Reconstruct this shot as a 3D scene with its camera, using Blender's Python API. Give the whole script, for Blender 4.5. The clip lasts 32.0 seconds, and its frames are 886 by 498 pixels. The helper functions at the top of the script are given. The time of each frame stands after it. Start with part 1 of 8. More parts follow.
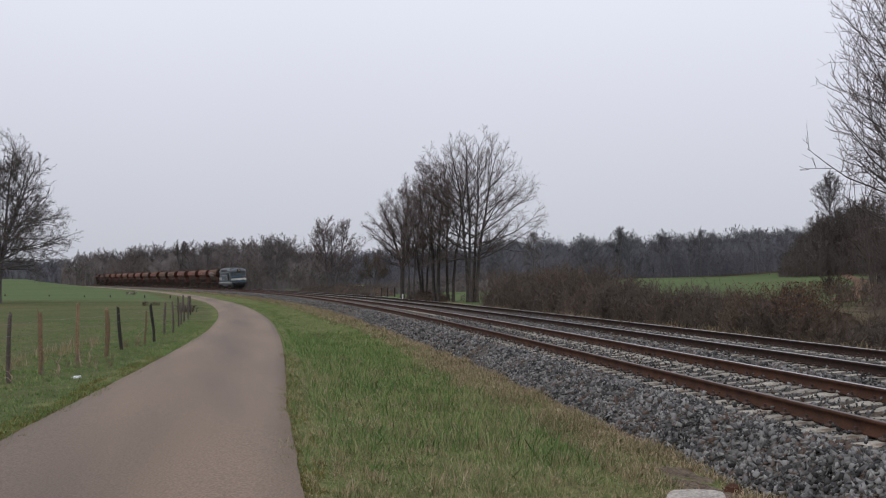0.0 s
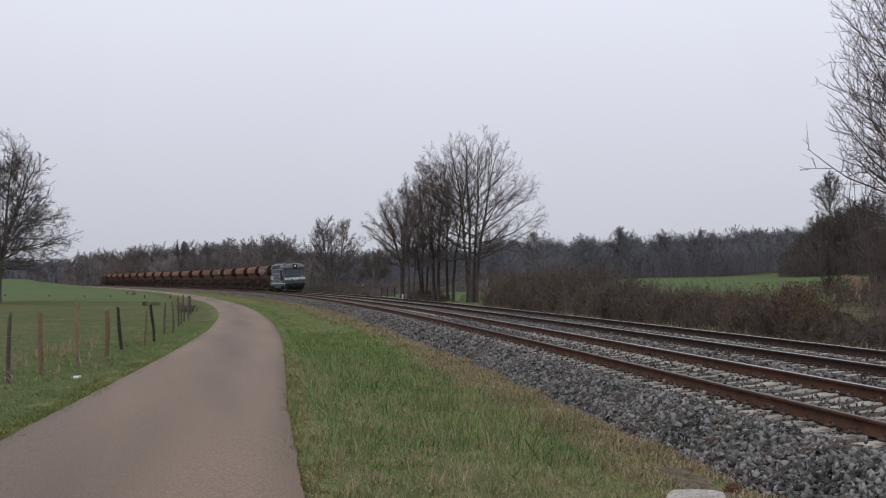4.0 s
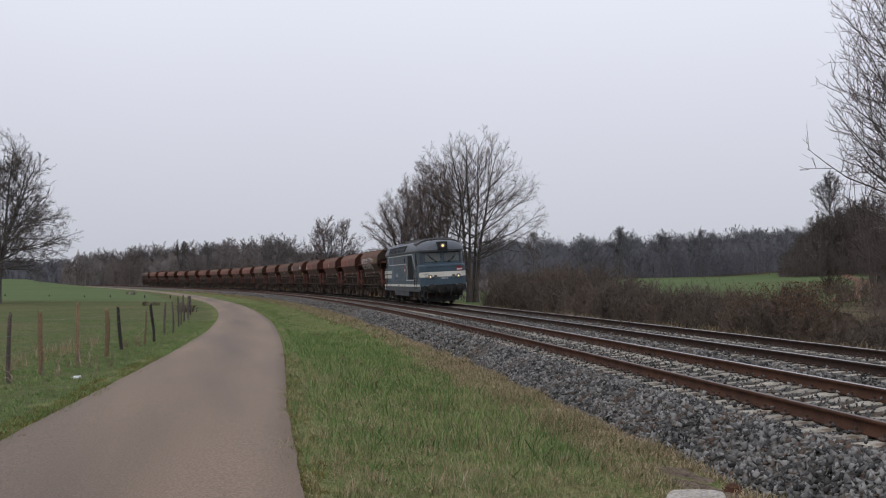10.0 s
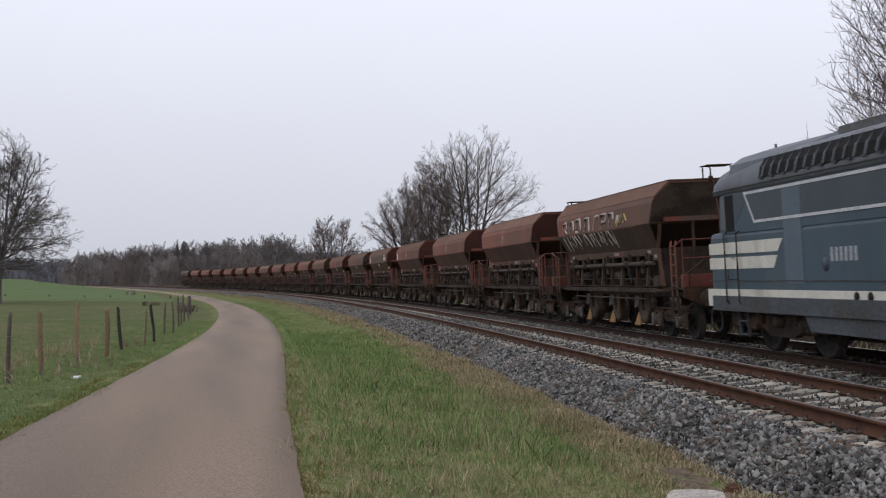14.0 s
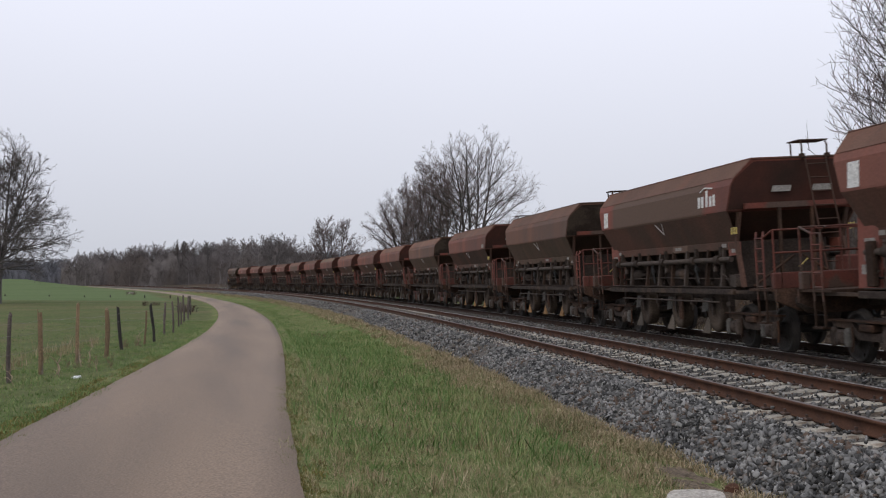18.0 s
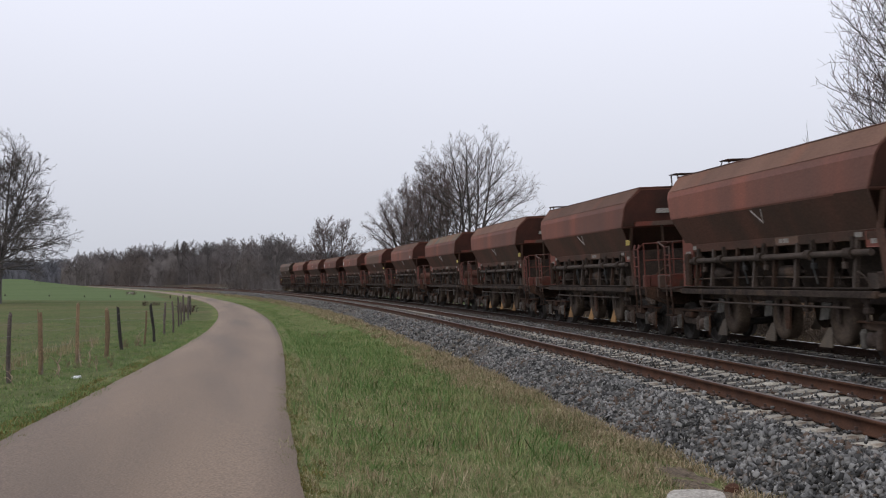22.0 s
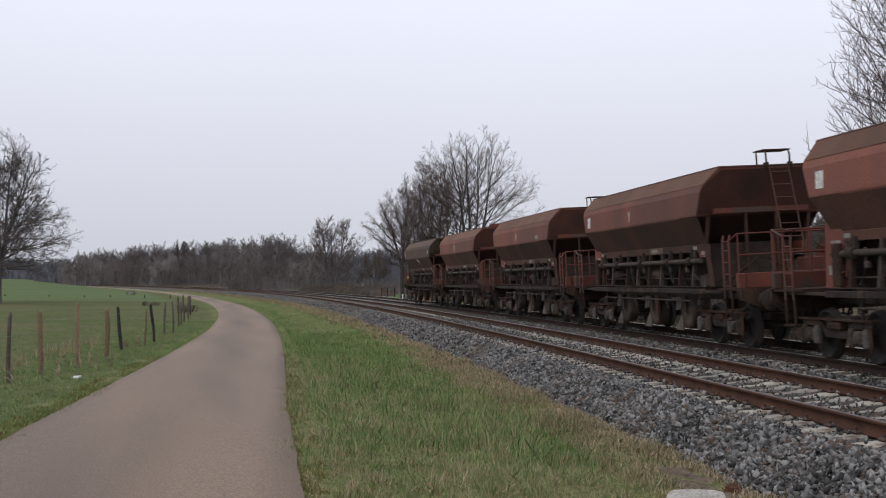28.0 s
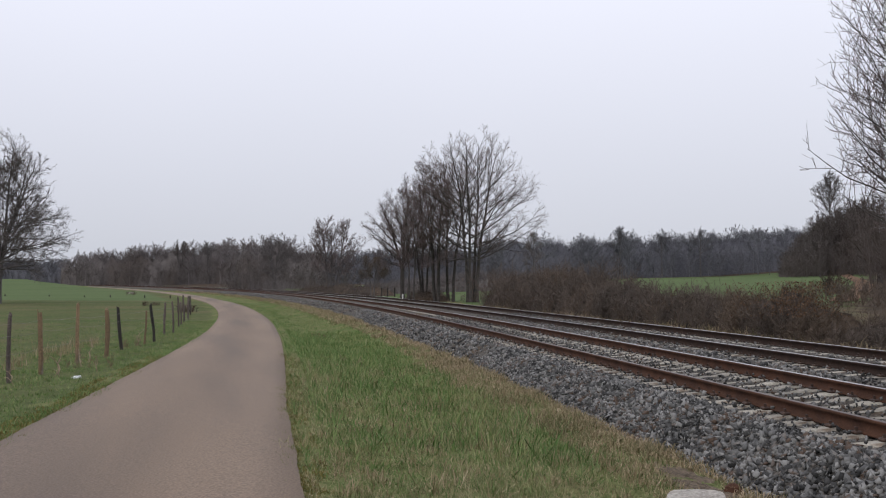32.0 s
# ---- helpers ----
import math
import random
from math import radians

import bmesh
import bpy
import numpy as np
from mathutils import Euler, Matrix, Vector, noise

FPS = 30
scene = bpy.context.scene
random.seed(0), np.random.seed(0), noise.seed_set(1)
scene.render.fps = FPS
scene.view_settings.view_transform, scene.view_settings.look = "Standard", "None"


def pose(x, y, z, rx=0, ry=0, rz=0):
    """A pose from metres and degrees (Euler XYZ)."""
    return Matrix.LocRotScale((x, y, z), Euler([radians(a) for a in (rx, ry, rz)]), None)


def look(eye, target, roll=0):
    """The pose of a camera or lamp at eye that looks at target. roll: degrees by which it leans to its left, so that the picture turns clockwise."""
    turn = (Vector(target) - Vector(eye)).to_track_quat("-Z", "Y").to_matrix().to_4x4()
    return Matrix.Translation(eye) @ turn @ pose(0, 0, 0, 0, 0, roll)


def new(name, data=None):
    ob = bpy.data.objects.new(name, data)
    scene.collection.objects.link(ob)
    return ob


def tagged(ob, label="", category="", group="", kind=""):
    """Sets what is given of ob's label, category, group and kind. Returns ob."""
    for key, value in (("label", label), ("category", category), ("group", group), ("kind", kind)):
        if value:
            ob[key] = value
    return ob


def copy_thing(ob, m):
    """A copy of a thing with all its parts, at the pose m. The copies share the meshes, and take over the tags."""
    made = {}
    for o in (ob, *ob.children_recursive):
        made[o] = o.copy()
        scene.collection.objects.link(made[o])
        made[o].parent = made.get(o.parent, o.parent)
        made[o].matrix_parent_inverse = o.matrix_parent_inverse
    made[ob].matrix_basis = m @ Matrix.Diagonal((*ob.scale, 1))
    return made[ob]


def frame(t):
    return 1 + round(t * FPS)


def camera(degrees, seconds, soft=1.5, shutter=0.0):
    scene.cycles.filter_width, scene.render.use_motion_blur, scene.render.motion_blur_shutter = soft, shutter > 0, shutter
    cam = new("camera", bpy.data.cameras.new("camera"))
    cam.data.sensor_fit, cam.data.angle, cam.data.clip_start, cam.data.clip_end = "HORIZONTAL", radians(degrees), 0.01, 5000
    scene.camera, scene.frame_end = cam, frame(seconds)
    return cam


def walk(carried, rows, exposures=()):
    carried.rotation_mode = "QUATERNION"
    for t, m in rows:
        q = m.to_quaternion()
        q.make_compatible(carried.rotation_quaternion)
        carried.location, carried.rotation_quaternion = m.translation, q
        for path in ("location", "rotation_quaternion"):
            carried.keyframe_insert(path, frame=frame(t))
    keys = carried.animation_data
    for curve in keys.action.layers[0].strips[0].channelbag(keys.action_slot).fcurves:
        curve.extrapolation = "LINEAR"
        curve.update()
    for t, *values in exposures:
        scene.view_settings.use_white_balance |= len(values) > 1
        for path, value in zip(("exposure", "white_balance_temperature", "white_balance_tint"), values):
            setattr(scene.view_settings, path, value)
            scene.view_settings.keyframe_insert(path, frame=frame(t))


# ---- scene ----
cam = camera(42.165, 32.0, soft=1.1, shutter=0.15)
EYE = (0.0, 0.0, 1.76)
CAM_POSE = look(EYE, (0.0, 10.0, 1.76 + 10.0 * math.tan(radians(1.7061))), 0.3209)
walk(cam, [(0.0, CAM_POSE), (32.0, CAM_POSE)], [(0.0, -0.09), (13.0, -0.07), (13.5, 0.06), (14.0, 0.06), (32.0, 0.06)])

# ---- light: an even overcast sky and a weak, wide sun behind the cloud ----
world = bpy.data.worlds.new("overcast_sky")
scene.world = world
world.use_nodes = True
wn, wl = world.node_tree.nodes, world.node_tree.links
wn.clear()
w_out = wn.new("ShaderNodeOutputWorld")
w_bg = wn.new("ShaderNodeBackground")
w_bg.inputs["Strength"].default_value = 0.1
w_sky = wn.new("ShaderNodeTexSky")
w_sky.sky_type = "NISHITA"
w_sky.sun_disc = False
w_sky.sun_elevation, w_sky.sun_rotation = radians(38), radians(-150)
w_hs = wn.new("ShaderNodeHueSaturation")
w_hs.inputs["Saturation"].default_value = 0.15
w_tc = wn.new("ShaderNodeTexCoord")
w_sep = wn.new("ShaderNodeSeparateXYZ")
w_ramp = wn.new("ShaderNodeValToRGB")
w_ramp.color_ramp.elements[0].position, w_ramp.color_ramp.elements[0].color = 0.0, (0.555, 0.576, 0.642, 1)
w_ramp.color_ramp.elements[1].position, w_ramp.color_ramp.elements[1].color = 0.25, (0.853, 0.875, 1.0, 1)
w_noise = wn.new("ShaderNodeTexNoise")
w_noise.inputs["Scale"].default_value, w_noise.inputs["Detail"].default_value = 1.6, 3.0
w_cl = wn.new("ShaderNodeMapRange")
w_cl.inputs["To Min"].default_value, w_cl.inputs["To Max"].default_value = 0.95, 1.05
w_mul = wn.new("ShaderNodeVectorMath")
w_mul.operation = "SCALE"
w_gain = wn.new("ShaderNodeVectorMath")
w_gain.operation = "SCALE"
w_gain.inputs["Scale"].default_value = 10.0
w_mix = wn.new("ShaderNodeMix")
w_mix.data_type = "RGBA"
w_mix.inputs["Factor"].default_value = 0.94
wl.new(w_tc.outputs["Generated"], w_sep.inputs[0])
wl.new(w_sep.outputs["Z"], w_ramp.inputs["Fac"])
wl.new(w_tc.outputs["Generated"], w_noise.inputs["Vector"])
wl.new(w_noise.outputs["Fac"], w_cl.inputs["Value"])
wl.new(w_ramp.outputs["Color"], w_mul.inputs[0])
wl.new(w_cl.outputs["Result"], w_mul.inputs["Scale"])
wl.new(w_mul.outputs["Vector"], w_gain.inputs[0])
wl.new(w_sky.outputs["Color"], w_hs.inputs["Color"])
wl.new(w_hs.outputs["Color"], w_mix.inputs["A"])
wl.new(w_gain.outputs["Vector"], w_mix.inputs["B"])
wl.new(w_mix.outputs["Result"], w_bg.inputs["Color"])
wl.new(w_bg.outputs["Background"], w_out.inputs["Surface"])

sun_data = bpy.data.lights.new("sun", "SUN")
sun_data.energy, sun_data.angle, sun_data.color = 0.6, radians(30), (1.0, 0.96, 0.9)
sun_ob = new("sun", sun_data)
sun_ob.matrix_world = look((0, 0, 50), (30, 52, 0))


# ---- materials ----
def mat(name, c1, c2, scale=4.0, rough=0.8, metal=0.0, bump=0.2, bscale=60.0, c3=None, s3=0.6, t3=0.56, rand=0.0, island=0.0, w3=0.08,
        coord="object", glow=None, middle=None, fine=0.35, stretch=(1, 1, 1), spec=0.4, turn=0.0):
    """A grainy two-scale procedural surface: c1 and c2 mixed by noise, patches of c3 as stains, relief at bscale."""
    m = bpy.data.materials.new(name)
    m.use_nodes = True
    n, l = m.node_tree.nodes, m.node_tree.links
    b = n["Principled BSDF"]
    b.inputs["Roughness"].default_value, b.inputs["Metallic"].default_value = rough, metal
    b.inputs["Specular IOR Level"].default_value = spec
    if coord == "world":
        src = n.new("ShaderNodeNewGeometry").outputs["Position"]
    else:
        src = n.new("ShaderNodeTexCoord").outputs["Object"]
    mp = n.new("ShaderNodeMapping")
    mp.vector_type = "TEXTURE"
    mp.inputs["Scale"].default_value = [1 / v for v in stretch]
    mp.inputs["Rotation"].default_value = (0, 0, radians(turn))
    l.new(src, mp.inputs["Vector"])

    def noise_at(sc, detail=4.0, plain=False):
        t = n.new("ShaderNodeTexNoise")
        t.inputs["Scale"].default_value, t.inputs["Detail"].default_value = sc, detail
        l.new(src if plain else mp.outputs["Vector"], t.inputs["Vector"])
        return t.outputs["Fac"]

    def span(v, a, z):
        r = n.new("ShaderNodeMapRange")
        r.inputs["From Min"].default_value, r.inputs["From Max"].default_value = a, z
        l.new(v, r.inputs["Value"])
        return r.outputs["Result"]

    def mixed(f, a, z):
        x = n.new("ShaderNodeMix")
        x.data_type = "RGBA"
        l.new(f, x.inputs["Factor"])
        for sock, v in (("A", a), ("B", z)):
            if isinstance(v, tuple):
                x.inputs[sock].default_value = (*v, 1)
            else:
                l.new(v, x.inputs[sock])
        return x.outputs["Result"]

    col = mixed(span(noise_at(scale), 0.35, 0.65), c1, c2)
    if c3:
        col = mixed(span(noise_at(s3, 6.0), t3, t3 + w3), col, c3)
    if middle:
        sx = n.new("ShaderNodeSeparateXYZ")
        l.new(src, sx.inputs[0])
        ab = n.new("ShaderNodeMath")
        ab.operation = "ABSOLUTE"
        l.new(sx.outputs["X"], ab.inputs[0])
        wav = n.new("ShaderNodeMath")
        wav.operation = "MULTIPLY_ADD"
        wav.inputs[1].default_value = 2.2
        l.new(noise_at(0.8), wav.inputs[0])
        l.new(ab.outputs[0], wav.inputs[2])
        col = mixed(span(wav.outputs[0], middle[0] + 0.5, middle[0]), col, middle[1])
    if fine:
        g = n.new("ShaderNodeVectorMath")
        g.operation = "SCALE"
        l.new(col, g.inputs[0])
        r = n.new("ShaderNodeMapRange")
        r.inputs["From Min"].default_value, r.inputs["From Max"].default_value = 0.3, 0.7
        r.inputs["To Min"].default_value, r.inputs["To Max"].default_value = 1 - fine, 1 + fine
        l.new(noise_at(bscale * 0.6, 3.0, True), r.inputs["Value"])
        l.new(r.outputs["Result"], g.inputs["Scale"])
        col = g.outputs["Vector"]
    for amount, kind in ((rand, "object"), (island, "island")):
        if amount:
            o = n.new("ShaderNodeObjectInfo").outputs["Random"] if kind == "object" else n.new("ShaderNodeNewGeometry").outputs["Random Per Island"]
            r = n.new("ShaderNodeMapRange")
            r.inputs["To Min"].default_value, r.inputs["To Max"].default_value = 1 - amount, 1 + amount
            l.new(o, r.inputs["Value"])
            g = n.new("ShaderNodeVectorMath")
            g.operation = "SCALE"
            l.new(col, g.inputs[0])
            l.new(r.outputs["Result"], g.inputs["Scale"])
            col = g.outputs["Vector"]
    l.new(col, b.inputs["Base Color"])
    if bump:
        bp = n.new("ShaderNodeBump")
        bp.inputs["Strength"].default_value, bp.inputs["Distance"].default_value = bump, 0.02
        l.new(noise_at(bscale, 5.0, True), bp.inputs["Height"])
        l.new(bp.outputs["Normal"], b.inputs["Normal"])
    if glow:
        b.inputs["Emission Color"].default_value = (*glow[:3], 1)
        b.inputs["Emission Strength"].default_value = glow[3]
    return m


def mat_islands(name, colours, rough=0.85, patch=1.3, patch_scale=0.9):
    """Each loose piece of one mesh takes one of the colours."""
    m = bpy.data.materials.new(name)
    m.use_nodes = True
    n, l = m.node_tree.nodes, m.node_tree.links
    b = n["Principled BSDF"]
    b.inputs["Roughness"].default_value = rough
    b.inputs["Specular IOR Level"].default_value = 0.25
    geo = n.new("ShaderNodeNewGeometry")
    ramp = n.new("ShaderNodeValToRGB")
    while len(ramp.color_ramp.elements) < len(colours):
        ramp.color_ramp.elements.new(0.5)
    for i, c in enumerate(colours):
        ramp.color_ramp.elements[i].position = i / (len(colours) - 1)
        ramp.color_ramp.elements[i].color = (*c, 1)
    t = n.new("ShaderNodeTexNoise")
    t.inputs["Scale"].default_value = patch_scale
    l.new(geo.outputs["Position"], t.inputs["Vector"])
    a = n.new("ShaderNodeMath")
    a.operation = "MULTIPLY_ADD"
    a.inputs[1].default_value, a.inputs[2].default_value = patch, -0.5 * patch
    l.new(t.outputs["Fac"], a.inputs[0])
    s = n.new("ShaderNodeMath")
    s.operation = "ADD"
    l.new(geo.outputs["Random Per Island"], s.inputs[0])
    l.new(a.outputs[0], s.inputs[1])
    l.new(s.outputs[0], ramp.inputs["Fac"])
    l.new(ramp.outputs["Color"], b.inputs["Base Color"])
    return m


M_ASPHALT = mat("worn_asphalt", (0.2370, 0.1686, 0.1157), (0.2040, 0.1455, 0.1005), 0.9, 0.75, 0, 0.3, 75, (0.1475, 0.1082, 0.0797), 0.42, 0.44, w3=0.26, coord="world", fine=0.34, stretch=(1, 0.1, 1), spec=0.35, turn=11)


def darken_lane(m, centre, strength):
    """The middle of the lane is darker with traffic: a soft, wavering band along it."""
    n, l = m.node_tree.nodes, m.node_tree.links
    b = n["Principled BSDF"]
    src = b.inputs["Base Color"].links[0].from_socket
    at = n.new("ShaderNodeAttribute")
    at.attribute_name = "lane"
    t = n.new("ShaderNodeTexNoise")
    t.inputs["Scale"].default_value, t.inputs["Detail"].default_value = 0.18, 3.0
    l.new(n.new("ShaderNodeNewGeometry").outputs["Position"], t.inputs["Vector"])
    off = n.new("ShaderNodeMath")
    off.operation = "MULTIPLY_ADD"
    off.inputs[1].default_value, off.inputs[2].default_value = 0.5, -centre - 0.25
    l.new(t.outputs["Fac"], off.inputs[0])
    add = n.new("ShaderNodeMath")
    l.new(at.outputs["Fac"], add.inputs[0])
    l.new(off.outputs[0], add.inputs[1])
    ab = n.new("ShaderNodeMath")
    ab.operation = "ABSOLUTE"
    l.new(add.outputs[0], ab.inputs[0])
    r = n.new("ShaderNodeMapRange")
    r.interpolation_type = "SMOOTHSTEP"
    r.inputs["From Min"].default_value, r.inputs["From Max"].default_value = 0.1, 1.15
    r.inputs["To Min"].default_value, r.inputs["To Max"].default_value = 1 - strength, 1.04
    l.new(ab.outputs[0], r.inputs["Value"])
    g = n.new("ShaderNodeVectorMath")
    g.operation = "SCALE"
    l.new(src, g.inputs[0])
    l.new(r.outputs["Result"], g.inputs["Scale"])
    l.new(g.outputs["Vector"], b.inputs["Base Color"])


darken_lane(M_ASPHALT, -12.3, 0.13)
M_BALLAST = mat("ballast_bed", (0.0901, 0.0816, 0.0721), (0.1325, 0.1208, 0.1060), 9, 0.95, 0, 1.0, 34, (0.1060, 0.0827, 0.0615), 0.5, 0.55, coord="world", fine=0.7, spec=0.03)
M_STONE = mat_islands("crushed_stone", [(0.0266, 0.0261, 0.0248), (0.0554, 0.0543, 0.0522), (0.0932, 0.0908, 0.0876), (0.1309, 0.1285, 0.1230), (0.1938, 0.1894, 0.1806), (0.3103, 0.3025, 0.2860), (0.1108, 0.0775, 0.0576)])
M_RUST = mat("rusty_rail_steel", (0.0945, 0.0451, 0.0273), (0.0612, 0.0314, 0.0210), 3, 0.85, 0.0, 0.25, 90, coord="world", fine=0.3, spec=0.12)
M_RUSTDK = mat("dark_worn_rail_steel", (0.05, 0.03, 0.022), (0.034, 0.023, 0.018), 3, 0.85, 0.0, 0.25, 90, coord="world", fine=0.3, spec=0.12)
M_RAILTOP = mat("polished_rail_head", (0.5, 0.48, 0.47), (0.4, 0.38, 0.37), 2, 0.3, 0.9, 0.05, 60, coord="world", fine=0.1, stretch=(1, 0.2, 1))
M_RAILDULL = mat("dull_rail_head", (0.16, 0.125, 0.11), (0.12, 0.09, 0.078), 2, 0.5, 0.5, 0.05, 60, coord="world", fine=0.1)
M_MOSS = mat_islands("yellow_moss", [(0.1300, 0.1045, 0.0310), (0.2000, 0.1568, 0.0414), (0.1200, 0.1202, 0.0466), (0.2400, 0.1985, 0.0621)])
M_SLEEPER = mat("grey_concrete", (0.3903, 0.3601, 0.2995), (0.2838, 0.2555, 0.2086), 5, 0.9, 0, 0.4, 80, (0.1893, 0.1452, 0.1069), 2.0, 0.55, rand=0.2, fine=0.25)
M_CLIP = mat("rusty_clip", (0.08, 0.045, 0.03), (0.05, 0.035, 0.03), 8, 0.8, 0.2, 0.2, 60)
M_VERGE = mat("verge_turf", (0.1267, 0.1447, 0.0554), (0.1707, 0.1653, 0.0759), 0.9, 0.95, 0, 0.8, 26, (0.0900, 0.1404, 0.0407), 0.35, 0.5, w3=0.2, coord="world", fine=0.45, spec=0.03)
M_PASTURE = mat("pasture_grass", (0.0822, 0.1054, 0.0408), (0.1150, 0.1199, 0.0531), 0.12, 0.95, 0, 0.6, 8, (0.1423, 0.1199, 0.0663), 0.06, 0.5, w3=0.25, coord="world", fine=0.3, spec=0.03)
M_CROP = mat("young_wheat", (0.0948, 0.1327, 0.0544), (0.1131, 0.1488, 0.0653), 0.05, 0.95, 0, 0.4, 5, coord="world", fine=0.16, spec=0.03)
M_WASTE = mat("dry_embankment_grass", (0.125, 0.10, 0.06), (0.085, 0.075, 0.045), 0.5, 0.95, 0, 0.8, 14, (0.08, 0.09, 0.04), 0.2, 0.55, coord="world", fine=0.4, spec=0.03)
M_WOODFLOOR = mat("leaf_litter", (0.085, 0.06, 0.042), (0.06, 0.048, 0.036), 0.3, 0.95, 0, 0.6, 6, coord="world", spec=0.03)
M_SOIL = mat("bare_trodden_soil", (0.175, 0.135, 0.1), (0.125, 0.1, 0.075), 4, 0.95, 0, 0.8, 40, (0.21, 0.17, 0.13), 2.2, 0.55, coord="world", fine=0.45, spec=0.03)
M_DIRT = mat("bare_clay_track", (0.1980, 0.1224, 0.0788), (0.1452, 0.0972, 0.0675), 0.7, 0.95, 0, 0.5, 12, coord="world", fine=0.25, spec=0.03)
M_BLADE = mat_islands("grass_blades", [(0.0927, 0.1211, 0.0375), (0.1359, 0.1636, 0.0573), (0.1852, 0.2059, 0.0829), (0.2470, 0.2604, 0.1160), (0.3211, 0.3149, 0.1655), (0.3953, 0.3451, 0.1931), (0.4694, 0.3997, 0.2428)], patch=2.2, patch_scale=1.7)
M_STRAW = mat_islands("dry_grass_blades", [(0.1480, 0.1432, 0.0667), (0.2467, 0.1948, 0.1088), (0.3453, 0.2636, 0.1611), (0.4316, 0.3324, 0.2221)])
M_LUSH = mat_islands("lush_grass_blades", [(0.0721, 0.1292, 0.0354), (0.1010, 0.1757, 0.0496), (0.1406, 0.2156, 0.0675), (0.1983, 0.2568, 0.0922), (0.2884, 0.2901, 0.1330)], patch=1.6, patch_scale=1.1)
M_BARK = mat("oak_bark", (0.0782, 0.0680, 0.0612), (0.0510, 0.0449, 0.0408), 3, 0.95, 0, 0.8, 20, (0.0884, 0.0850, 0.0748), 1.2, 0.6, fine=0.4)
# Far bark: distance haze is mixed into the colour, paler than the near bark.
M_FARBARK = mat("haze_paled_far_bark", (0.1250, 0.1120, 0.1080), (0.0950, 0.0860, 0.0840), 1.5, 0.95, 0, 0.3, 12, fine=0.2)
M_TWIG = mat("grey_brown_twigs", (0.1727, 0.1322, 0.1242), (0.1283, 0.0987, 0.0946), 1.5, 0.95, 0, 0.0, 20, fine=0.25)
# Far twigs and crowns, lightened and greyed to hold the haze of distance.
M_FARTWIG = mat("haze_paled_far_twigs", (0.1610, 0.1422, 0.1383), (0.1323, 0.1178, 0.1162), 0.05, 1.0, 0, 0.0, 4, (0.1150, 0.0973, 0.0887), 0.03, 0.52, fine=0.08, island=0.03, coord="world", spec=0.1)
M_CROWN = mat("haze_paled_crowns", (0.1994, 0.1765, 0.1725), (0.1645, 0.1457, 0.1448), 0.05, 1.0, 0, 0.0, 4, (0.1446, 0.1231, 0.1150), 0.03, 0.52, fine=0.08, island=0.03, coord="world", spec=0.1)
M_CROWNGREY = mat("haze_greyed_crowns", (0.1639, 0.1620, 0.1749), (0.1335, 0.1335, 0.1444), 0.05, 1.0, 0, 0.0, 4, fine=0.08, island=0.04, coord="world", spec=0.1)
# Solid fill of the woods, darker than the twigs for the shade between them.
M_THICK = mat("shade_toned_bare_wood", (0.1312, 0.1159, 0.1089), (0.1016, 0.0904, 0.0850), 0.35, 1.0, 0, 0.0, 4, (0.0866, 0.0724, 0.0647), 0.06, 0.5, fine=0.3, coord="world", spec=0.05, stretch=(1, 1, 0.3))
# The distant wood's bank also carries bluish haze in its colour.
M_THICKGREY = mat("shade_toned_hazy_wood", (0.1124, 0.1116, 0.1228), (0.0883, 0.0878, 0.0984), 0.35, 1.0, 0, 0.0, 4, fine=0.3, coord="world", spec=0.05, stretch=(1, 1, 0.3))
M_HILL = mat("shade_toned_hillside_wood", (0.0891, 0.0750, 0.0689), (0.0658, 0.0573, 0.0546), 0.35, 1.0, 0, 0.0, 4, (0.0764, 0.0617, 0.0546), 0.06, 0.5, fine=0.3, coord="world", spec=0.05, stretch=(1, 1, 0.3))
M_HILLTWIG = mat("hillside_bare_twigs", (0.1092, 0.0933, 0.0860), (0.0870, 0.0751, 0.0705), 0.05, 1.0, 0, 0.0, 4, (0.0926, 0.0751, 0.0664), 0.03, 0.52, fine=0.1, island=0.05, coord="world", spec=0.1)
# Hedge brown darkened by the shade that lies among dense stems.
M_HEART = mat("shade_toned_brown_hedge", (0.0739, 0.0581, 0.0471), (0.0475, 0.0395, 0.0344), 1.2, 1.0, 0, 1.0, 9, (0.0898, 0.0674, 0.0510), 0.3, 0.52, fine=0.5, coord="world", spec=0.03, stretch=(1, 1, 0.4))
# Bluish haze of the farthest woods is put into this twig grey.
M_FARGREY = mat("haze_greyed_far_twigs", (0.1271, 0.1245, 0.1378), (0.1026, 0.1026, 0.1131), 0.05, 1.0, 0, 0.0, 4, fine=0.08, island=0.04, coord="world", spec=0.1)
M_BRUSH = mat("brown_hedge_twigs", (0.1183, 0.0915, 0.0734), (0.0852, 0.0679, 0.0562), 0.35, 0.95, 0, 0.0, 8, (0.1203, 0.0874, 0.0627), 0.3, 0.54, fine=0.2, island=0.14, coord="world")
M_DEADSTALK = mat("withered_stalks", (0.2, 0.14, 0.09), (0.14, 0.1, 0.07), 3, 0.95, 0, 0.0, 8, fine=0.2, island=0.2)
M_DEADLEAF = mat_islands("dead_leaves", [(0.0979, 0.0530, 0.0306), (0.1469, 0.0796, 0.0442), (0.0796, 0.0530, 0.0340), (0.1958, 0.1260, 0.0748)])
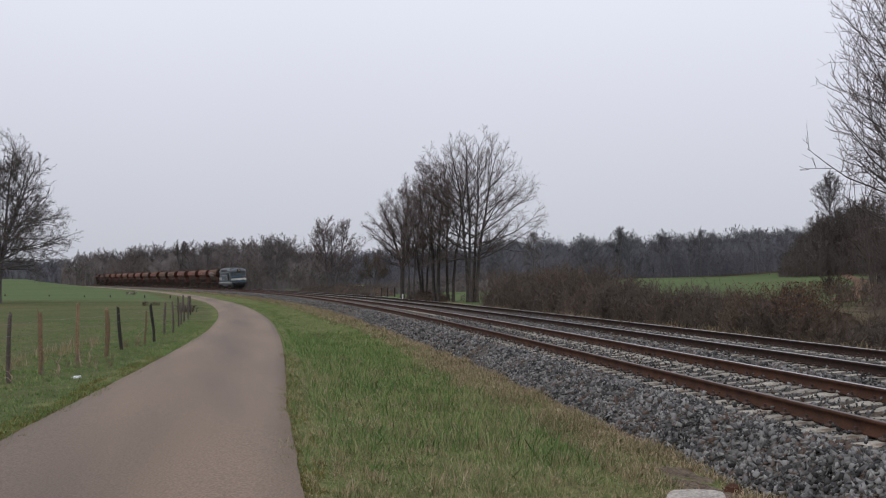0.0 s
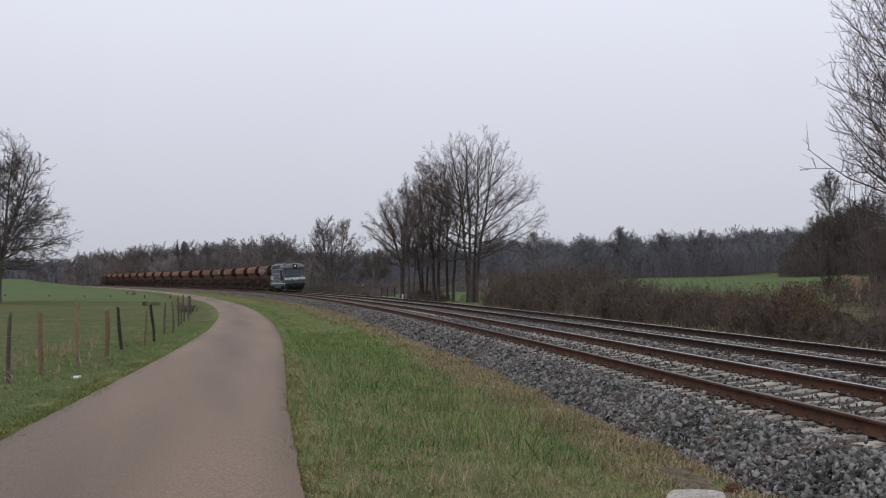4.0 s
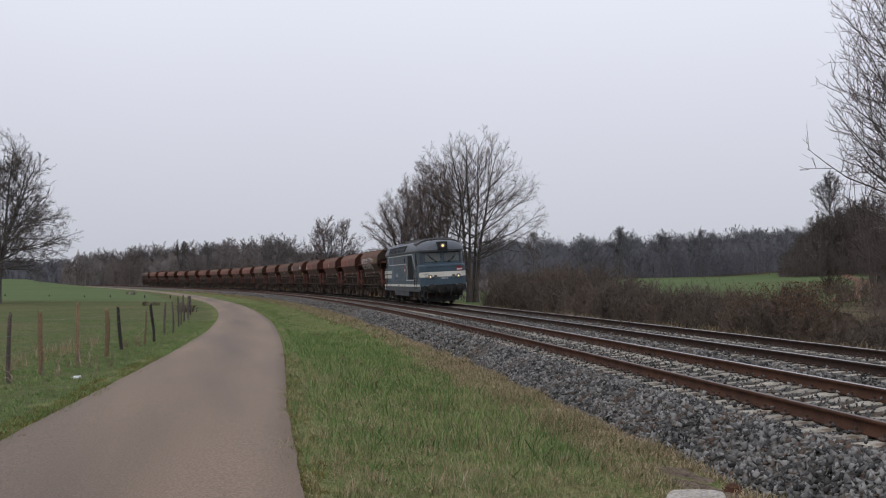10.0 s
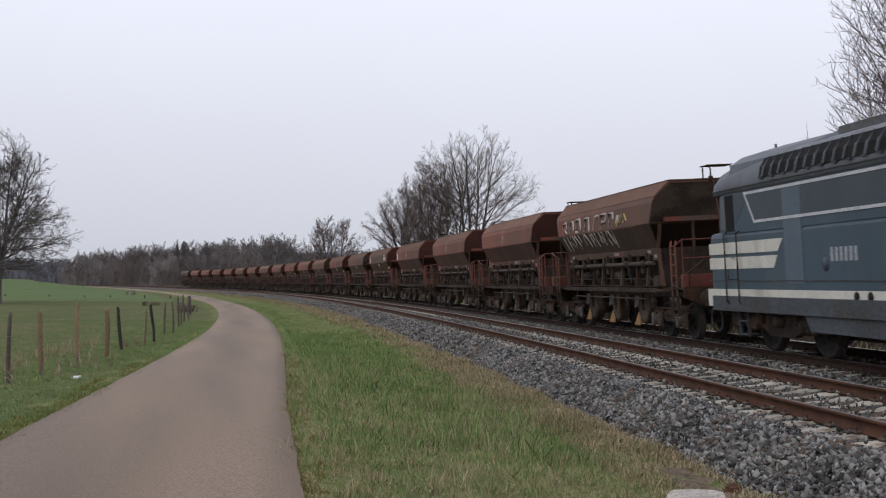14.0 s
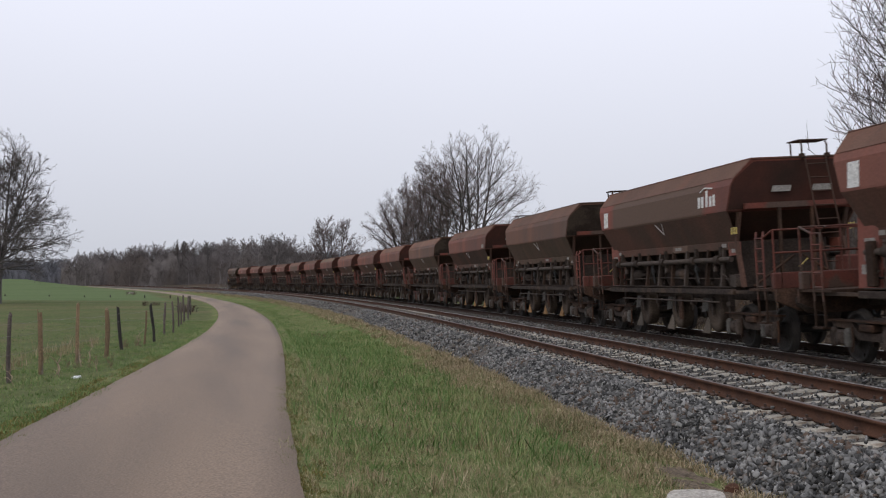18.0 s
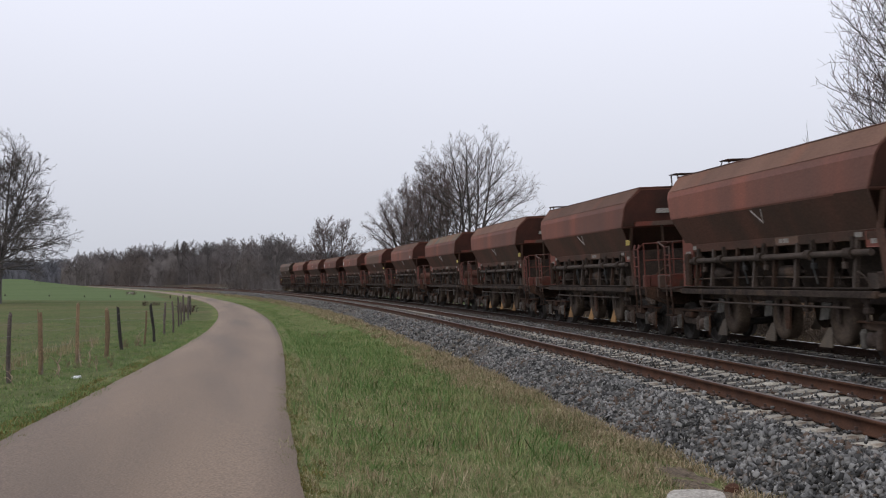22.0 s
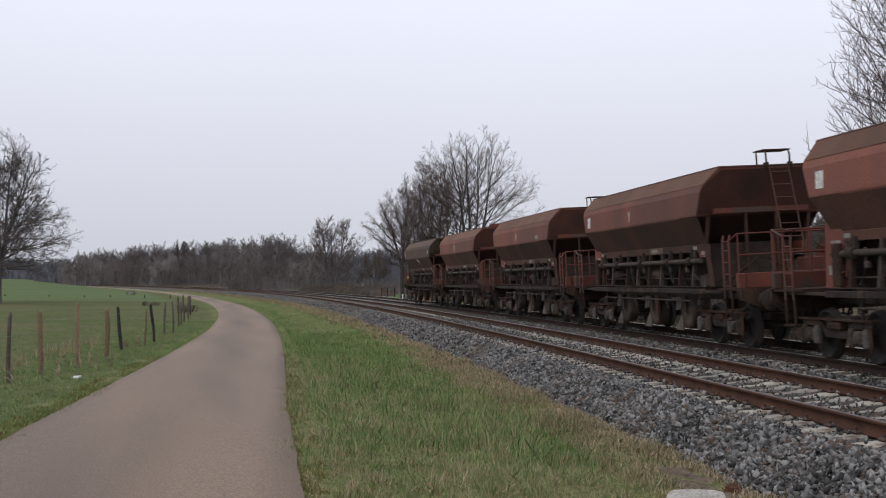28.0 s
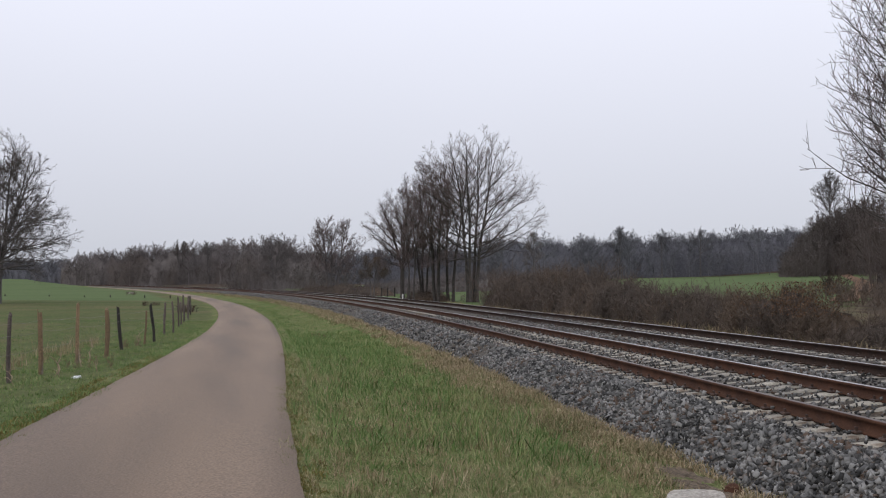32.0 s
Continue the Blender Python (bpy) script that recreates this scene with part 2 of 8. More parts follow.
M_POST = mat("weathered_post", (0.1040, 0.0820, 0.0714), (0.0600, 0.0492, 0.0437), 6, 0.95, 0, 0.6, 50, (0.1360, 0.1230, 0.1050), 3, 0.55, rand=0.35, stretch=(1, 1, 0.2))
M_POST_RED = mat("pale_split_wood_post", (0.2232, 0.1521, 0.0892), (0.1548, 0.1092, 0.0680), 6, 0.95, 0, 0.5, 50, (0.2160, 0.1872, 0.1445), 4, 0.56, rand=0.2, stretch=(1, 1, 0.2))
M_POST_DARK = mat("tarred_post", (0.028, 0.025, 0.023), (0.045, 0.038, 0.034), 6, 0.9, 0, 0.5, 50, stretch=(1, 1, 0.2))
M_DEADWOOD = mat("bleached_dead_wood", (0.3900, 0.3120, 0.2210), (0.2080, 0.1560, 0.1105), 9, 0.9, 0, 0.3, 60, fine=0.3, spec=0.1)
M_WIRE = mat("galvanised_wire", (0.2, 0.19, 0.18), (0.12, 0.10, 0.09), 9, 0.6, 0.6, 0.0)
M_LITTER = mat("white_plastic", (0.75, 0.76, 0.76), (0.62, 0.63, 0.63), 12, 0.5, 0, 0.1)
M_SLAB = mat("pale_concrete_slab", (0.42, 0.39, 0.34), (0.33, 0.3, 0.26), 3, 0.95, 0, 0.4, 50, (0.16, 0.14, 0.1), 1.2, 0.6)
# train paints
M_BLUE = mat("faded_blue_paint", (0.0544, 0.0854, 0.1122), (0.0449, 0.0719, 0.0956), 1.2, 0.5, 0, 0.05, 30, (0.0769, 0.0975, 0.1039), 0.5, 0.5, w3=0.25, fine=0.1, stretch=(1, 1, 0.5), spec=0.3)
M_NAVY = mat("dark_blue_paint", (0.0336, 0.0468, 0.0636), (0.0408, 0.0552, 0.0720), 1.5, 0.5, 0, 0.05, 30, (0.0480, 0.0600, 0.0720), 0.6, 0.5, w3=0.2, fine=0.1)
M_PALEBLUE = mat("patched_pale_blue_paint", (0.085, 0.118, 0.15), (0.07, 0.1, 0.13), 1.5, 0.5, 0, 0.05, 30, fine=0.1)
M_QUARTER = mat("dull_grey_blue_panel", (0.034, 0.047, 0.062), (0.028, 0.04, 0.054), 1.5, 0.35, 0, 0.05, 30, fine=0.1, spec=0.4)
M_ROOF = mat("grey_blue_roof", (0.1070, 0.1199, 0.1378), (0.0868, 0.0972, 0.1133), 1.0, 0.55, 0, 0.1, 20, (0.0747, 0.0762, 0.0828), 0.5, 0.55, fine=0.12)
M_SOOT = mat("sooty_roof_steel", (0.055, 0.055, 0.058), (0.08, 0.078, 0.078), 2, 0.85, 0, 0.3, 30)
M_CREAM = mat("dirty_cream_paint", (0.63, 0.615, 0.55), (0.55, 0.53, 0.46), 1.5, 0.5, 0, 0.05, 30, (0.36, 0.33, 0.26), 0.8, 0.6, fine=0.08, stretch=(1, 1, 0.4))
M_LINE = mat("white_outline_paint", (0.52, 0.53, 0.54), (0.44, 0.45, 0.46), 2, 0.5, 0, 0)
M_SKIRT = mat("grey_underframe_paint", (0.0632, 0.0718, 0.0809), (0.0482, 0.0531, 0.0583), 1.2, 0.7, 0, 0.1, 30, (0.0516, 0.0491, 0.0463), 0.8, 0.55)
M_UNDER = mat("grimy_running_gear", (0.0347, 0.0267, 0.0227), (0.0556, 0.0416, 0.0338), 3, 0.9, 0.0, 0.3, 40, (0.0793, 0.0536, 0.0398), 1.4, 0.56, fine=0.3, spec=0.12)
M_WHEEL = mat("dark_wheel_steel", (0.0281, 0.0258, 0.0242), (0.0437, 0.0374, 0.0328), 4, 0.8, 0, 0.2, 40, (0.0624, 0.0468, 0.0374), 1.6, 0.58, fine=0.3, spec=0.2)
M_BLACK = mat("black_grille", (0.011, 0.011, 0.0115), (0.017, 0.016, 0.016), 3, 0.8, 0, 0.1, spec=0.15)
M_GREASE = mat("greasy_black_steel", (0.0187, 0.0187, 0.0187), (0.0299, 0.0292, 0.0284), 4, 0.75, 0, 0.2, 40, (0.0448, 0.0389, 0.0344), 1.6, 0.58, fine=0.3, spec=0.2)
M_RUBBER = mat("black_rubber", (0.011, 0.011, 0.012), (0.017, 0.017, 0.017), 5, 0.8, 0, 0.1, spec=0.15)
M_GLASS = mat("dusty_windscreen", (0.0968, 0.1070, 0.1018), (0.0713, 0.0795, 0.0764), 1.5, 0.2, 0, 0.02, 20, fine=0.08, spec=0.4)
M_LAMP = mat("lit_headlamp", (0.3, 0.2, 0.1), (0.3, 0.2, 0.1), 1, 0.3, 0, 0, glow=(1.0, 0.62, 0.22, 1.5), fine=0)
M_LAMP2 = mat("lit_lower_headlamp", (0.2, 0.15, 0.1), (0.2, 0.15, 0.1), 1, 0.3, 0, 0, glow=(1.0, 0.74, 0.46, 1.25), fine=0)
M_LENS = mat("unlit_lens", (0.13, 0.12, 0.12), (0.09, 0.085, 0.085), 4, 0.2, 0, 0, fine=0.05)
M_CHROME = mat("dull_lamp_rim", (0.22, 0.21, 0.2), (0.16, 0.155, 0.15), 4, 0.4, 0.6, 0)
M_LOGO = mat("red_plate", (0.22, 0.032, 0.036), (0.18, 0.028, 0.033), 4, 0.5, 0, 0, fine=0.05)
M_WHITE = mat("white_marking", (0.68, 0.67, 0.64), (0.58, 0.57, 0.54), 6, 0.6, 0, 0)
M_SPRAY = mat("sprayed_tag_paint", (0.46, 0.42, 0.40), (0.33, 0.29, 0.27), 3, 0.7, 0, 0)
M_SPRAYDK = mat("black_marker_scrawl", (0.03, 0.03, 0.035), (0.05, 0.05, 0.055), 3, 0.7, 0, 0)
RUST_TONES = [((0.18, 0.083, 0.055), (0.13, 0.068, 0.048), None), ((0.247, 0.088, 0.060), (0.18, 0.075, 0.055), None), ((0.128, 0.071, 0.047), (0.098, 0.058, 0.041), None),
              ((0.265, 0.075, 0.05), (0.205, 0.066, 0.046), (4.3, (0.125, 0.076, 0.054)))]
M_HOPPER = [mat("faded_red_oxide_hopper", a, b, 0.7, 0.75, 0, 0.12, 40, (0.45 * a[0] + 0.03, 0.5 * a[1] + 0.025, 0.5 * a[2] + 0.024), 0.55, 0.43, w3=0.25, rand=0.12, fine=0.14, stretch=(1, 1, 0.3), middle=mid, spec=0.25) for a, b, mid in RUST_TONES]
M_DUST = mat("dusty_upper_sheet", (0.1608, 0.0893, 0.0630), (0.1219, 0.0695, 0.0507), 0.8, 0.85, 0, 0.12, 40, (0.1949, 0.0827, 0.0524), 0.5, 0.52, w3=0.25, rand=0.2, fine=0.15, stretch=(1, 0.5, 0.4), spec=0.15)
M_ENDDARK = mat("dark_red_end_sheet", (0.115, 0.046, 0.034), (0.072, 0.036, 0.029), 1.1, 0.85, 0, 0.06, 40, (0.045, 0.032, 0.026), 0.7, 0.48, w3=0.25, rand=0.25, fine=0.08, spec=0.12)
M_OXIDE = mat("red_oxide_ironwork", (0.1335, 0.0342, 0.0212), (0.0901, 0.0277, 0.0183), 2, 0.75, 0, 0.15, 40, (0.0736, 0.0437, 0.0317), 1.2, 0.53, rand=0.2, fine=0.2)
M_FRAME = mat("dirty_brown_underframe", (0.0546, 0.0336, 0.0242), (0.0373, 0.0242, 0.0185), 2, 0.9, 0, 0.2, 40, (0.0745, 0.0410, 0.0274), 1.0, 0.55, rand=0.2, fine=0.3, spec=0.1)
M_CHUTE = mat("dusty_discharge_chute", (0.0491, 0.0363, 0.0280), (0.0328, 0.0245, 0.0194), 1.6, 0.9, 0, 0.2, 40, (0.0701, 0.0526, 0.0398), 1.0, 0.52, fine=0.25, spec=0.1)
M_FIN = mat("pale_worn_flap", (0.1130, 0.0888, 0.0646), (0.0888, 0.0699, 0.0538), 3, 0.8, 0, 0.1, rand=0.25)
M_FINY = mat("ochre_worn_flap", (0.3187, 0.1721, 0.0574), (0.2422, 0.1339, 0.0574), 3, 0.8, 0, 0.1, rand=0.2)
M_PIPE = mat("greasy_pipe", (0.0797, 0.0585, 0.0467), (0.0478, 0.0361, 0.0298), 3, 0.75, 0.0, 0.1, spec=0.2)
M_TAG = mat("pale_data_panel", (0.2812, 0.2644, 0.2419), (0.2137, 0.1913, 0.1688), 8, 0.7, 0, 0)
M_YELLOW = mat("yellow_lever", (0.6, 0.45, 0.1), (0.5, 0.4, 0.15), 5, 0.6, 0, 0)


# Grime together with the overhang's shade, both put into the lower sheets' colour.
M_DIMGRIME = mat("shaded_grimy_lower_sheet", (0.075, 0.05, 0.037), (0.105, 0.062, 0.043), 0.8, 0.85, 0, 0.15, 40, (0.055, 0.042, 0.03), 0.7, 0.45, w3=0.25, rand=0.25, fine=0.2, stretch=(1, 1, 0.4), spec=0.15)
M_DIMGRIMERED = mat("shaded_grimy_red_lower_sheet", (0.105, 0.05, 0.036), (0.075, 0.042, 0.031), 0.8, 0.85, 0, 0.15, 40, (0.055, 0.038, 0.029), 0.7, 0.45, w3=0.25, rand=0.25, fine=0.2, stretch=(1, 1, 0.4), spec=0.15)
M_STREAK = mat("weather_streaked_upper_sheet", (0.215, 0.13, 0.082), (0.105, 0.1, 0.082), 1.7, 0.85, 0, 0.12, 40, (0.2, 0.098, 0.062), 1.1, 0.52, w3=0.12, fine=0.18, stretch=(1, 0.15, 0.12), spec=0.15)
M_SPRING = mat("pale_dusty_spring_steel", (0.1240, 0.1147, 0.1023), (0.0744, 0.0682, 0.0620), 6, 0.8, 0, 0.1, 40, fine=0.3, spec=0.15)
M_PLATE = mat("red_oxide_bogie_plate", (0.1200, 0.0400, 0.0288), (0.0800, 0.0336, 0.0256), 2, 0.8, 0, 0.1, 40, (0.0560, 0.0360, 0.0280), 1.2, 0.52, fine=0.2, spec=0.15)
M_NUMBER = mat("faded_number_paint", (0.34, 0.36, 0.38), (0.26, 0.28, 0.3), 6, 0.6, 0, 0)


# ---- mesh building ----
class Mesher:
    """Gathers boxes, tubes and prisms into one mesh."""

    def __init__(self):
        self.v, self.f, self.smooth = [], [], []

    def add(self, verts, faces, smooth=False):
        o = len(self.v)
        self.v.extend([tuple(p) for p in verts])
        self.f.extend([tuple(i + o for i in f) for f in faces])
        self.smooth.extend([smooth] * len(faces))
        return self

    def box(self, x0, x1, y0, y1, z0, z1, c=0.0):
        c = min(c, abs(x1 - x0) / 3, abs(y1 - y0) / 3, abs(z1 - z0) / 3)
        if c <= 0:
            p = [(x, y, z) for x in (x0, x1) for y in (y0, y1) for z in (z0, z1)]
            return self.add(p, [(0, 1, 3, 2), (4, 6, 7, 5), (0, 4, 5, 1), (2, 3, 7, 6), (0, 2, 6, 4), (1, 5, 7, 3)])
        ring = lambda e, z: [(x0 + e, y0 + c, z), (x0 + c, y0 + e, z), (x1 - c, y0 + e, z), (x1 - e, y0 + c, z), (x1 - e, y1 - c, z), (x1 - c, y1 - e, z), (x0 + c, y1 - e, z), (x0 + e, y1 - c, z)]
        return self.loft([ring(c, z0), ring(0, z0 + c), ring(0, z1 - c), ring(c, z1)])

    def loft(self, rings, cap=True, smooth=False, closed=True):
        n = len(rings[0])
        v = [p for r in rings for p in r]
        f = []
        for i in range(len(rings) - 1):
            for j in range(n if closed else n - 1):
                a, b = i * n + j, i * n + (j + 1) % n
                f.append((a, b, b + n, a + n))
        self.add(v, f, smooth)
        if cap:
            self.add(list(rings[0])[::-1], [tuple(range(n))])
            self.add(list(rings[-1]), [tuple(range(n))])
        return self

    def prism(self, outline, axis, a, b):
        """A 2D outline pushed along an axis: x takes (y, z), y takes (x, z), z takes (x, y)."""
        put = {"x": lambda p, t: (t, p[0], p[1]), "y": lambda p, t: (p[0], t, p[1]), "z": lambda p, t: (p[0], p[1], t)}[axis]
        return self.loft([[put(p, a) for p in outline], [put(p, b) for p in outline]])

    def tube(self, pts, r, seg=8, smooth=True):
        pts = [Vector(p) for p in pts]
        rs = r if isinstance(r, (list, tuple)) else [r] * len(pts)
        rings = []
        for i, p in enumerate(pts):
            t = (pts[min(i + 1, len(pts) - 1)] - pts[max(i - 1, 0)]).normalized()
            s = t.cross(Vector((0, 0, 1)) if abs(t.z) < 0.9 else Vector((1, 0, 0))).normalized()
            w = t.cross(s)
            rings.append([tuple(p + rs[i] * (math.cos(k * math.tau / seg) * s + math.sin(k * math.tau / seg) * w)) for k in range(seg)])
        return self.loft(rings, True, smooth)

    def turned(self, profile, centre, axis="y", seg=20):
        """A lathe: profile of (along, radius) about an axis through centre."""
        rings = []
        for a, r in profile:
            ring = []
            for k in range(seg):
                c, s = r * math.cos(k * math.tau / seg), r * math.sin(k * math.tau / seg)
                o = {"y": (c, a, s), "x": (a, c, s), "z": (c, s, a)}[axis]
                ring.append((centre[0] + o[0], centre[1] + o[1], centre[2] + o[2]))
            rings.append(ring)
        return self.loft(rings, True, True)

    def data(self, name, material):
        me = bpy.data.meshes.new(name)
        me.from_pydata(self.v, [], self.f)
        me.polygons.foreach_set("use_smooth", self.smooth)
        me.materials.append(material)
        bm = bmesh.new()
        bm.from_mesh(me)
        bmesh.ops.recalc_face_normals(bm, faces=bm.faces)
        bm.to_mesh(me)
        bm.free()
        return me


def part(name, ms, material, parent=None, label="", at=None):
    ob = new(name, ms.data(name, material) if isinstance(ms, Mesher) else ms)
    if parent is not None:
        ob.parent = parent
    if at is not None:
        ob.matrix_basis = at
    return tagged(ob, label)


def array_mesh(name, verts, faces, material, smooth=False):
    """A mesh straight from arrays: verts (N, 3), faces (M, 3 or 4)."""
    me = bpy.data.meshes.new(name)
    verts, faces = np.asarray(verts, np.float32), np.asarray(faces, np.int32)
    k = faces.shape[1]
    me.vertices.add(len(verts))
    me.vertices.foreach_set("co", verts.ravel())
    me.loops.add(faces.size)
    me.loops.foreach_set("vertex_index", faces.ravel())
    me.polygons.add(len(faces))
    me.polygons.foreach_set("loop_start", np.arange(0, faces.size, k, dtype=np.int32))
    me.polygons.foreach_set("loop_total", np.full(len(faces), k, np.int32))
    if smooth:
        me.polygons.foreach_set("use_smooth", np.ones(len(faces), bool))
    me.update(calc_edges=True)
    me.materials.append(material)
    return me


# ---- the line of the railway: s metres along it, u metres across it from the far track's centre ----
RAIL_Z, GAP, CANT, FAR_LIFT = 0.375, 3.7315, 0.0579, 0.082
S0, S1 = -900, 420
_s = np.arange(S0, S1 + 1.0)
_k = np.interp(_s, [-560, -540, -400, -280, -170, -90, 20, 60], [0, -0.887, 0.209, -1.076, -0.949, -1.024, 0.308, 0]) * 1e-3
_a = np.concatenate([[0], np.cumsum((_k[1:] + _k[:-1]) / 2)])
_i0 = -S0
_a += radians(-82.87) - _a[_i0]
_am = (_a[1:] + _a[:-1]) / 2
_x = np.concatenate([[0], np.cumsum(np.cos(_am))])
_y = np.concatenate([[0], np.cumsum(np.sin(_am))])
_x += 14.425 - _x[_i0]
_y += -29.333 - _y[_i0]


def line(s, u=0.0):
    """World x, y and heading at s, u."""
    x, y, a = np.interp(s, _s, _x), np.interp(s, _s, _y), np.interp(s, _s, _a)
    return x - np.sin(a) * u, y + np.cos(a) * u, a


def on_track(s, u, z, near):
    """A point of a track: u across and z above its canted rail plane."""
    uu, zz = u - CANT * z, z + CANT * u
    if near:
        uu = uu - GAP
    else:
        zz = zz + FAR_LIFT
    x, y, a = line(s, uu)
    return np.stack(np.broadcast_arrays(x, y, zz + RAIL_Z), -1)


def across(x, y):
    """The nearest s and signed u of world points."""
    x, y = np.asarray(x, float).ravel(), np.asarray(y, float).ravel()
    ss = np.arange(S0, S1, 4.0)
    lx, ly, la = line(ss)
    out_s, out_u = np.empty(len(x)), np.empty(len(x))
    for i in range(0, len(x), 4000):
        d = (x[i:i + 4000, None] - lx) ** 2 + (y[i:i + 4000, None] - ly) ** 2
        j = np.argmin(d, 1)
        dx, dy = x[i:i + 4000] - lx[j], y[i:i + 4000] - ly[j]
        out_s[i:i + 4000] = ss[j] + dx * np.cos(la[j]) + dy * np.sin(la[j])
        out_u[i:i + 4000] = -dx * np.sin(la[j]) + dy * np.cos(la[j])
    return out_s, out_u


PATH_R, PATH_L = -10.70, -13.76


def path_z(y):
    return np.interp(y, [-60, 8, 14, 50, 90, 160, 270, 414, 600, 1500], [0.1, 0, 0, -0.42, -0.62, -0.70, -0.30, 0.15, 0.4, 1.2])


def ground_z(x, y, u=None):
    x, y = np.asarray(x, float), np.asarray(y, float)
    if u is None:
        u = across(x, y)[1].reshape(x.shape)
    zp = path_z(y)
    t = np.clip((u - PATH_R) / 4.6, 0, 1)
    left = zp * (1 - t) + -0.32 * t - (0.1 * np.clip((y - 12) / 14, 0, 1) + 0.2 * np.clip((y - 22) / 12, 0, 1)) * np.sin(np.pi * t) ** 2
    field = zp - 0.05 * np.clip((PATH_L - u) / 2, 0, 1) - 0.25 * np.clip((-18 - u) / 20, 0, 1) * np.exp(-((y - 60) / 60) ** 2) + 2.3 * np.clip((-u - 14) / 14, 0, 1) * np.clip((y - 230) / 190, 0, 1) ** 1.3 + 0.9 * np.clip((-u - 60) / 200, 0, 1)
    right = np.interp(u, [-6, 3, 5, 15, 39, 105, 128, 170, 260, 900], [-0.4, -0.4, -0.15, 0.0, 1.0, 3.2, 3.9, 7.4, 10.5, 14.0])
    z = np.where(u < PATH_L, field, np.where(u < -6, left, right))
    lumps = 0.022 * np.sin(x * 5.3 + 1.7 * np.sin(y * 3.1)) * np.sin(y * 4.7 + 1.3 * np.sin(x * 4.1)) * np.clip((34 - y) / 10, 0, 1)
    wob = lumps + 0.03 * np.sin(x * 1.7 + 0.6 * np.sin(y * 0.9)) * np.sin(y * 1.3 + 0.4 * np.sin(x * 1.1))
    return z + np.where((u < PATH_L - 0.3) | ((u > PATH_R + 0.3)), wob, 0)


# ---- ground: one sheet to the horizon ----
def spaced(stops):
    out = []
    for (a, b, step) in stops:
        out.extend(np.arange(a, b, step))
    return np.array(out + [stops[-1][1]])


def build_ground():
    gx = spaced([(-2600, -600, 200), (-600, -200, 25), (-200, -60, 6), (-60, -20, 1.5), (-20, 14, 0.5), (14, 60, 1.5), (60, 200, 6), (200, 600, 25), (600, 2600, 200)])
    gy = spaced([(-600, -100, 50), (-100, 4, 6), (4, 45, 0.6), (45, 130, 1.6), (130, 320, 5), (320, 700, 20), (700, 3000, 150)])
    xx, yy = np.meshgrid(gx, gy)
    s, u = across(xx, yy)
    u = u.reshape(xx.shape)
    zz = ground_z(xx, yy, u)
    nx, ny = len(gx), len(gy)
    v = np.stack([xx, yy, zz], -1).reshape(-1, 3)
    idx = np.arange(nx * ny).reshape(ny, nx)
    f = np.stack([idx[:-1, :-1], idx[:-1, 1:], idx[1:, 1:], idx[1:, :-1]], -1).reshape(-1, 4)
    me = array_mesh("ground", v, f, M_VERGE, True)
    for m in (M_PASTURE, M_CROP, M_WASTE, M_WOODFLOOR):
        me.materials.append(m)
    fu = (u[:-1, :-1] + u[1:, 1:]).ravel() / 2
    fy = ((yy[:-1, :-1] + yy[1:, 1:]) / 2).ravel()
    fx = ((xx[:-1, :-1] + xx[1:, 1:]) / 2).ravel()
    mi = np.zeros(len(f), np.int32)
    mi[fu < -14.2] = 1
    mi[(fu < -17.0) & (fy > 150)] = 2
    mi[fu > 2.0] = 3
    mi[fu > 17.0] = 2
    mi[(fu > 5.5) & (fy > 96) & (fy < 185)] = 2
    mi[(fu > 17.0) & (fy > 290)] = 4
    mi[(fu > 17.0) & (fy < 78) & (fx > 0.325 * fy)] = 3
    mi[(fu > 20.0) & (fx > 0.365 * fy)] = 4
    me.polygons.foreach_set("material_index", mi)
    ob = new("ground", me)
    return tagged(ob, "grass verge, pasture and young green crop", "ground", kind="structure")


ground = build_ground()


def widening(s):
    """The lane grows a little wider towards the camera."""
    return 0.17 * np.clip((np.asarray(s) + 48.0) / 8.0, 0, 1.3)


def ragged(s):
    return 0.004 * np.sin(s * 5.1) + 0.004 * np.sin(s * 11.7 + 1) + 0.006 * np.sin(s * 2.3)


def ribbon(name, ss, us, zf, material, label, category, thick=0.06, worn=False):
    """A slab that follows the line between lateral offsets us, with its top at zf(x, y, u) and turned-down edges."""
    rows = []
    for i, u in enumerate([us[0], *us, us[-1]]):
        if worn and i < 2:
            u = u + ragged(ss + 3.0)
        if worn and i > len(us) - 1:
            u = u + widening(ss) + ragged(ss)
        x, y, a = line(ss, u)
        rows.append(np.stack([x, y, zf(x, y, u)], -1))
    rows[0][:, 2] -= thick
    rows[-1][:, 2] -= thick
    v = np.stack(rows, 1)
    n, k = v.shape[:2]
    idx = np.arange(n * k).reshape(n, k)
    f = np.stack([idx[:-1, :-1], idx[:-1, 1:], idx[1:, 1:], idx[1:, :-1]], -1).reshape(-1, 4)
    me = array_mesh(name, v.reshape(-1, 3), f, material, False)
    me.attributes.new("lane", "FLOAT", "POINT").data.foreach_set("value", np.tile(np.array([us[0], *us, us[-1]], np.float32), n))
    return tagged(new(name, me), label, category, kind="structure")


path_s = np.concatenate([np.arange(-720, -220, 6.0), np.arange(-220, -60, 2.0), np.arange(-60, -20, 0.2), np.arange(-20, 60, 1.0)])
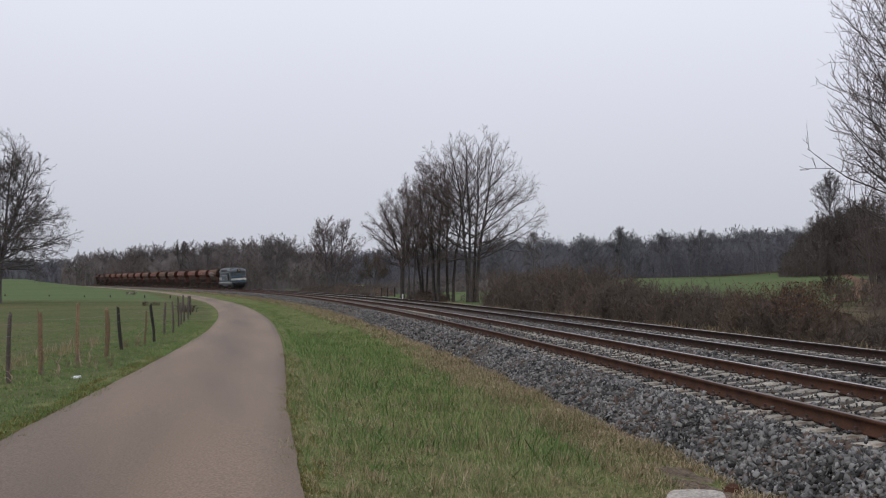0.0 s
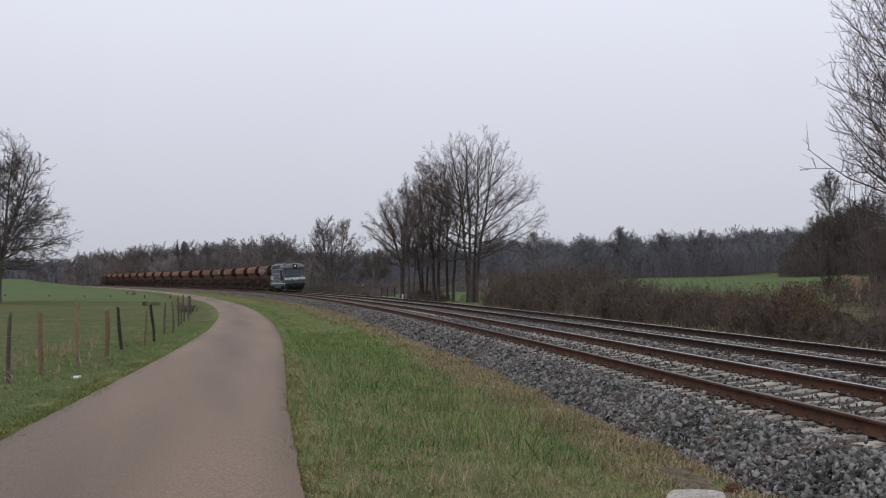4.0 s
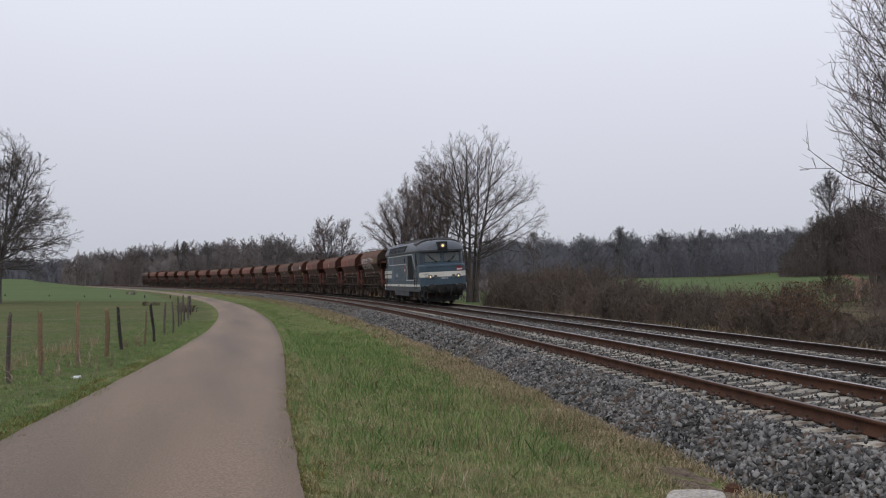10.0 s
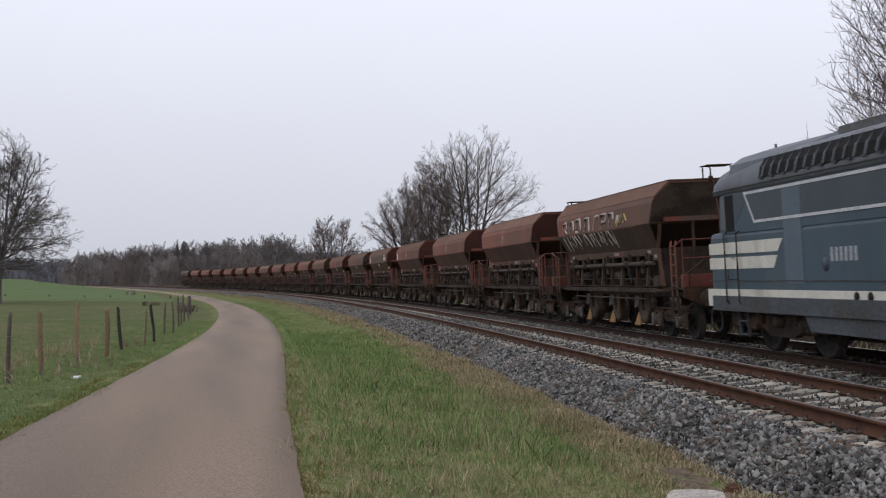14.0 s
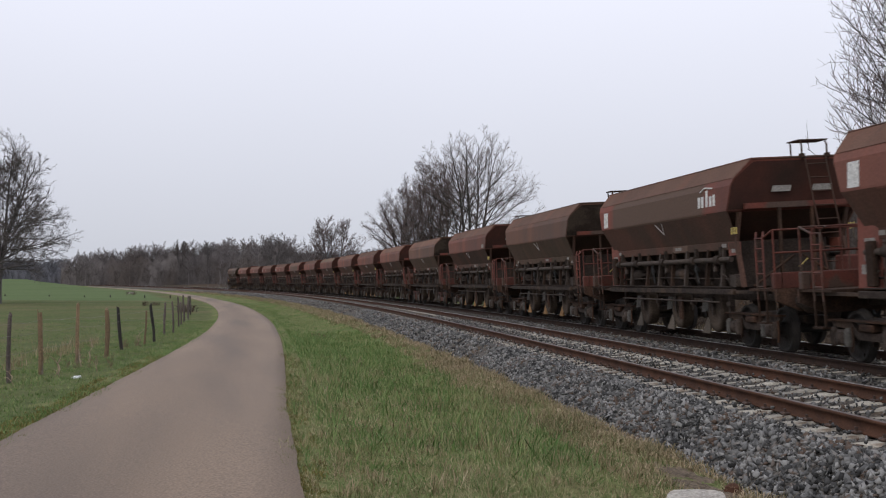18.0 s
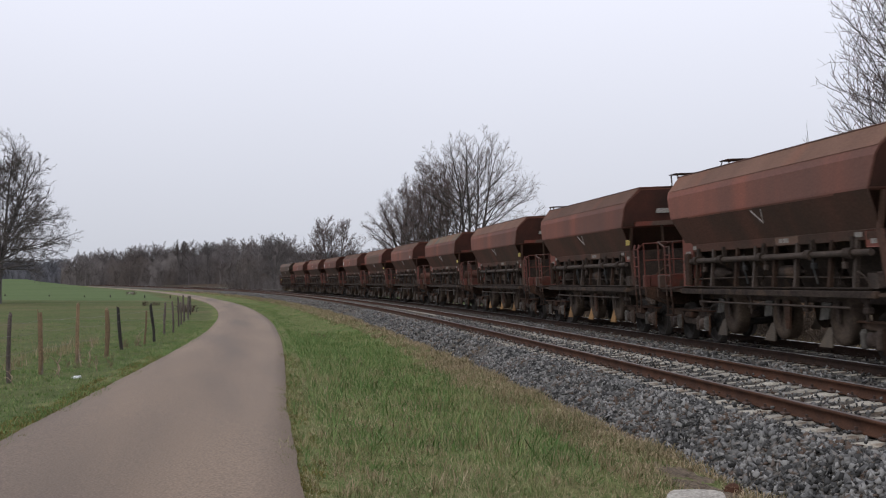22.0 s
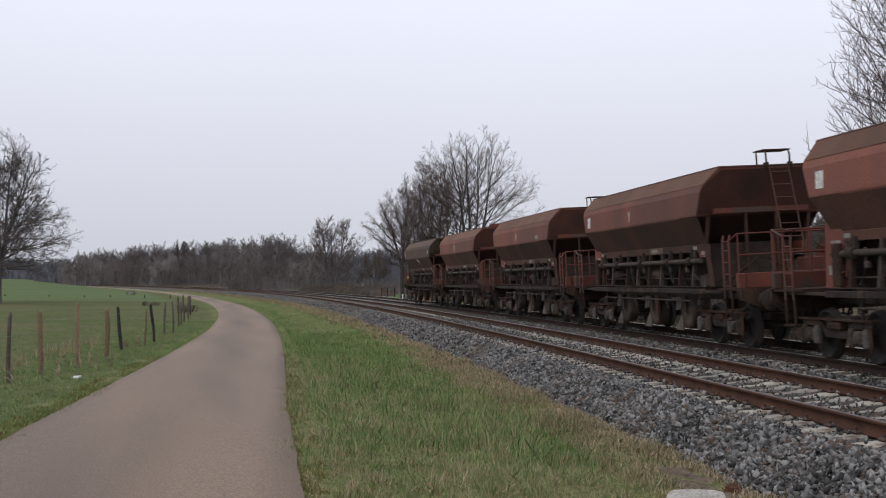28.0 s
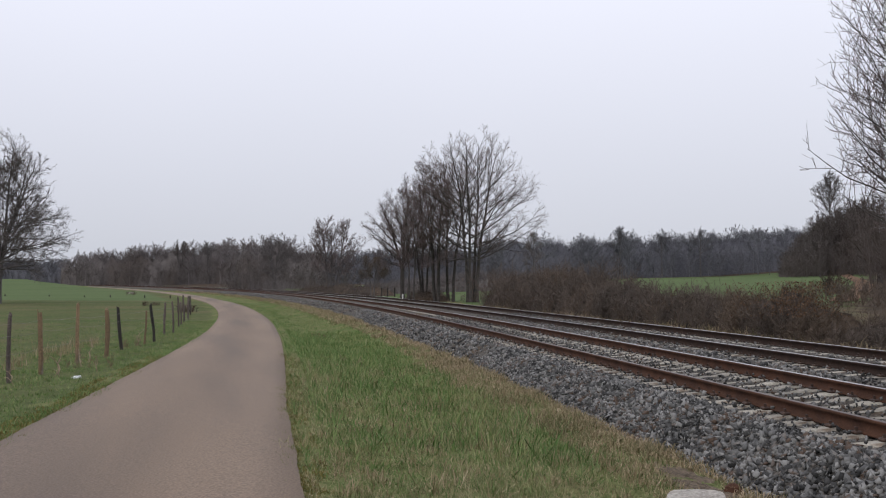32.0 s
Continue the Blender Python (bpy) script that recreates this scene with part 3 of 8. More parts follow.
ribbon("cycle_path", path_s, [PATH_L + 0.0, PATH_L + 0.3, -12.25, PATH_R - 0.3, PATH_R],
       lambda x, y, u: path_z(y) + 0.02 + 0.03 * np.clip(1 - ((u + 12.25) / 1.6) ** 2, 0, 1), M_ASPHALT, "narrow worn pinkish-grey asphalt lane", "path", worn=True)

BED_U = [-6.35, -5.35, -5.0, -2.5, -1.9, -1.3, 1.25, 1.75, 3.4]
BED_Z = [-0.55, 0.07, 0.102, 0.25, 0.222, 0.207, 0.352, 0.36, -0.5]


def bed_z(u):
    return np.interp(u, BED_U, BED_Z)


bed_s = np.concatenate([np.arange(-840, -200, 10.0), np.arange(-200, -20, 2.0), np.arange(-20, 400, 10.0)])
ballast = ribbon("ballast_bed", bed_s, BED_U, lambda x, y, u: bed_z(u) + 0.035 * np.clip((y - 34) / 40, 0, 1), M_BALLAST, "grey crushed-stone ballast bed under both tracks", "ballast", 0.3)


def scatter_stones(name, n, s_range, u_range, size, seed, label, bias=1.0, lift=0.0, between=None):
    """Loose angular stones lying on the bed; between: the place of one sleeper, to fill only the gaps of the row."""
    rng = np.random.default_rng(seed)
    s = s_range[1] - (s_range[1] - s_range[0]) * rng.random(n) ** bias
    if between is not None:
        s = between + 0.6 * np.floor((s - between) / 0.6) + 0.3 + rng.uniform(-0.145, 0.145, n)
    u = rng.uniform(*u_range, n)
    x, y, a = line(s, u)
    z = bed_z(u) + 0.035 * np.clip((y - 34) / 40, 0, 1) + rng.uniform(-0.02, 0.03, n) + lift
    tips = np.array([(1, 0, 0), (-1, 0, 0), (0, 1, 0), (0, -1, 0), (0, 0, 1), (0, 0, -1)], float)
    f0 = np.array([(0, 2, 4), (2, 1, 4), (1, 3, 4), (3, 0, 4), (2, 0, 5), (1, 2, 5), (3, 1, 5), (0, 3, 5)])
    v = tips[None] * rng.uniform(0.6, 1.25, (n, 6, 1)) + rng.uniform(-0.5, 0.5, (n, 6, 3))
    v *= rng.uniform(0.5, 1.35, (n, 1, 3))
    q = rng.normal(size=(n, 4))
    q /= np.linalg.norm(q, axis=1, keepdims=True)
    w, qx, qy, qz = q.T
    rot = np.stack([1 - 2 * (qy ** 2 + qz ** 2), 2 * (qx * qy - qz * w), 2 * (qx * qz + qy * w), 2 * (qx * qy + qz * w), 1 - 2 * (qx ** 2 + qz ** 2), 2 * (qy * qz - qx * w),
                    2 * (qx * qz - qy * w), 2 * (qy * qz + qx * w), 1 - 2 * (qx ** 2 + qy ** 2)], -1).reshape(n, 3, 3)
    v = np.einsum("nij,nkj->nki", rot, v) * (rng.uniform(size[0], size[1], (n, 1, 1)) * 0.5)
    v += np.stack([x, y, z], -1)[:, None]
    f = (f0[None] + 6 * np.arange(n)[:, None, None]).reshape(-1, 3)
    return tagged(new(name, array_mesh(name, v.reshape(-1, 3), f, M_STONE)), label, "stones", kind="stuff")


scatter_stones("ballast_stones", 27000, (-60, -33), (-6.35, -4.93), (0.045, 0.1), 3, "loose grey crushed ballast stones on the shoulder", 0.8)
scatter_stones("ballast_stones", 11000, (-100, -60), (-6.3, -4.9), (0.06, 0.12), 4, "loose grey crushed ballast stones on the shoulder", 0.7)
scatter_stones("ballast_stones", 7000, (-240, -98), (-6.3, -4.9), (0.08, 0.16), 8, "loose grey crushed ballast stones far along the shoulder", 0.7)
scatter_stones("ballast_stones", 10000, (-85, -38), (-5.1, -2.4), (0.04, 0.072), 5, "loose grey ballast stones between the near sleepers", 0.8, -0.004, -46.95)
scatter_stones("ballast_stones", 3200, (-80, -38), (-5.0, -2.5), (0.035, 0.07), 9, "stray ballast stones lying on the near sleepers", 0.8, 0.045)
scatter_stones("ballast_stones", 8000, (-85, -38), (-1.4, 1.35), (0.04, 0.075), 7, "loose grey ballast stones between the far sleepers", 0.8, 0.0, -46.7)
scatter_stones("ballast_stones", 5000, (-75, -38), (-2.6, -1.2), (0.05, 0.1), 6, "loose grey ballast stones between the two tracks", 0.8)


RAIL_PROFILE = [(-0.075, -0.172), (0.075, -0.172), (0.075, -0.155), (0.012, -0.135), (0.012, -0.045), (0.036, -0.035), (0.036, -0.004), (0.03, 0.0), (-0.03, 0.0), (-0.036, -0.004),
                (-0.036, -0.035), (-0.012, -0.045), (-0.012, -0.135), (-0.075, -0.155)]
rail_s = np.concatenate([np.arange(-840, -240, 8.0), np.arange(-240, -20, 2.0), np.arange(-20, 401, 8.0)])


def swept(profile, u0, near, closed=True):
    n, k = len(rail_s), len(profile)
    v = np.stack([on_track(rail_s, u0 + pu, pz, near) for pu, pz in profile], 1)
    idx = np.arange(n * k).reshape(n, k)
    nxt = np.roll(idx, -1, 1)
    f = np.stack([idx[:-1], nxt[:-1], nxt[1:], idx[1:]], -1)
    f = f if closed else f[:, :-1]
    return v.reshape(-1, 3), f.reshape(-1, 4)


def sleeper_mesh():
    ms = Mesher()
    prof = [(-0.14, -0.15), (0.14, -0.15), (0.13, 0.0), (0.10, 0.025), (-0.10, 0.025), (-0.13, 0.0)]
    rings = []
    for u, dz, w in ((-1.21, -0.035, 0.9), (-1.19, -0.012, 1.0), (-0.5, 0.0, 1.0), (-0.3, -0.035, 0.9), (0.3, -0.035, 0.9), (0.5, 0.0, 1.0), (1.19, -0.012, 1.0), (1.21, -0.035, 0.9)):
        rings.append([(p[0] * w, u, p[1] + dz) for p in prof])
    return ms.loft(rings).data("sleeper", M_SLEEPER)


def clip_mesh():
    ms = Mesher()
    for u in (-0.75, 0.75):
        for side in (-1, 1):
            c = u + side * 0.115
            ms.box(-0.07, 0.07, c - 0.045, c + 0.045, 0.02, 0.055, 0.012)
            ms.tube([(0, c, 0.03), (0, c, 0.095)], 0.019, 6)
    return ms.data("rail_fastening", M_CLIP)


SLEEPER_DATA, CLIP_DATA = sleeper_mesh(), clip_mesh()


def track_pose(s, near, z=0.0):
    p = on_track(s, 0.0, z, near)
    a = float(np.interp(s, _s, _a))
    t = Vector((math.cos(a), math.sin(a), 0))
    n = Vector((-math.sin(a), math.cos(a), CANT)).normalized()
    up = t.cross(n)
    m = Matrix((t, n, up)).transposed().to_4x4()
    m.translation = Vector(p)
    return m


def build_track(near, label):
    root = tagged(new("railway_track"), label, "railway track", "tracks of the line", "structure")
    for u in (-0.75, 0.75):
        v, f = swept(RAIL_PROFILE, u, near)
        rail = part("rail", array_mesh("rail", v, f, M_RUST if near else M_RUSTDK), None, root)
        v, f = swept([(-0.027, 0.001), (-0.024, 0.0025), (0.024, 0.0025), (0.027, 0.001)], u, near, False)
        part("running_surface", array_mesh("running_surface", v, f, M_RAILDULL if near and u < 0 else M_RAILTOP), None, rail, "polished steel running surface")
    return root


NEAR_TRACK = build_track(True, "rusty near track on pale concrete sleepers")
FAR_TRACK = build_track(False, "far track with rusty rails on concrete sleepers")


# ---- trees: vectorised growth, level by level ----
def unit(v):
    return v / np.maximum(np.linalg.norm(v, axis=-1, keepdims=True), 1e-9)


def sprout(rng, base, way, length, rad, n, wander, up, tip):
    pts = np.empty((len(base), n, 3))
    pts[:, 0] = base
    d = unit(way)
    step = (length / (n - 1))[:, None]
    for i in range(1, n):
        d = unit(d + wander * rng.normal(size=d.shape) + np.array([0, 0, up]))
        pts[:, i] = pts[:, i - 1] + d * step
    r = rad[:, None] * np.linspace(1, tip, n)[None] ** 0.9
    return pts, r


def fork(rng, pts, r, length, per, t0, t1, ratio, a0, a1, taper, rr):
    b, n = r.shape
    t = (np.arange(per)[None] + rng.random((b, per))) / per * (t1 - t0) + t0
    i = np.minimum((t * (n - 1)).astype(int), n - 2)
    w = (t * (n - 1) - i)[..., None]
    rows = np.arange(b)[:, None]
    base = pts[rows, i] * (1 - w) + pts[rows, i + 1] * w
    tan = unit(pts[rows, i + 1] - pts[rows, i])
    rad = (r[rows, i] * (1 - w[..., 0]) + r[rows, i + 1] * w[..., 0]) * rr
    perp = unit(np.cross(tan, rng.normal(size=tan.shape)))
    ang = np.radians(rng.uniform(a0, a1, (b, per)))[..., None]
    way = np.cos(ang) * tan + np.sin(ang) * perp
    ln = length[:, None] * ratio * (1 - taper * t) * rng.uniform(0.7, 1.2, (b, per))
    return base.reshape(-1, 3), way.reshape(-1, 3), ln.ravel(), rad.ravel()


def tubes(pts, r, sides, tan=None):
    b, n = r.shape
    if tan is None:
        tan = np.empty_like(pts)
        tan[:, 1:-1] = pts[:, 2:] - pts[:, :-2]
        tan[:, 0], tan[:, -1] = pts[:, 1] - pts[:, 0], pts[:, -1] - pts[:, -2]
        tan = unit(tan)
    ref = np.where(np.abs(tan[:, :1, 2:]) > 0.9, np.array([1.0, 0, 0]), np.array([0, 0, 1.0]))
    s = unit(np.cross(tan, ref))
    w = np.cross(tan, s)
    k = (np.arange(sides) * math.tau / sides)[None, None, :] + (2.399 * np.arange(b))[:, None, None]
    v = pts[:, :, None] + r[:, :, None, None] * (np.cos(k)[..., None] * s[:, :, None] + np.sin(k)[..., None] * w[:, :, None])
    idx = np.arange(b * n * sides).reshape(b, n, sides)
    nxt = np.roll(idx, -1, 2)
    f = np.stack([idx[:, :-1], nxt[:, :-1], nxt[:, 1:], idx[:, 1:]], -1)
    if sides == 2:
        f = f[:, :, :1]
    return v.reshape(-1, 3), f.reshape(-1, 4)


def join_arrays(lists):
    vs, fs, o = [], [], 0
    for v, f in lists:
        vs.append(v)
        fs.append(f + o)
        o += len(v)
    return np.concatenate(vs), np.concatenate(fs)


def grow(rng, base, way, length, rad, levels, first=(7, 6, 0.05, 0.02, 0.25), rmin=0.004):
    """Levels of (per, t0, t1, ratio, angle0, angle1, taper, radius ratio, wander, up, points, sides, tip). Returns the tubes of each level."""
    n, sides, wander, up, tip = first
    pts, r = sprout(rng, base, way, length, rad, n, wander, up, tip)
    out = [tubes(pts, r, sides)]
    for per, t0, t1, ratio, a0, a1, taper, rr, wander, up, n, sides, tip in levels:
        base, way, length, rad = fork(rng, pts, r, length, per, t0, t1, ratio, a0, a1, taper, rr)
        rad = np.maximum(rad, rmin)
        pts, r = sprout(rng, base, way, length, rad, n, wander, up, tip)
        out.append(tubes(pts, r, sides))
    return out


def scaled_to(out, base, heights):
    """Scales each tree about its foot so that its topmost twig reaches the wanted height."""
    n = len(base)
    which = [np.arange(len(v)) * n // len(v) for v, f in out]
    v, w = out[-1][0], which[-1]
    top = np.percentile((v[:, 2] - base[w, 2]).reshape(n, -1), 98, axis=1)
    k = heights / top
    return [(base[w] + (v - base[w]) * k[w][:, None], f) for (v, f), w in zip(out, which)]


DOME = ([-0.3, 0.0, 0.12, 0.4, 0.65, 0.85, 0.95, 1.0, 1.3], [0.1, 0.4, 0.78, 1.0, 0.95, 0.64, 0.38, 0.08, 0.01])
EGG = ([-0.3, 0.0, 0.1, 0.3, 0.5, 0.7, 0.85, 0.95, 1.0, 1.3], [0.5, 0.8, 1.0, 1.0, 0.93, 0.75, 0.5, 0.28, 0.08, 0.01])
BOWL = ([-0.3, 0.0, 0.1, 0.23, 0.43, 0.66, 0.85, 1.0, 1.3], [0.2, 0.42, 0.64, 0.92, 1.04, 0.92, 0.62, 0.15, 0.01])


def crown_shape(foot, top, radius, lean, seed, form):
    """The crown's outline: under 1 inside it. A domed solid of turning, with lumps."""
    a1, a2, a3 = np.random.default_rng(seed).uniform(0, math.tau, 3)

    def inside(p):
        t = (p[:, 2] - foot) / (top - foot)
        cx, cy = lean[0] * p[:, 2], lean[1] * p[:, 2]
        d = np.hypot(p[:, 0] - cx, p[:, 1] - cy)
        ang = np.arctan2(p[:, 1] - cy, p[:, 0] - cx)
        lump = 1 + 0.09 * np.sin(3 * ang + a1 + 3 * t) + 0.07 * np.sin(5 * ang + a2 - 9 * t) + 0.06 * np.sin(17 * t + a3 + 2 * ang)
        r = radius * np.interp(t / (0.97 + 0.05 * np.sin(2 * ang + a2)), *form) * lump
        return d / np.maximum(r, 1e-3)
    return inside


def reach(inside, base, way, most):
    """How far a straight shoot can grow before it leaves the crown."""
    d, out, free = unit(way), np.zeros(len(base)), np.ones(len(base), bool)
    for k in np.linspace(0.05, 1.0, 24):
        free &= (inside(base + d * (most * k)[:, None]) < 1.0) | (k < 0.12)
        out = np.where(free, most * k, out)
    return out


def tree_arrays(seed, height, crown, rad, stems=1, lean=(0, 0), spread=0.3, form=DOME, limbs=13, fork_at=0.28, angles=(68, 16), rise=0.05, wander=0.08, per=(9, 7, 5),
                rmin=0.0068, sides=(6, 4, 3, 2, 2), twig_up=0.05, twig_n=3, jitter=0.25, ratios=(0.46, 0.5, 0.55), split=0.0, low=1.35, fan_in=0.62, points=(9, 6), lead=0.95, opening=(20, 50)):
    """A leafless tree about its foot: leaders, limbs that reach the crown's outline, branches, twigs. Returns wood of each stem, and the twigs."""
    rng = np.random.default_rng(seed)
    inside = crown_shape(crown[0], height, crown[1], lean, seed, form)
    stem_wood, twig_wood = [], []
    for i in range(stems):
        n = 16
        fan = seed + i * math.tau / stems + rng.uniform(-0.4, 0.4)
        foot = np.array([math.cos(fan), math.sin(fan), 0.0]) * (jitter * rng.uniform(0.7, 1.5) if stems > 1 else 0.0)
        tall = height * (rng.uniform(0.84, 0.95) if stems > 1 else lead)
        out = crown[1] * spread * (stems > 1)
        goal = np.array([lean[0] * tall + math.cos(fan) * out, lean[1] * tall + math.sin(fan) * out, tall])
        while stems > 1 and tall > 0.55 * height and inside(goal[None])[0] > 0.9:
            tall -= 0.03 * height
            goal[2] = tall
        t = np.linspace(0, 1, n)
        sway = np.cumsum(rng.normal(size=(n, 2)) * 0.0045 * height, 0)
        sway -= t[:, None] * sway[-1] * 0.7
        aside = np.clip((t - split) / (1 - split), 0, 1) ** 1.15 if split else t ** 1.5
        p = foot[None] * (1 - t)[:, None] + goal[None] * np.stack([aside, aside, t], -1)
        p[:, :2] += sway * t[:, None] ** 0.5
        r = rad * (1 - t) ** 0.85 + rmin * 2
        r[0] *= 1.25
        mine = [tubes(p[None], r[None], sides[0])]
        # limbs
        k = np.arange(limbs)
        tt = fork_at + (0.97 - fork_at) * ((k + rng.random(limbs)) / limbs) ** low
        az = fan + 2.399 * k + rng.normal(size=limbs) * 0.3
        if stems > 1:
            az = fan + fan_in * ((az - fan + math.pi) % math.tau - math.pi)
        inc = np.radians(np.interp(tt, [fork_at, 0.6, 0.97], [angles[0], 0.45 * angles[0] + 0.55 * angles[1], angles[1]]) + rng.normal(size=limbs) * 7)
        base = np.stack([np.interp(tt, t, p[:, c]) for c in range(3)], -1)
        way = np.stack([np.sin(inc) * np.cos(az), np.sin(inc) * np.sin(az), np.cos(inc)], -1)
        ln = reach(inside, base, way, np.full(limbs, 1.1 * crown[1] + 0.25 * height)) * rng.uniform(0.78, 1.0, limbs)
        lr = np.minimum(np.interp(tt, t, r) * rng.uniform(0.5, 0.72, limbs), 0.012 + 0.016 * ln * rad / 0.2)
        ok = ln > 0.5
        pts, rr = sprout(rng, base[ok], way[ok], ln[ok], np.maximum(lr[ok], rmin * 2.4), points[0], wander, rise, 0.16)
        mine.append(tubes(pts, rr, sides[1]))
        ln = ln[ok]
        for level, (count, ratio) in enumerate(zip(per, ratios)):
            room = np.minimum(1.0, ln / (crown[1] * (0.75, 0.3, 0.13)[level]))
            base, way, ln, lr = fork(rng, pts, rr, ln, count, (0.22, 0.12, 0.08)[level], 1.0, ratio, *opening, (0.45, 0.4, 0.3)[level], 0.6)
            way = way + np.array([0, 0, twig_up])
            ln = np.minimum(np.maximum(ln, 0.35), reach(inside, base, way, np.maximum(ln, 0.35) * 1.15) + 0.12)
            floor = rmin * (2.0, 1.35, 1.0)[level]
            ok = (inside(base) < 1.06) & (rng.random(len(base)) < np.repeat(room, count))
            n = (points[1], twig_n, max(2, twig_n - 1))[level]
            pts, rr = sprout(rng, base[ok], way[ok], ln[ok], np.clip(lr[ok], floor, 99 if level == 0 else floor * 1.6), n, 0.11, twig_up * (0.6, 1.0, 1.0)[level], (0.35, 0.6, 0.8)[level])
            ln = ln[ok]
            (mine if level == 0 else twig_wood).append(tubes(pts, rr, sides[2 + level]))
        stem_wood.append(join_arrays(mine))
    return stem_wood, join_arrays(twig_wood)


def bare_tree(name, label, x, y, height, seed, crown, rad=0.25, stems=1, lean=(0, 0), group="", twig=None, **habit):
    """A leafless tree. crown: (height of its foot, its radius)."""
    z = float(ground_z(np.array([x]), np.array([y]))[0]) - 0.1
    root = tagged(new(name), label, "tree", group)
    root.matrix_basis = pose(x, y, z)
    stem_wood, twigs = tree_arrays(seed, height, crown, rad, stems, lean, **habit)
    for v, f in stem_wood:
        # Beyond 125 m the trunks take the bark with haze in it.
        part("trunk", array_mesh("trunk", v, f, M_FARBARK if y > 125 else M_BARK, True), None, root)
    part("crown", array_mesh("crown", *twigs, twig or M_TWIG, True), None, root, "fine bare twigs")
    return root


def at_px(px, depth):
    """World x of something that stands at a distance ahead, by its bearing."""
    return (px - 784) / 2034.0 * depth


LINE_TREES = "trees beside the railway"
SPIRE = ([-0.3, 0.0, 0.065, 0.22, 0.31, 0.39, 0.49, 0.64, 0.75, 0.8, 0.96, 1.02, 1.3], [0.2, 0.6, 0.88, 0.93, 1.0, 0.89, 0.74, 0.66, 0.58, 0.4, 0.12, 0.04, 0.01])
bare_tree("bare_tree", "tall leafless oak with several trunks standing behind the railway", at_px(836, 112), 112, 17.3, 11, (3.6, 7.2), 0.19, 4, (0.012, 0), LINE_TREES, spread=0.34, limbs=20, fork_at=0.22, low=1.15, per=(9, 7, 5), angles=(86, 28), rise=0.045, jitter=0.5, fan_in=0.75)
bare_tree("bare_tree", "tall leafless oak with a forked trunk behind the railway", at_px(798, 115), 115, 17.5, 12, (4.4, 4.6), 0.17, 2, (0.0, 0), LINE_TREES, spread=0.5, limbs=13, fork_at=0.34, per=(9, 6, 5), angles=(54, 16))
bare_tree("bare_tree", "slender leafless tree in a clump behind the railway", at_px(772, 114), 114, 15.4, 13, (2.8, 3.2), 0.13, 4, (-0.03, 0), LINE_TREES, spread=0.5, limbs=11, fork_at=0.24, per=(9, 7, 5), angles=(56, 16))
bare_tree("bare_tree", "slender leafless tree in a clump behind the railway", at_px(750, 117), 117, 14.4, 14, (2.8, 3.4), 0.13, 3, (-0.02, 0), LINE_TREES, spread=0.5, limbs=13, fork_at=0.24, per=(9, 7, 5), angles=(56, 16))
bare_tree("bare_tree", "slender leafless tree in a clump behind the railway", at_px(730, 113), 113, 13.2, 15, (2.6, 3.0), 0.09, 2, (0.0, 0), LINE_TREES, spread=0.5, limbs=12, fork_at=0.24, per=(9, 7, 5), angles=(56, 16))
bare_tree("bare_tree", "spreading leafless tree with a short trunk behind the railway", at_px(712, 116), 116, 11.8, 16, (3.4, 3.9), 0.2, 4, (-0.01, 0), LINE_TREES, limbs=11, fork_at=0.34, per=(9, 7, 5), angles=(76, 22), wander=0.1, split=0.32, spread=0.55, jitter=0.0)
bare_tree("bare_tree", "round-headed leafless tree with twin trunks behind the railway", at_px(588, 185), 185, 13.1, 17, (2.4, 4.9), 0.16, 3, (0.0, 0), LINE_TREES, spread=0.5, rmin=0.012, limbs=22, fork_at=0.26, per=(10, 7, 5), angles=(76, 24), jitter=0.6, fan_in=0.75)
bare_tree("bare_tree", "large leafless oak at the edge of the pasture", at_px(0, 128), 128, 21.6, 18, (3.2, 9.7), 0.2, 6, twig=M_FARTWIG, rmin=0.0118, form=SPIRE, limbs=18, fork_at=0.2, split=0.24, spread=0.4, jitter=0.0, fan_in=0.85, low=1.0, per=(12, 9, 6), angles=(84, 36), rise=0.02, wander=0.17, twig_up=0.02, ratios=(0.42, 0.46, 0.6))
bare_tree("bare_tree", "leafless tree with arching twigs beyond the tracks", at_px(1700, 36), 36, 13.6, 19, (2.7, 5.0), 0.085, 4, (0.0, 0), rmin=0.0068, opening=(32, 66), form=BOWL, spread=0.35, limbs=64, fork_at=0.17, angles=(68, 30), rise=0.045, wander=0.09, per=(9, 5, 3), fan_in=1.0, low=0.95,
          twig_up=0.14, twig_n=4, sides=(7, 5, 3, 2, 2), ratios=(0.38, 0.42, 0.45))
tall_z = float(ground_z(np.array([at_px(1474, 250)]), np.array([250.0]))[0])
bare_tree("bare_tree", "rounded leafless tree above the wood", at_px(1472, 250), 250, 27.3 - tall_z, 28, (16.8 - tall_z, 5.0), 0.24, 1, rmin=0.0125, twig=M_HILLTWIG, form=EGG, limbs=38, fork_at=0.58, per=(9, 7, 4), angles=(76, 26), lead=0.9, low=1.0)
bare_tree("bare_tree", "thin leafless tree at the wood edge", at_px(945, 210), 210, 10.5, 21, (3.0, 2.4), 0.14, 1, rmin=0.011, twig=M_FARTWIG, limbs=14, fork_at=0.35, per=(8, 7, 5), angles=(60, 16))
bare_tree("bare_tree", "small leafless tree beside the far embankment", at_px(660, 150), 150, 5.6, 22, (0.9, 2.6), 0.07, 3, rmin=0.009, twig=M_BRUSH, limbs=8, fork_at=0.3, per=(8, 7, 5), angles=(55, 14))
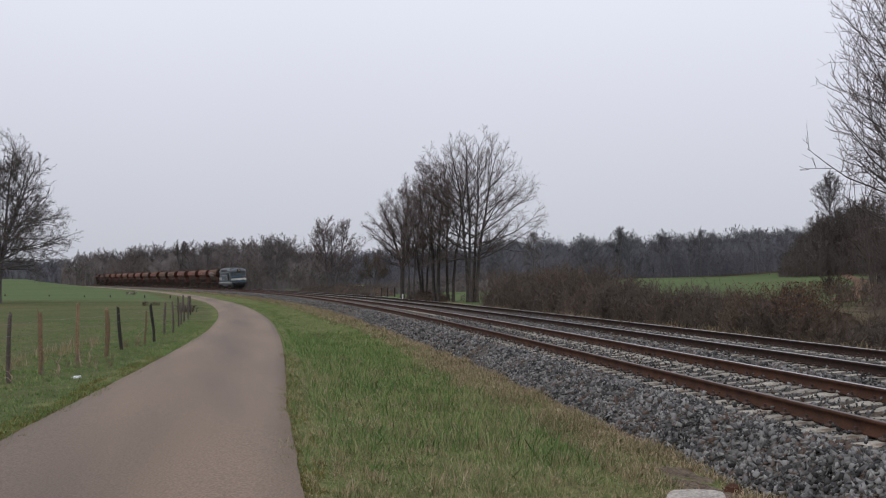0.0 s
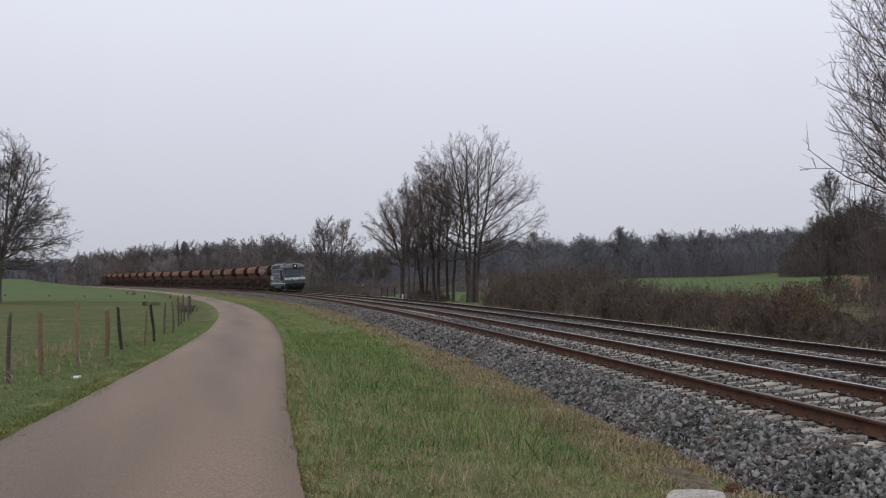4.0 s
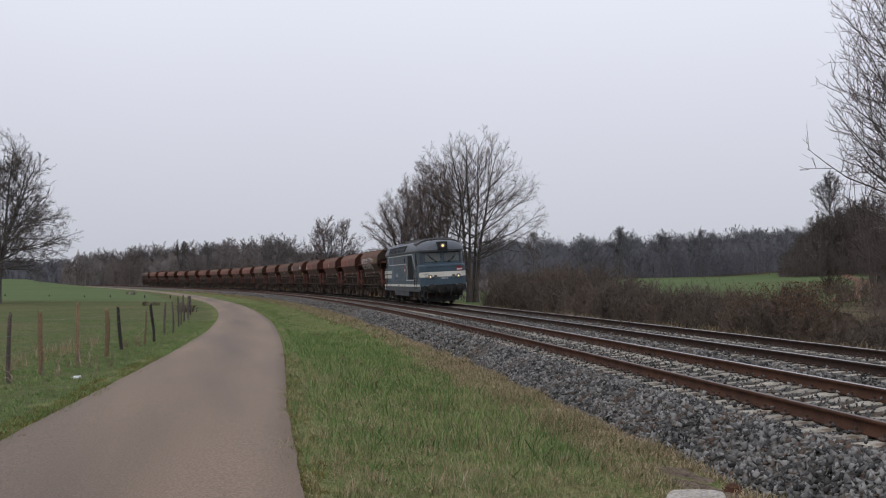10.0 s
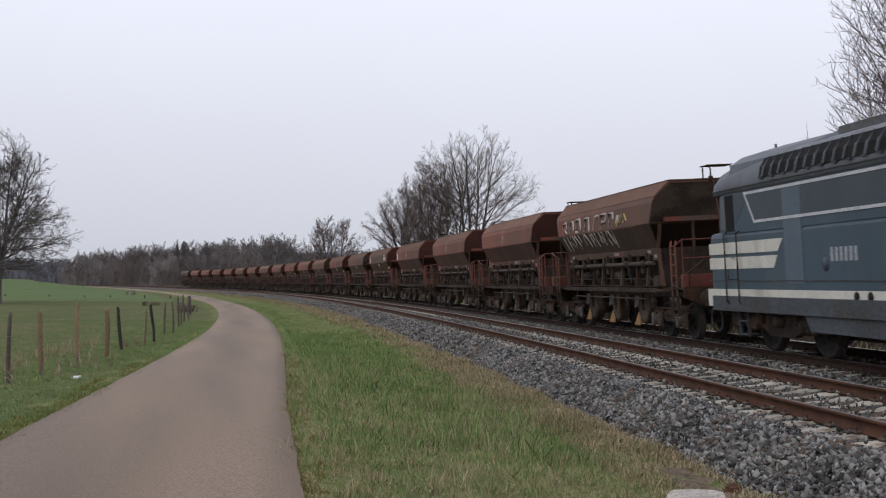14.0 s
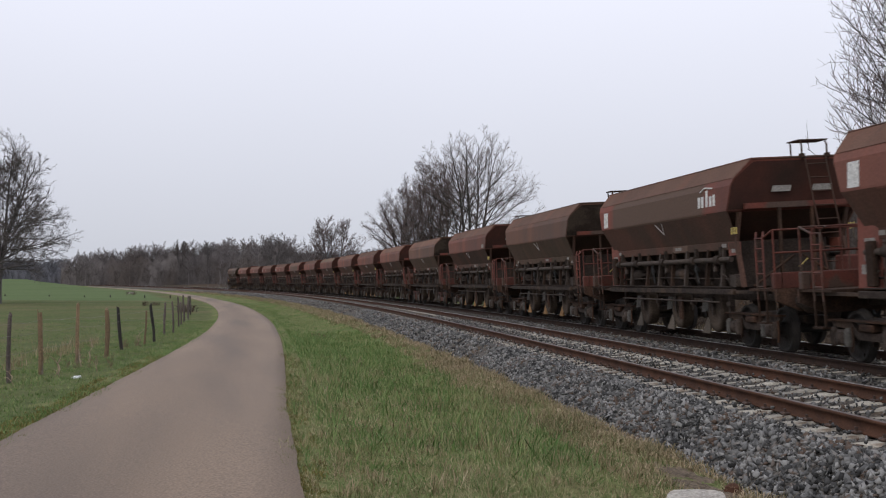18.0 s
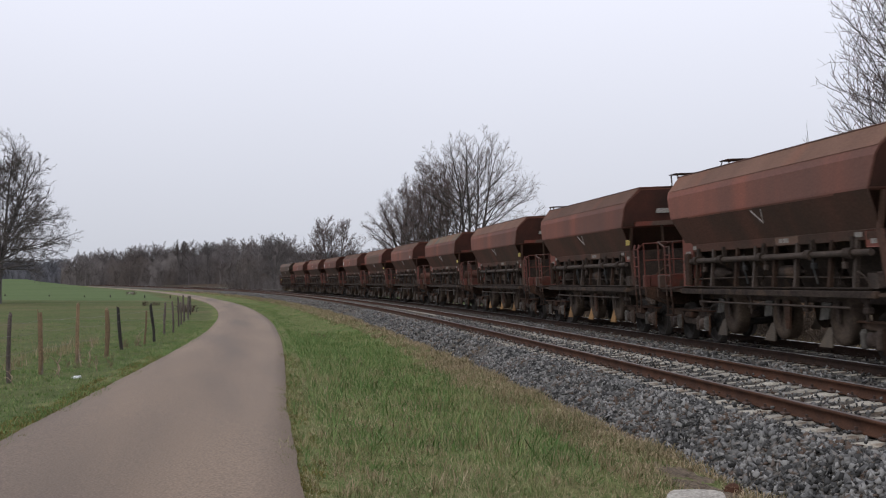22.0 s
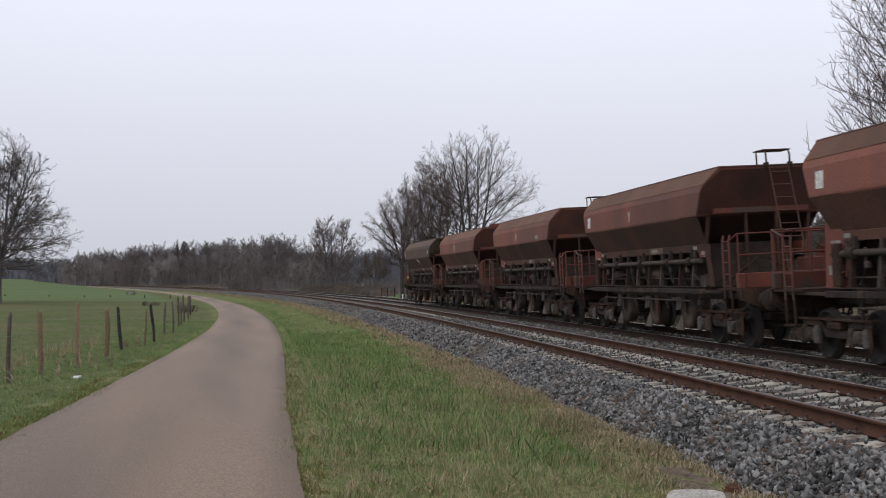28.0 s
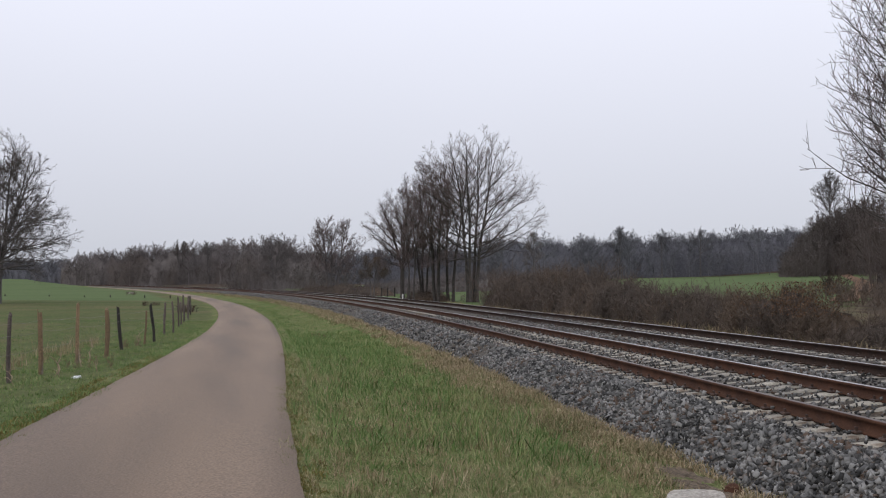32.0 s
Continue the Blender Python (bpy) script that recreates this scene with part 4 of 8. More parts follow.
bare_tree("bare_tree", "taller leafless tree standing out of the far wood", at_px(1098, 290), 290, 13.6, 23, (6.0, 3.6), 0.2, 1, rmin=0.014, twig=M_FARGREY, limbs=16, fork_at=0.5, per=(8, 7, 5), angles=(62, 16))
bare_tree("bare_tree", "taller leafless tree standing out of the far wood", at_px(1240, 290), 290, 12.4, 24, (6.0, 3.6), 0.2, 1, rmin=0.014, twig=M_FARGREY, limbs=16, fork_at=0.5, per=(8, 7, 5), angles=(62, 16))
bare_tree("bare_tree", "taller leafless tree standing out of the far wood", at_px(1172, 292), 292, 11.8, 29, (6.0, 3.4), 0.18, 1, rmin=0.014, twig=M_FARGREY, limbs=16, fork_at=0.5, per=(8, 7, 5), angles=(62, 16))
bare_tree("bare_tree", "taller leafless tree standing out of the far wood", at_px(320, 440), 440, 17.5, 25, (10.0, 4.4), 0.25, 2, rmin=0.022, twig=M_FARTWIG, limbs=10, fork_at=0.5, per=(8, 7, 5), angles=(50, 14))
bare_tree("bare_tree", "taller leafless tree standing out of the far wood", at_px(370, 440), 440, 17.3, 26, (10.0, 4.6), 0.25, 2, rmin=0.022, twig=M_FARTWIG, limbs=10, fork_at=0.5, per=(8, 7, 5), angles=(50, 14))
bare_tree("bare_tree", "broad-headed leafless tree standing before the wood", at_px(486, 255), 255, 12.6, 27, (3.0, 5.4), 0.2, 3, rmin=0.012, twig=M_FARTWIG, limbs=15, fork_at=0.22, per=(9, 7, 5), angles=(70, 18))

THICKET = [(7, 0.1, 1.0, 0.55, 18, 52, 0.35, 0.6, 0.15, 0.06, 3, 2, 0.4), (8, 0.1, 1.0, 0.55, 20, 60, 0.3, 0.75, 0.2, 0.04, 2, 2, 0.5)]


def wood(name, label, xs, ys, hs, seed, levels, rad, material, share=0.75, kind="stuff", category="woodland", lean=0.06, rmin=0.02):
    rng = np.random.default_rng(seed)
    xs, ys, hs = np.asarray(xs, float), np.asarray(ys, float), np.asarray(hs, float)
    base = np.stack([xs, ys, ground_z(xs, ys) - 0.15], -1)
    way = np.stack([rng.normal(size=len(xs)) * lean, rng.normal(size=len(xs)) * lean, np.ones(len(xs))], -1)
    out = grow(rng, base, way, hs * share, hs * rad, levels, (4, 4, 0.06, 0.03, 0.3), rmin)
    out = scaled_to(out, base, hs)
    v, f = join_arrays(out)
    return tagged(new(name, array_mesh(name, v, f, material, True)), label, category, kind=kind)


def crowns(name, label, xs, ys, hs, seed, material, rmin=0.04):
    """A stand of leafless trees, each a turned and stretched one of a few habits."""
    rng = np.random.default_rng(seed)
    xs, ys, hs = np.asarray(xs, float), np.asarray(ys, float), np.asarray(hs, float)
    zs = ground_z(xs, ys) - 0.15
    habits = []
    for k in range(5):
        st, tw = tree_arrays(seed * 10 + k, 12.0, (rng.uniform(2.5, 5.0), rng.uniform(2.7, 3.7)), 0.1, 1, limbs=16, fork_at=0.3, angles=(72, 34), points=(5, 3), per=(8, 9, 0), rmin=rmin * 0.78, sides=(4, 2, 2, 2, 2), twig_n=2, wander=0.1, lead=0.82, low=1.1)
        habits.append(join_arrays(st + [tw]))
    out = []
    for x, y, z, h in zip(xs, ys, zs, hs):
        v, f = habits[rng.integers(5)]
        a, k, w = rng.uniform(0, math.tau), h / 12.0, rng.uniform(0.85, 1.25)
        q = np.stack([(v[:, 0] * math.cos(a) - v[:, 1] * math.sin(a)) * k * w + x, (v[:, 0] * math.sin(a) + v[:, 1] * math.cos(a)) * k * w + y, v[:, 2] * k + z], -1)
        out.append((q, f))
    return tagged(new(name, array_mesh(name, *join_arrays(out), material, True)), label, "woodland", kind="stuff")


def band(rng, n, px0, px1, d0, d1, h0, h1, top=None):
    """n places between two bearings and two distances, with heights; top(px) scales the heights along the band."""
    px, d = rng.uniform(px0, px1, n), d0 + (d1 - d0) * rng.random(n)
    h = rng.uniform(h0, h1, n)
    if top is not None:
        h = h * np.interp(px, *top)
    return (px - 784) / 2034 * d, d, h


R = np.random.default_rng(77)
def twig_coat(name, label, category, grid, count, length, rad, seed, material, kids=4, lean=0.5, first=0.0, last=0.75):
    """Fine bare shoots that stand out of a bank of growth, given as a grid of its surface from front to back."""
    rng = np.random.default_rng(seed)
    n, m = grid.shape[:2]
    i, j = rng.integers(0, n - 1, count), np.minimum(((first + (last - first) * rng.random(count)) * (m - 1)).astype(int), m - 2)
    a, b = rng.random((count, 1)), rng.random((count, 1))
    base = (grid[i, j] * (1 - a) + grid[i + 1, j] * a) * (1 - b) + (grid[i, j + 1] * (1 - a) + grid[i + 1, j + 1] * a) * b
    way = rng.normal(size=(count, 3)) * lean + np.array([0, -0.15, 1.0])
    ln = length * rng.uniform(0.5, 1.3, count)
    pts, r = sprout(rng, base - unit(way) * ln[:, None] * 0.25, way, ln, np.full(count, rad * 1.4), 3, 0.16, 0.03, 0.5)
    out = [tubes(pts, r, 2)]
    base, way, ln, lr = fork(rng, pts, r, ln, kids, 0.2, 1.0, 0.6, 20, 55, 0.3, 0.7)
    pts, r = sprout(rng, base, way, ln, np.maximum(lr, rad), 2, 0.1, 0.03, 0.6)
    out.append(tubes(pts, r, 2))
    return tagged(new(name, array_mesh(name, *join_arrays(out), material, True)), label, category, kind="stuff")


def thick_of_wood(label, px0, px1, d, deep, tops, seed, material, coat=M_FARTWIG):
    """The dense inside of a wood, where single twigs are lost: an uneven rounded solid bank under the crowns, coloured
    with the shade between twigs.
    """
    rng = np.random.default_rng(seed)
    n, m = int((px1 - px0) / 2034 * d / 0.9), 11
    px = np.linspace(px0, px1, n)
    k = np.linspace(-1, 1, m)
    dome = (1 - np.abs(k) ** 3.2) ** 0.6
    dd = d + deep * 0.5 * k[None] + rng.normal(size=(n, m)) * 0.3
    xx = (px[:, None] - 784) / 2034 * dd + rng.normal(size=(n, m)) * 0.35
    ends = np.minimum(np.arange(n), np.arange(n)[::-1]) / 2.5
    h = (np.interp(px, *tops) * (1 - (1 - np.clip(ends, 0, 1)) ** 2.5) ** 0.5)[:, None] * dome[None] * 0.96
    rough = rng.normal(size=(n, m))
    lumps = 0.06 * np.sin(px / 4.3 + seed)[:, None] + 0.06 * np.sin(px / 11.0 + 2 * seed)[:, None]
    h = np.maximum(h * (1 + lumps + 0.03 * rough), -0.5)
    v = np.stack([xx, dd, ground_z(xx, dd) - 0.4 + h], -1)
    area = (px1 - px0) / 2034 * d * 14.0
    twig_coat("wood_twigs", label.replace("inside of", "twigs over"), "woodland", v, int(area * 2.6 * (380 / d) ** 1.5), 0.0062 * d, 0.000075 * d, seed + 500, coat)
    v = v.reshape(-1, 3)
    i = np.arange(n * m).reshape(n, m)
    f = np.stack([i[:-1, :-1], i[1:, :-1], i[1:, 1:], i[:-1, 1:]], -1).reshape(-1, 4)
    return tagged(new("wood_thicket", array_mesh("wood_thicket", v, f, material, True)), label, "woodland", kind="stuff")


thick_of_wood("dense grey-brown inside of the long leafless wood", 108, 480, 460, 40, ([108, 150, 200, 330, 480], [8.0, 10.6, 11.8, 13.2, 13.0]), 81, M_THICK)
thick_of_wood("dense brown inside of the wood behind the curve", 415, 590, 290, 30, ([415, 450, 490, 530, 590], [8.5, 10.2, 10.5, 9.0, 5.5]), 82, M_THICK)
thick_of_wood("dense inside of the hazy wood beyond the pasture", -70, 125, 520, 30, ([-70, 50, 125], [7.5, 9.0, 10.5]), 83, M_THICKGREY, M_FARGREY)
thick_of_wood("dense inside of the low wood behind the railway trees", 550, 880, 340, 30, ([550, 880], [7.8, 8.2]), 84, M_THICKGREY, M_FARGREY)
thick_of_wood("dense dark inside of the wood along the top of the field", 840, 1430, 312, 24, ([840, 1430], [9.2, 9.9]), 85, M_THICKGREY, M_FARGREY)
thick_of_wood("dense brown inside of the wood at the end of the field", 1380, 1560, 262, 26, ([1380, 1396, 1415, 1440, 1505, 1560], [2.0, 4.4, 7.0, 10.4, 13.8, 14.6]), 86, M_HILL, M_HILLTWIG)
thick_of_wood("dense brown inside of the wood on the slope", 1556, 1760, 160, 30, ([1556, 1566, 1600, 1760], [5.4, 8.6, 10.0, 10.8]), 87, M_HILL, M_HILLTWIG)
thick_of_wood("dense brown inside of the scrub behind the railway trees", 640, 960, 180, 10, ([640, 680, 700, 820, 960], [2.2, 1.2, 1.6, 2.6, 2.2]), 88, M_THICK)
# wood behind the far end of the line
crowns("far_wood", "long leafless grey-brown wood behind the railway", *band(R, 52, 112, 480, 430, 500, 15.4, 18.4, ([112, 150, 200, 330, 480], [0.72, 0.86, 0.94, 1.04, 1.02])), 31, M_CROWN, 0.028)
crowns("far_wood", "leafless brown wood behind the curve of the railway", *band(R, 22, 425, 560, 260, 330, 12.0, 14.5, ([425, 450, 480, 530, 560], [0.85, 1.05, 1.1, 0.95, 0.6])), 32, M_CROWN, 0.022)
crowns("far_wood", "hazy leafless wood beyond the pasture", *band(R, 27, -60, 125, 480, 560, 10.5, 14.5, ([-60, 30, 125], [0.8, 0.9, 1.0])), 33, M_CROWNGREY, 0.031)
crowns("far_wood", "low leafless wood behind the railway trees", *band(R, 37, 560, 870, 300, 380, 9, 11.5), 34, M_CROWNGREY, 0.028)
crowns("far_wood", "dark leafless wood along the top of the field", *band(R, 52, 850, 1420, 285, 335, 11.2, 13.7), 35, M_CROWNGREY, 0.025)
crowns("hillside_wood", "dense leafless brown wood at the end of the field", *band(R, 48, 1386, 1560, 235, 280, 11.0, 13.0, ([1386, 1410, 1440, 1505, 1560], [0.45, 0.74, 1.1, 1.4, 1.48])), 36, M_HILLTWIG, 0.019)
crowns("hillside_wood", "dense leafless brown wood on the rising ground", *band(R, 31, 1540, 1740, 125, 190, 9.6, 11.6, ([1540, 1600, 1740], [0.95, 1.1, 1.2])), 37, M_HILLTWIG, 0.012)
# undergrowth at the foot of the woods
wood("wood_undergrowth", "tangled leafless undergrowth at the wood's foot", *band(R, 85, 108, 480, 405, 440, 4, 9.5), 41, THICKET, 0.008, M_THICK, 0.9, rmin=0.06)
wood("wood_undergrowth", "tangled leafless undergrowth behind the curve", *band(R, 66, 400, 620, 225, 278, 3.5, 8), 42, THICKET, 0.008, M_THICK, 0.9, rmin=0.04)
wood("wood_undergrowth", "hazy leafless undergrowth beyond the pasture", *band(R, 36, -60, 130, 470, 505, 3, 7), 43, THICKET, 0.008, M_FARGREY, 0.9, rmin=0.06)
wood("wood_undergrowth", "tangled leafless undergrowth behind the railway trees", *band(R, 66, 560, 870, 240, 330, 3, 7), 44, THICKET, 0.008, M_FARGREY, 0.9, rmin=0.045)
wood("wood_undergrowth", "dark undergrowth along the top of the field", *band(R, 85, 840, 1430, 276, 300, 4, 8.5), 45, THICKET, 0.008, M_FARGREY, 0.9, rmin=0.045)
wood("wood_undergrowth", "brown undergrowth at the end of the field", *band(R, 85, 1384, 1545, 226, 250, 4, 9, ([1384, 1410, 1440], [0.5, 0.8, 1.0])), 46, THICKET, 0.008, M_HILLTWIG, 0.9, rmin=0.035)
wood("wood_undergrowth", "brown undergrowth on the wooded slope", *band(R, 118, 1541, 1700, 112, 150, 4.5, 9.5), 47, THICKET, 0.008, M_HILLTWIG, 0.9, rmin=0.025)

# hedge and scrub along the far side of the line
def scrub(n, s0, s1, u0, u1, h0, h1, seed, label, material=M_BRUSH, rad=0.011):
    rng = np.random.default_rng(seed)
    s, u = rng.uniform(s0, s1, n), rng.uniform(u0, u1, n)
    x, y, a = line(s, u)
    h = rng.uniform(h0, h1, n) * (0.86 + 0.17 * np.sin(s * 0.31) + 0.12 * np.sin(s * 0.83 + u * 0.4 + 1))
    return wood("hedge", label, x, y, h, seed, THICKET, rad, material, 0.8, "stuff", "hedge", 0.3, 0.009)


scrub(162, -88, -71, 5.2, 8.0, 1.6, 2.1, 51, "overgrown leafless brown hedge beside the far track", rad=0.006)
scrub(114, -71, -64.6, 5.2, 7.6, 1.55, 2.0, 56, "dense brown hedge still hung with dead leaves", rad=0.006)
scrub(90, -64.6, -48, 5.2, 8.0, 0.8, 1.25, 57, "low rough brush beside the far track", rad=0.006)
scrub(200, -117, -87, 5.0, 9.5, 2.6, 3.4, 52, "tall leafless brown scrub beside the far track", rad=0.006)
scrub(46, -153, -143, 5.5, 10.0, 0.9, 1.9, 53, "low leafless scrub under the line-side trees", rad=0.006)
scrub(40, -142, -117, 9.0, 15.0, 0.7, 1.5, 58, "thin leafless undergrowth among the line-side trees", rad=0.006)
scrub(114, -235, -186, 6.0, 14.0, 1.2, 2.8, 54, "low leafless scrub under the trees by the line")
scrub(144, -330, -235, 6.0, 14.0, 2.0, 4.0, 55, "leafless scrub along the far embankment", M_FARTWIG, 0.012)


def hedge_heart(label, s0, s1, u0, u1, h, seed):
    """The dense inside of a hedge, an uneven low solid bank among its stems, coloured with the shade between them."""
    rng = np.random.default_rng(seed)
    n, m = int((s1 - s0) / 0.35), 8
    s = np.linspace(s0, s1, n)[:, None] + rng.normal(size=(n, m)) * 0.08
    k = np.linspace(-1, 1, m)
    u = (u0 + u1) / 2 + (u1 - u0) / 2 * k[None] + rng.normal(size=(n, m)) * 0.12
    x, y, a = line(s.ravel(), u.ravel())
    x, y = np.asarray(x).reshape(n, m), np.asarray(y).reshape(n, m)
    ends = np.clip(np.minimum(np.arange(n), np.arange(n)[::-1]) / 5.0, 0, 1)
    sm = np.convolve(rng.normal(size=n + 20), np.ones(9) / 3, "same")[10:-10]
    z = ground_z(x, y) - 0.3 + (0.3 + h * (0.9 + 0.11 * sm)[:, None] * ends[:, None] ** 0.5 * ((1 - np.abs(k) ** 3) ** 0.6)[None]) * (1 + 0.12 * rng.normal(size=(n, m)))
    i = np.arange(n * m).reshape(n, m)
    f = np.stack([i[:-1, :-1], i[1:, :-1], i[1:, 1:], i[:-1, 1:]], -1).reshape(-1, 4)
    twig_coat("hedge_twigs", label.replace("inside of", "twigs of"), "hedge", np.stack([x, y, z], -1), int((s1 - s0) * (70 if s0 > -140 else 30)), 0.55 if h < 2 else 0.8, 0.0055 if s0 > -100 else 0.009, seed + 600, M_BRUSH, 4, 0.6)
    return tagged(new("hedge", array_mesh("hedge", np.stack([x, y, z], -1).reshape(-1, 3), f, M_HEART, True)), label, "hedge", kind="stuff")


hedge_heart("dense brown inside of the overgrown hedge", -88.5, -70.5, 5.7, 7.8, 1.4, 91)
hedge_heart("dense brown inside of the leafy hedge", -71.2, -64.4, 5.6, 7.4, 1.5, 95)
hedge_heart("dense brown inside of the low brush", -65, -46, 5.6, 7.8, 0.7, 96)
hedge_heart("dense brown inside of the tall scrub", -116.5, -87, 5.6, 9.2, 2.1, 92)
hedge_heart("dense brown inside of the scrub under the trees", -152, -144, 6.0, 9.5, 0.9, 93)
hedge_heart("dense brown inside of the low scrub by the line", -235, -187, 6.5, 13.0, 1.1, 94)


# ---- rolling stock: x forward, y to the far side, z up from the rail ----
def wheelset_mesh(radius, hub=0.16):
    ms = Mesher()
    ms.tube([(0, -1.02, 0), (0, 1.02, 0)], 0.085, 10)
    for side in (-1, 1):
        prof = [(0.655, hub), (0.68, hub), (0.685, radius * 0.62), (0.675, radius * 0.84), (0.665, radius * 0.86), (0.665, radius + 0.03), (0.695, radius + 0.028), (0.70, radius), (0.80, radius - 0.006), (0.80, radius * 0.86), (0.745, radius * 0.83), (0.735, radius * 0.62), (0.79, hub), (0.83, hub * 0.95)]
        ms.turned([(side * a, r) for a, r in prof], (0, 0, 0), "y", 18)
        for k in range(3):
            c, s = math.cos(k * math.tau / 3), math.sin(k * math.tau / 3)
            ms.tube([(c * radius * 0.72, side * 0.73, s * radius * 0.72), (c * radius * 0.72, side * 0.757, s * radius * 0.72)], 0.035, 8)
    return ms.data("wheelset", M_WHEEL)


LOCO_WHEEL_R, WAGON_WHEEL_R = 0.61, 0.46
WHEEL_DATA = {"loco": wheelset_mesh(LOCO_WHEEL_R, 0.2), "wagon": wheelset_mesh(WAGON_WHEEL_R)}


NOSE = [(7.0, 1.45), (7.62, 1.445), (7.8, 1.41), (8.08, 1.24), (8.16, 1.14), (8.22, 0.6), (8.24, 0.0)]
CAB = [(6.7, 1.45), (7.15, 1.41), (7.42, 1.34), (7.6, 1.22), (7.7, 1.06), (7.77, 0.6), (7.79, 0.0)]


def full_outline(half, dx=0.0, inset=0.0):
    """Both ends of the body from one quarter outline, counter-clockwise."""
    q = [(x + dx - inset, max(y - inset, 0.0)) for x, y in half]
    front = q[:-1] + [q[-1]] + [(x, -y) for x, y in q[:-1][::-1]]
    back = [(-x, y) for x, y in front[::-1]]
    return front[::-1][::1] and [(x, -y) for x, y in front] + [(x, -y) for x, y in back]


def x_on(half, y, dx=0.0):
    ys = [p[1] for p in half][::-1]
    xs = [p[0] for p in half][::-1]
    return float(np.interp(abs(y), ys, xs)) + dx


def nose_panel(half, pts, off, end, dz_lean=0.0, z_ref=0.0, thick=0.012, cols=6):
    """A plate laid on the rounded cab front. pts: left and right edges as (y, z) bottom and top: (yl0, yr0, z0, yl1, yr1, z1)."""
    yl0, yr0, z0, yl1, yr1, z1 = pts
    ms = Mesher()
    outer, inner = [], []
    for yl, yr, z in ((yl0, yr0, z0), (yl1, yr1, z1)):
        for lst, o in ((outer, off), (inner, off - thick)):
            row = []
            for i in range(cols + 1):
                y = yl + (yr - yl) * i / cols
                g = (x_on(half, y + 0.02) - x_on(half, y - 0.02)) / 0.04
                k = o / math.hypot(1, g)
                row.append((end * (x_on(half, y, -dz_lean * (z - z_ref)) + k), y - g * k, z))
            lst.append(row)
    n = cols + 1
    v = outer[0] + outer[1] + inner[0] + inner[1]
    f = [(i, i + 1, n + i + 1, n + i) for i in range(cols)] + [(2 * n + i, 3 * n + i, 3 * n + i + 1, 2 * n + i + 1) for i in range(cols)]
    f += [(i, 2 * n + i, 2 * n + i + 1, i + 1) for i in range(cols)] + [(n + i, n + i + 1, 3 * n + i + 1, 3 * n + i) for i in range(cols)]
    f += [(0, n, 3 * n, 2 * n), (n - 1, 3 * n - 1, 4 * n - 1, 2 * n - 1)]
    return ms.add(v, f)


def side_plate(outline, side, y=1.45, thick=0.008):
    """A flat plate on the body side, outline in (x, z)."""
    return Mesher().prism(outline, "y", side * (y - 0.004), side * (y + thick))


def stroke(pts, w, side, y, thick=0.008, closed=True):
    """A painted line of width w along points (x, z) on the body side."""
    ms = Mesher()
    n = len(pts)
    for i in range(n if closed else n - 1):
        a, b = Vector(pts[i]), Vector(pts[(i + 1) % n])
        d = (b - a).normalized()
        p = Vector((-d.y, d.x)) * w / 2
        e = d * w / 2
        ms.prism([tuple(a - e - p), tuple(b + e - p), tuple(b + e + p), tuple(a - e + p)], "y", side * (y - 0.004), side * (y + thick + 0.0004 * i))
    return ms


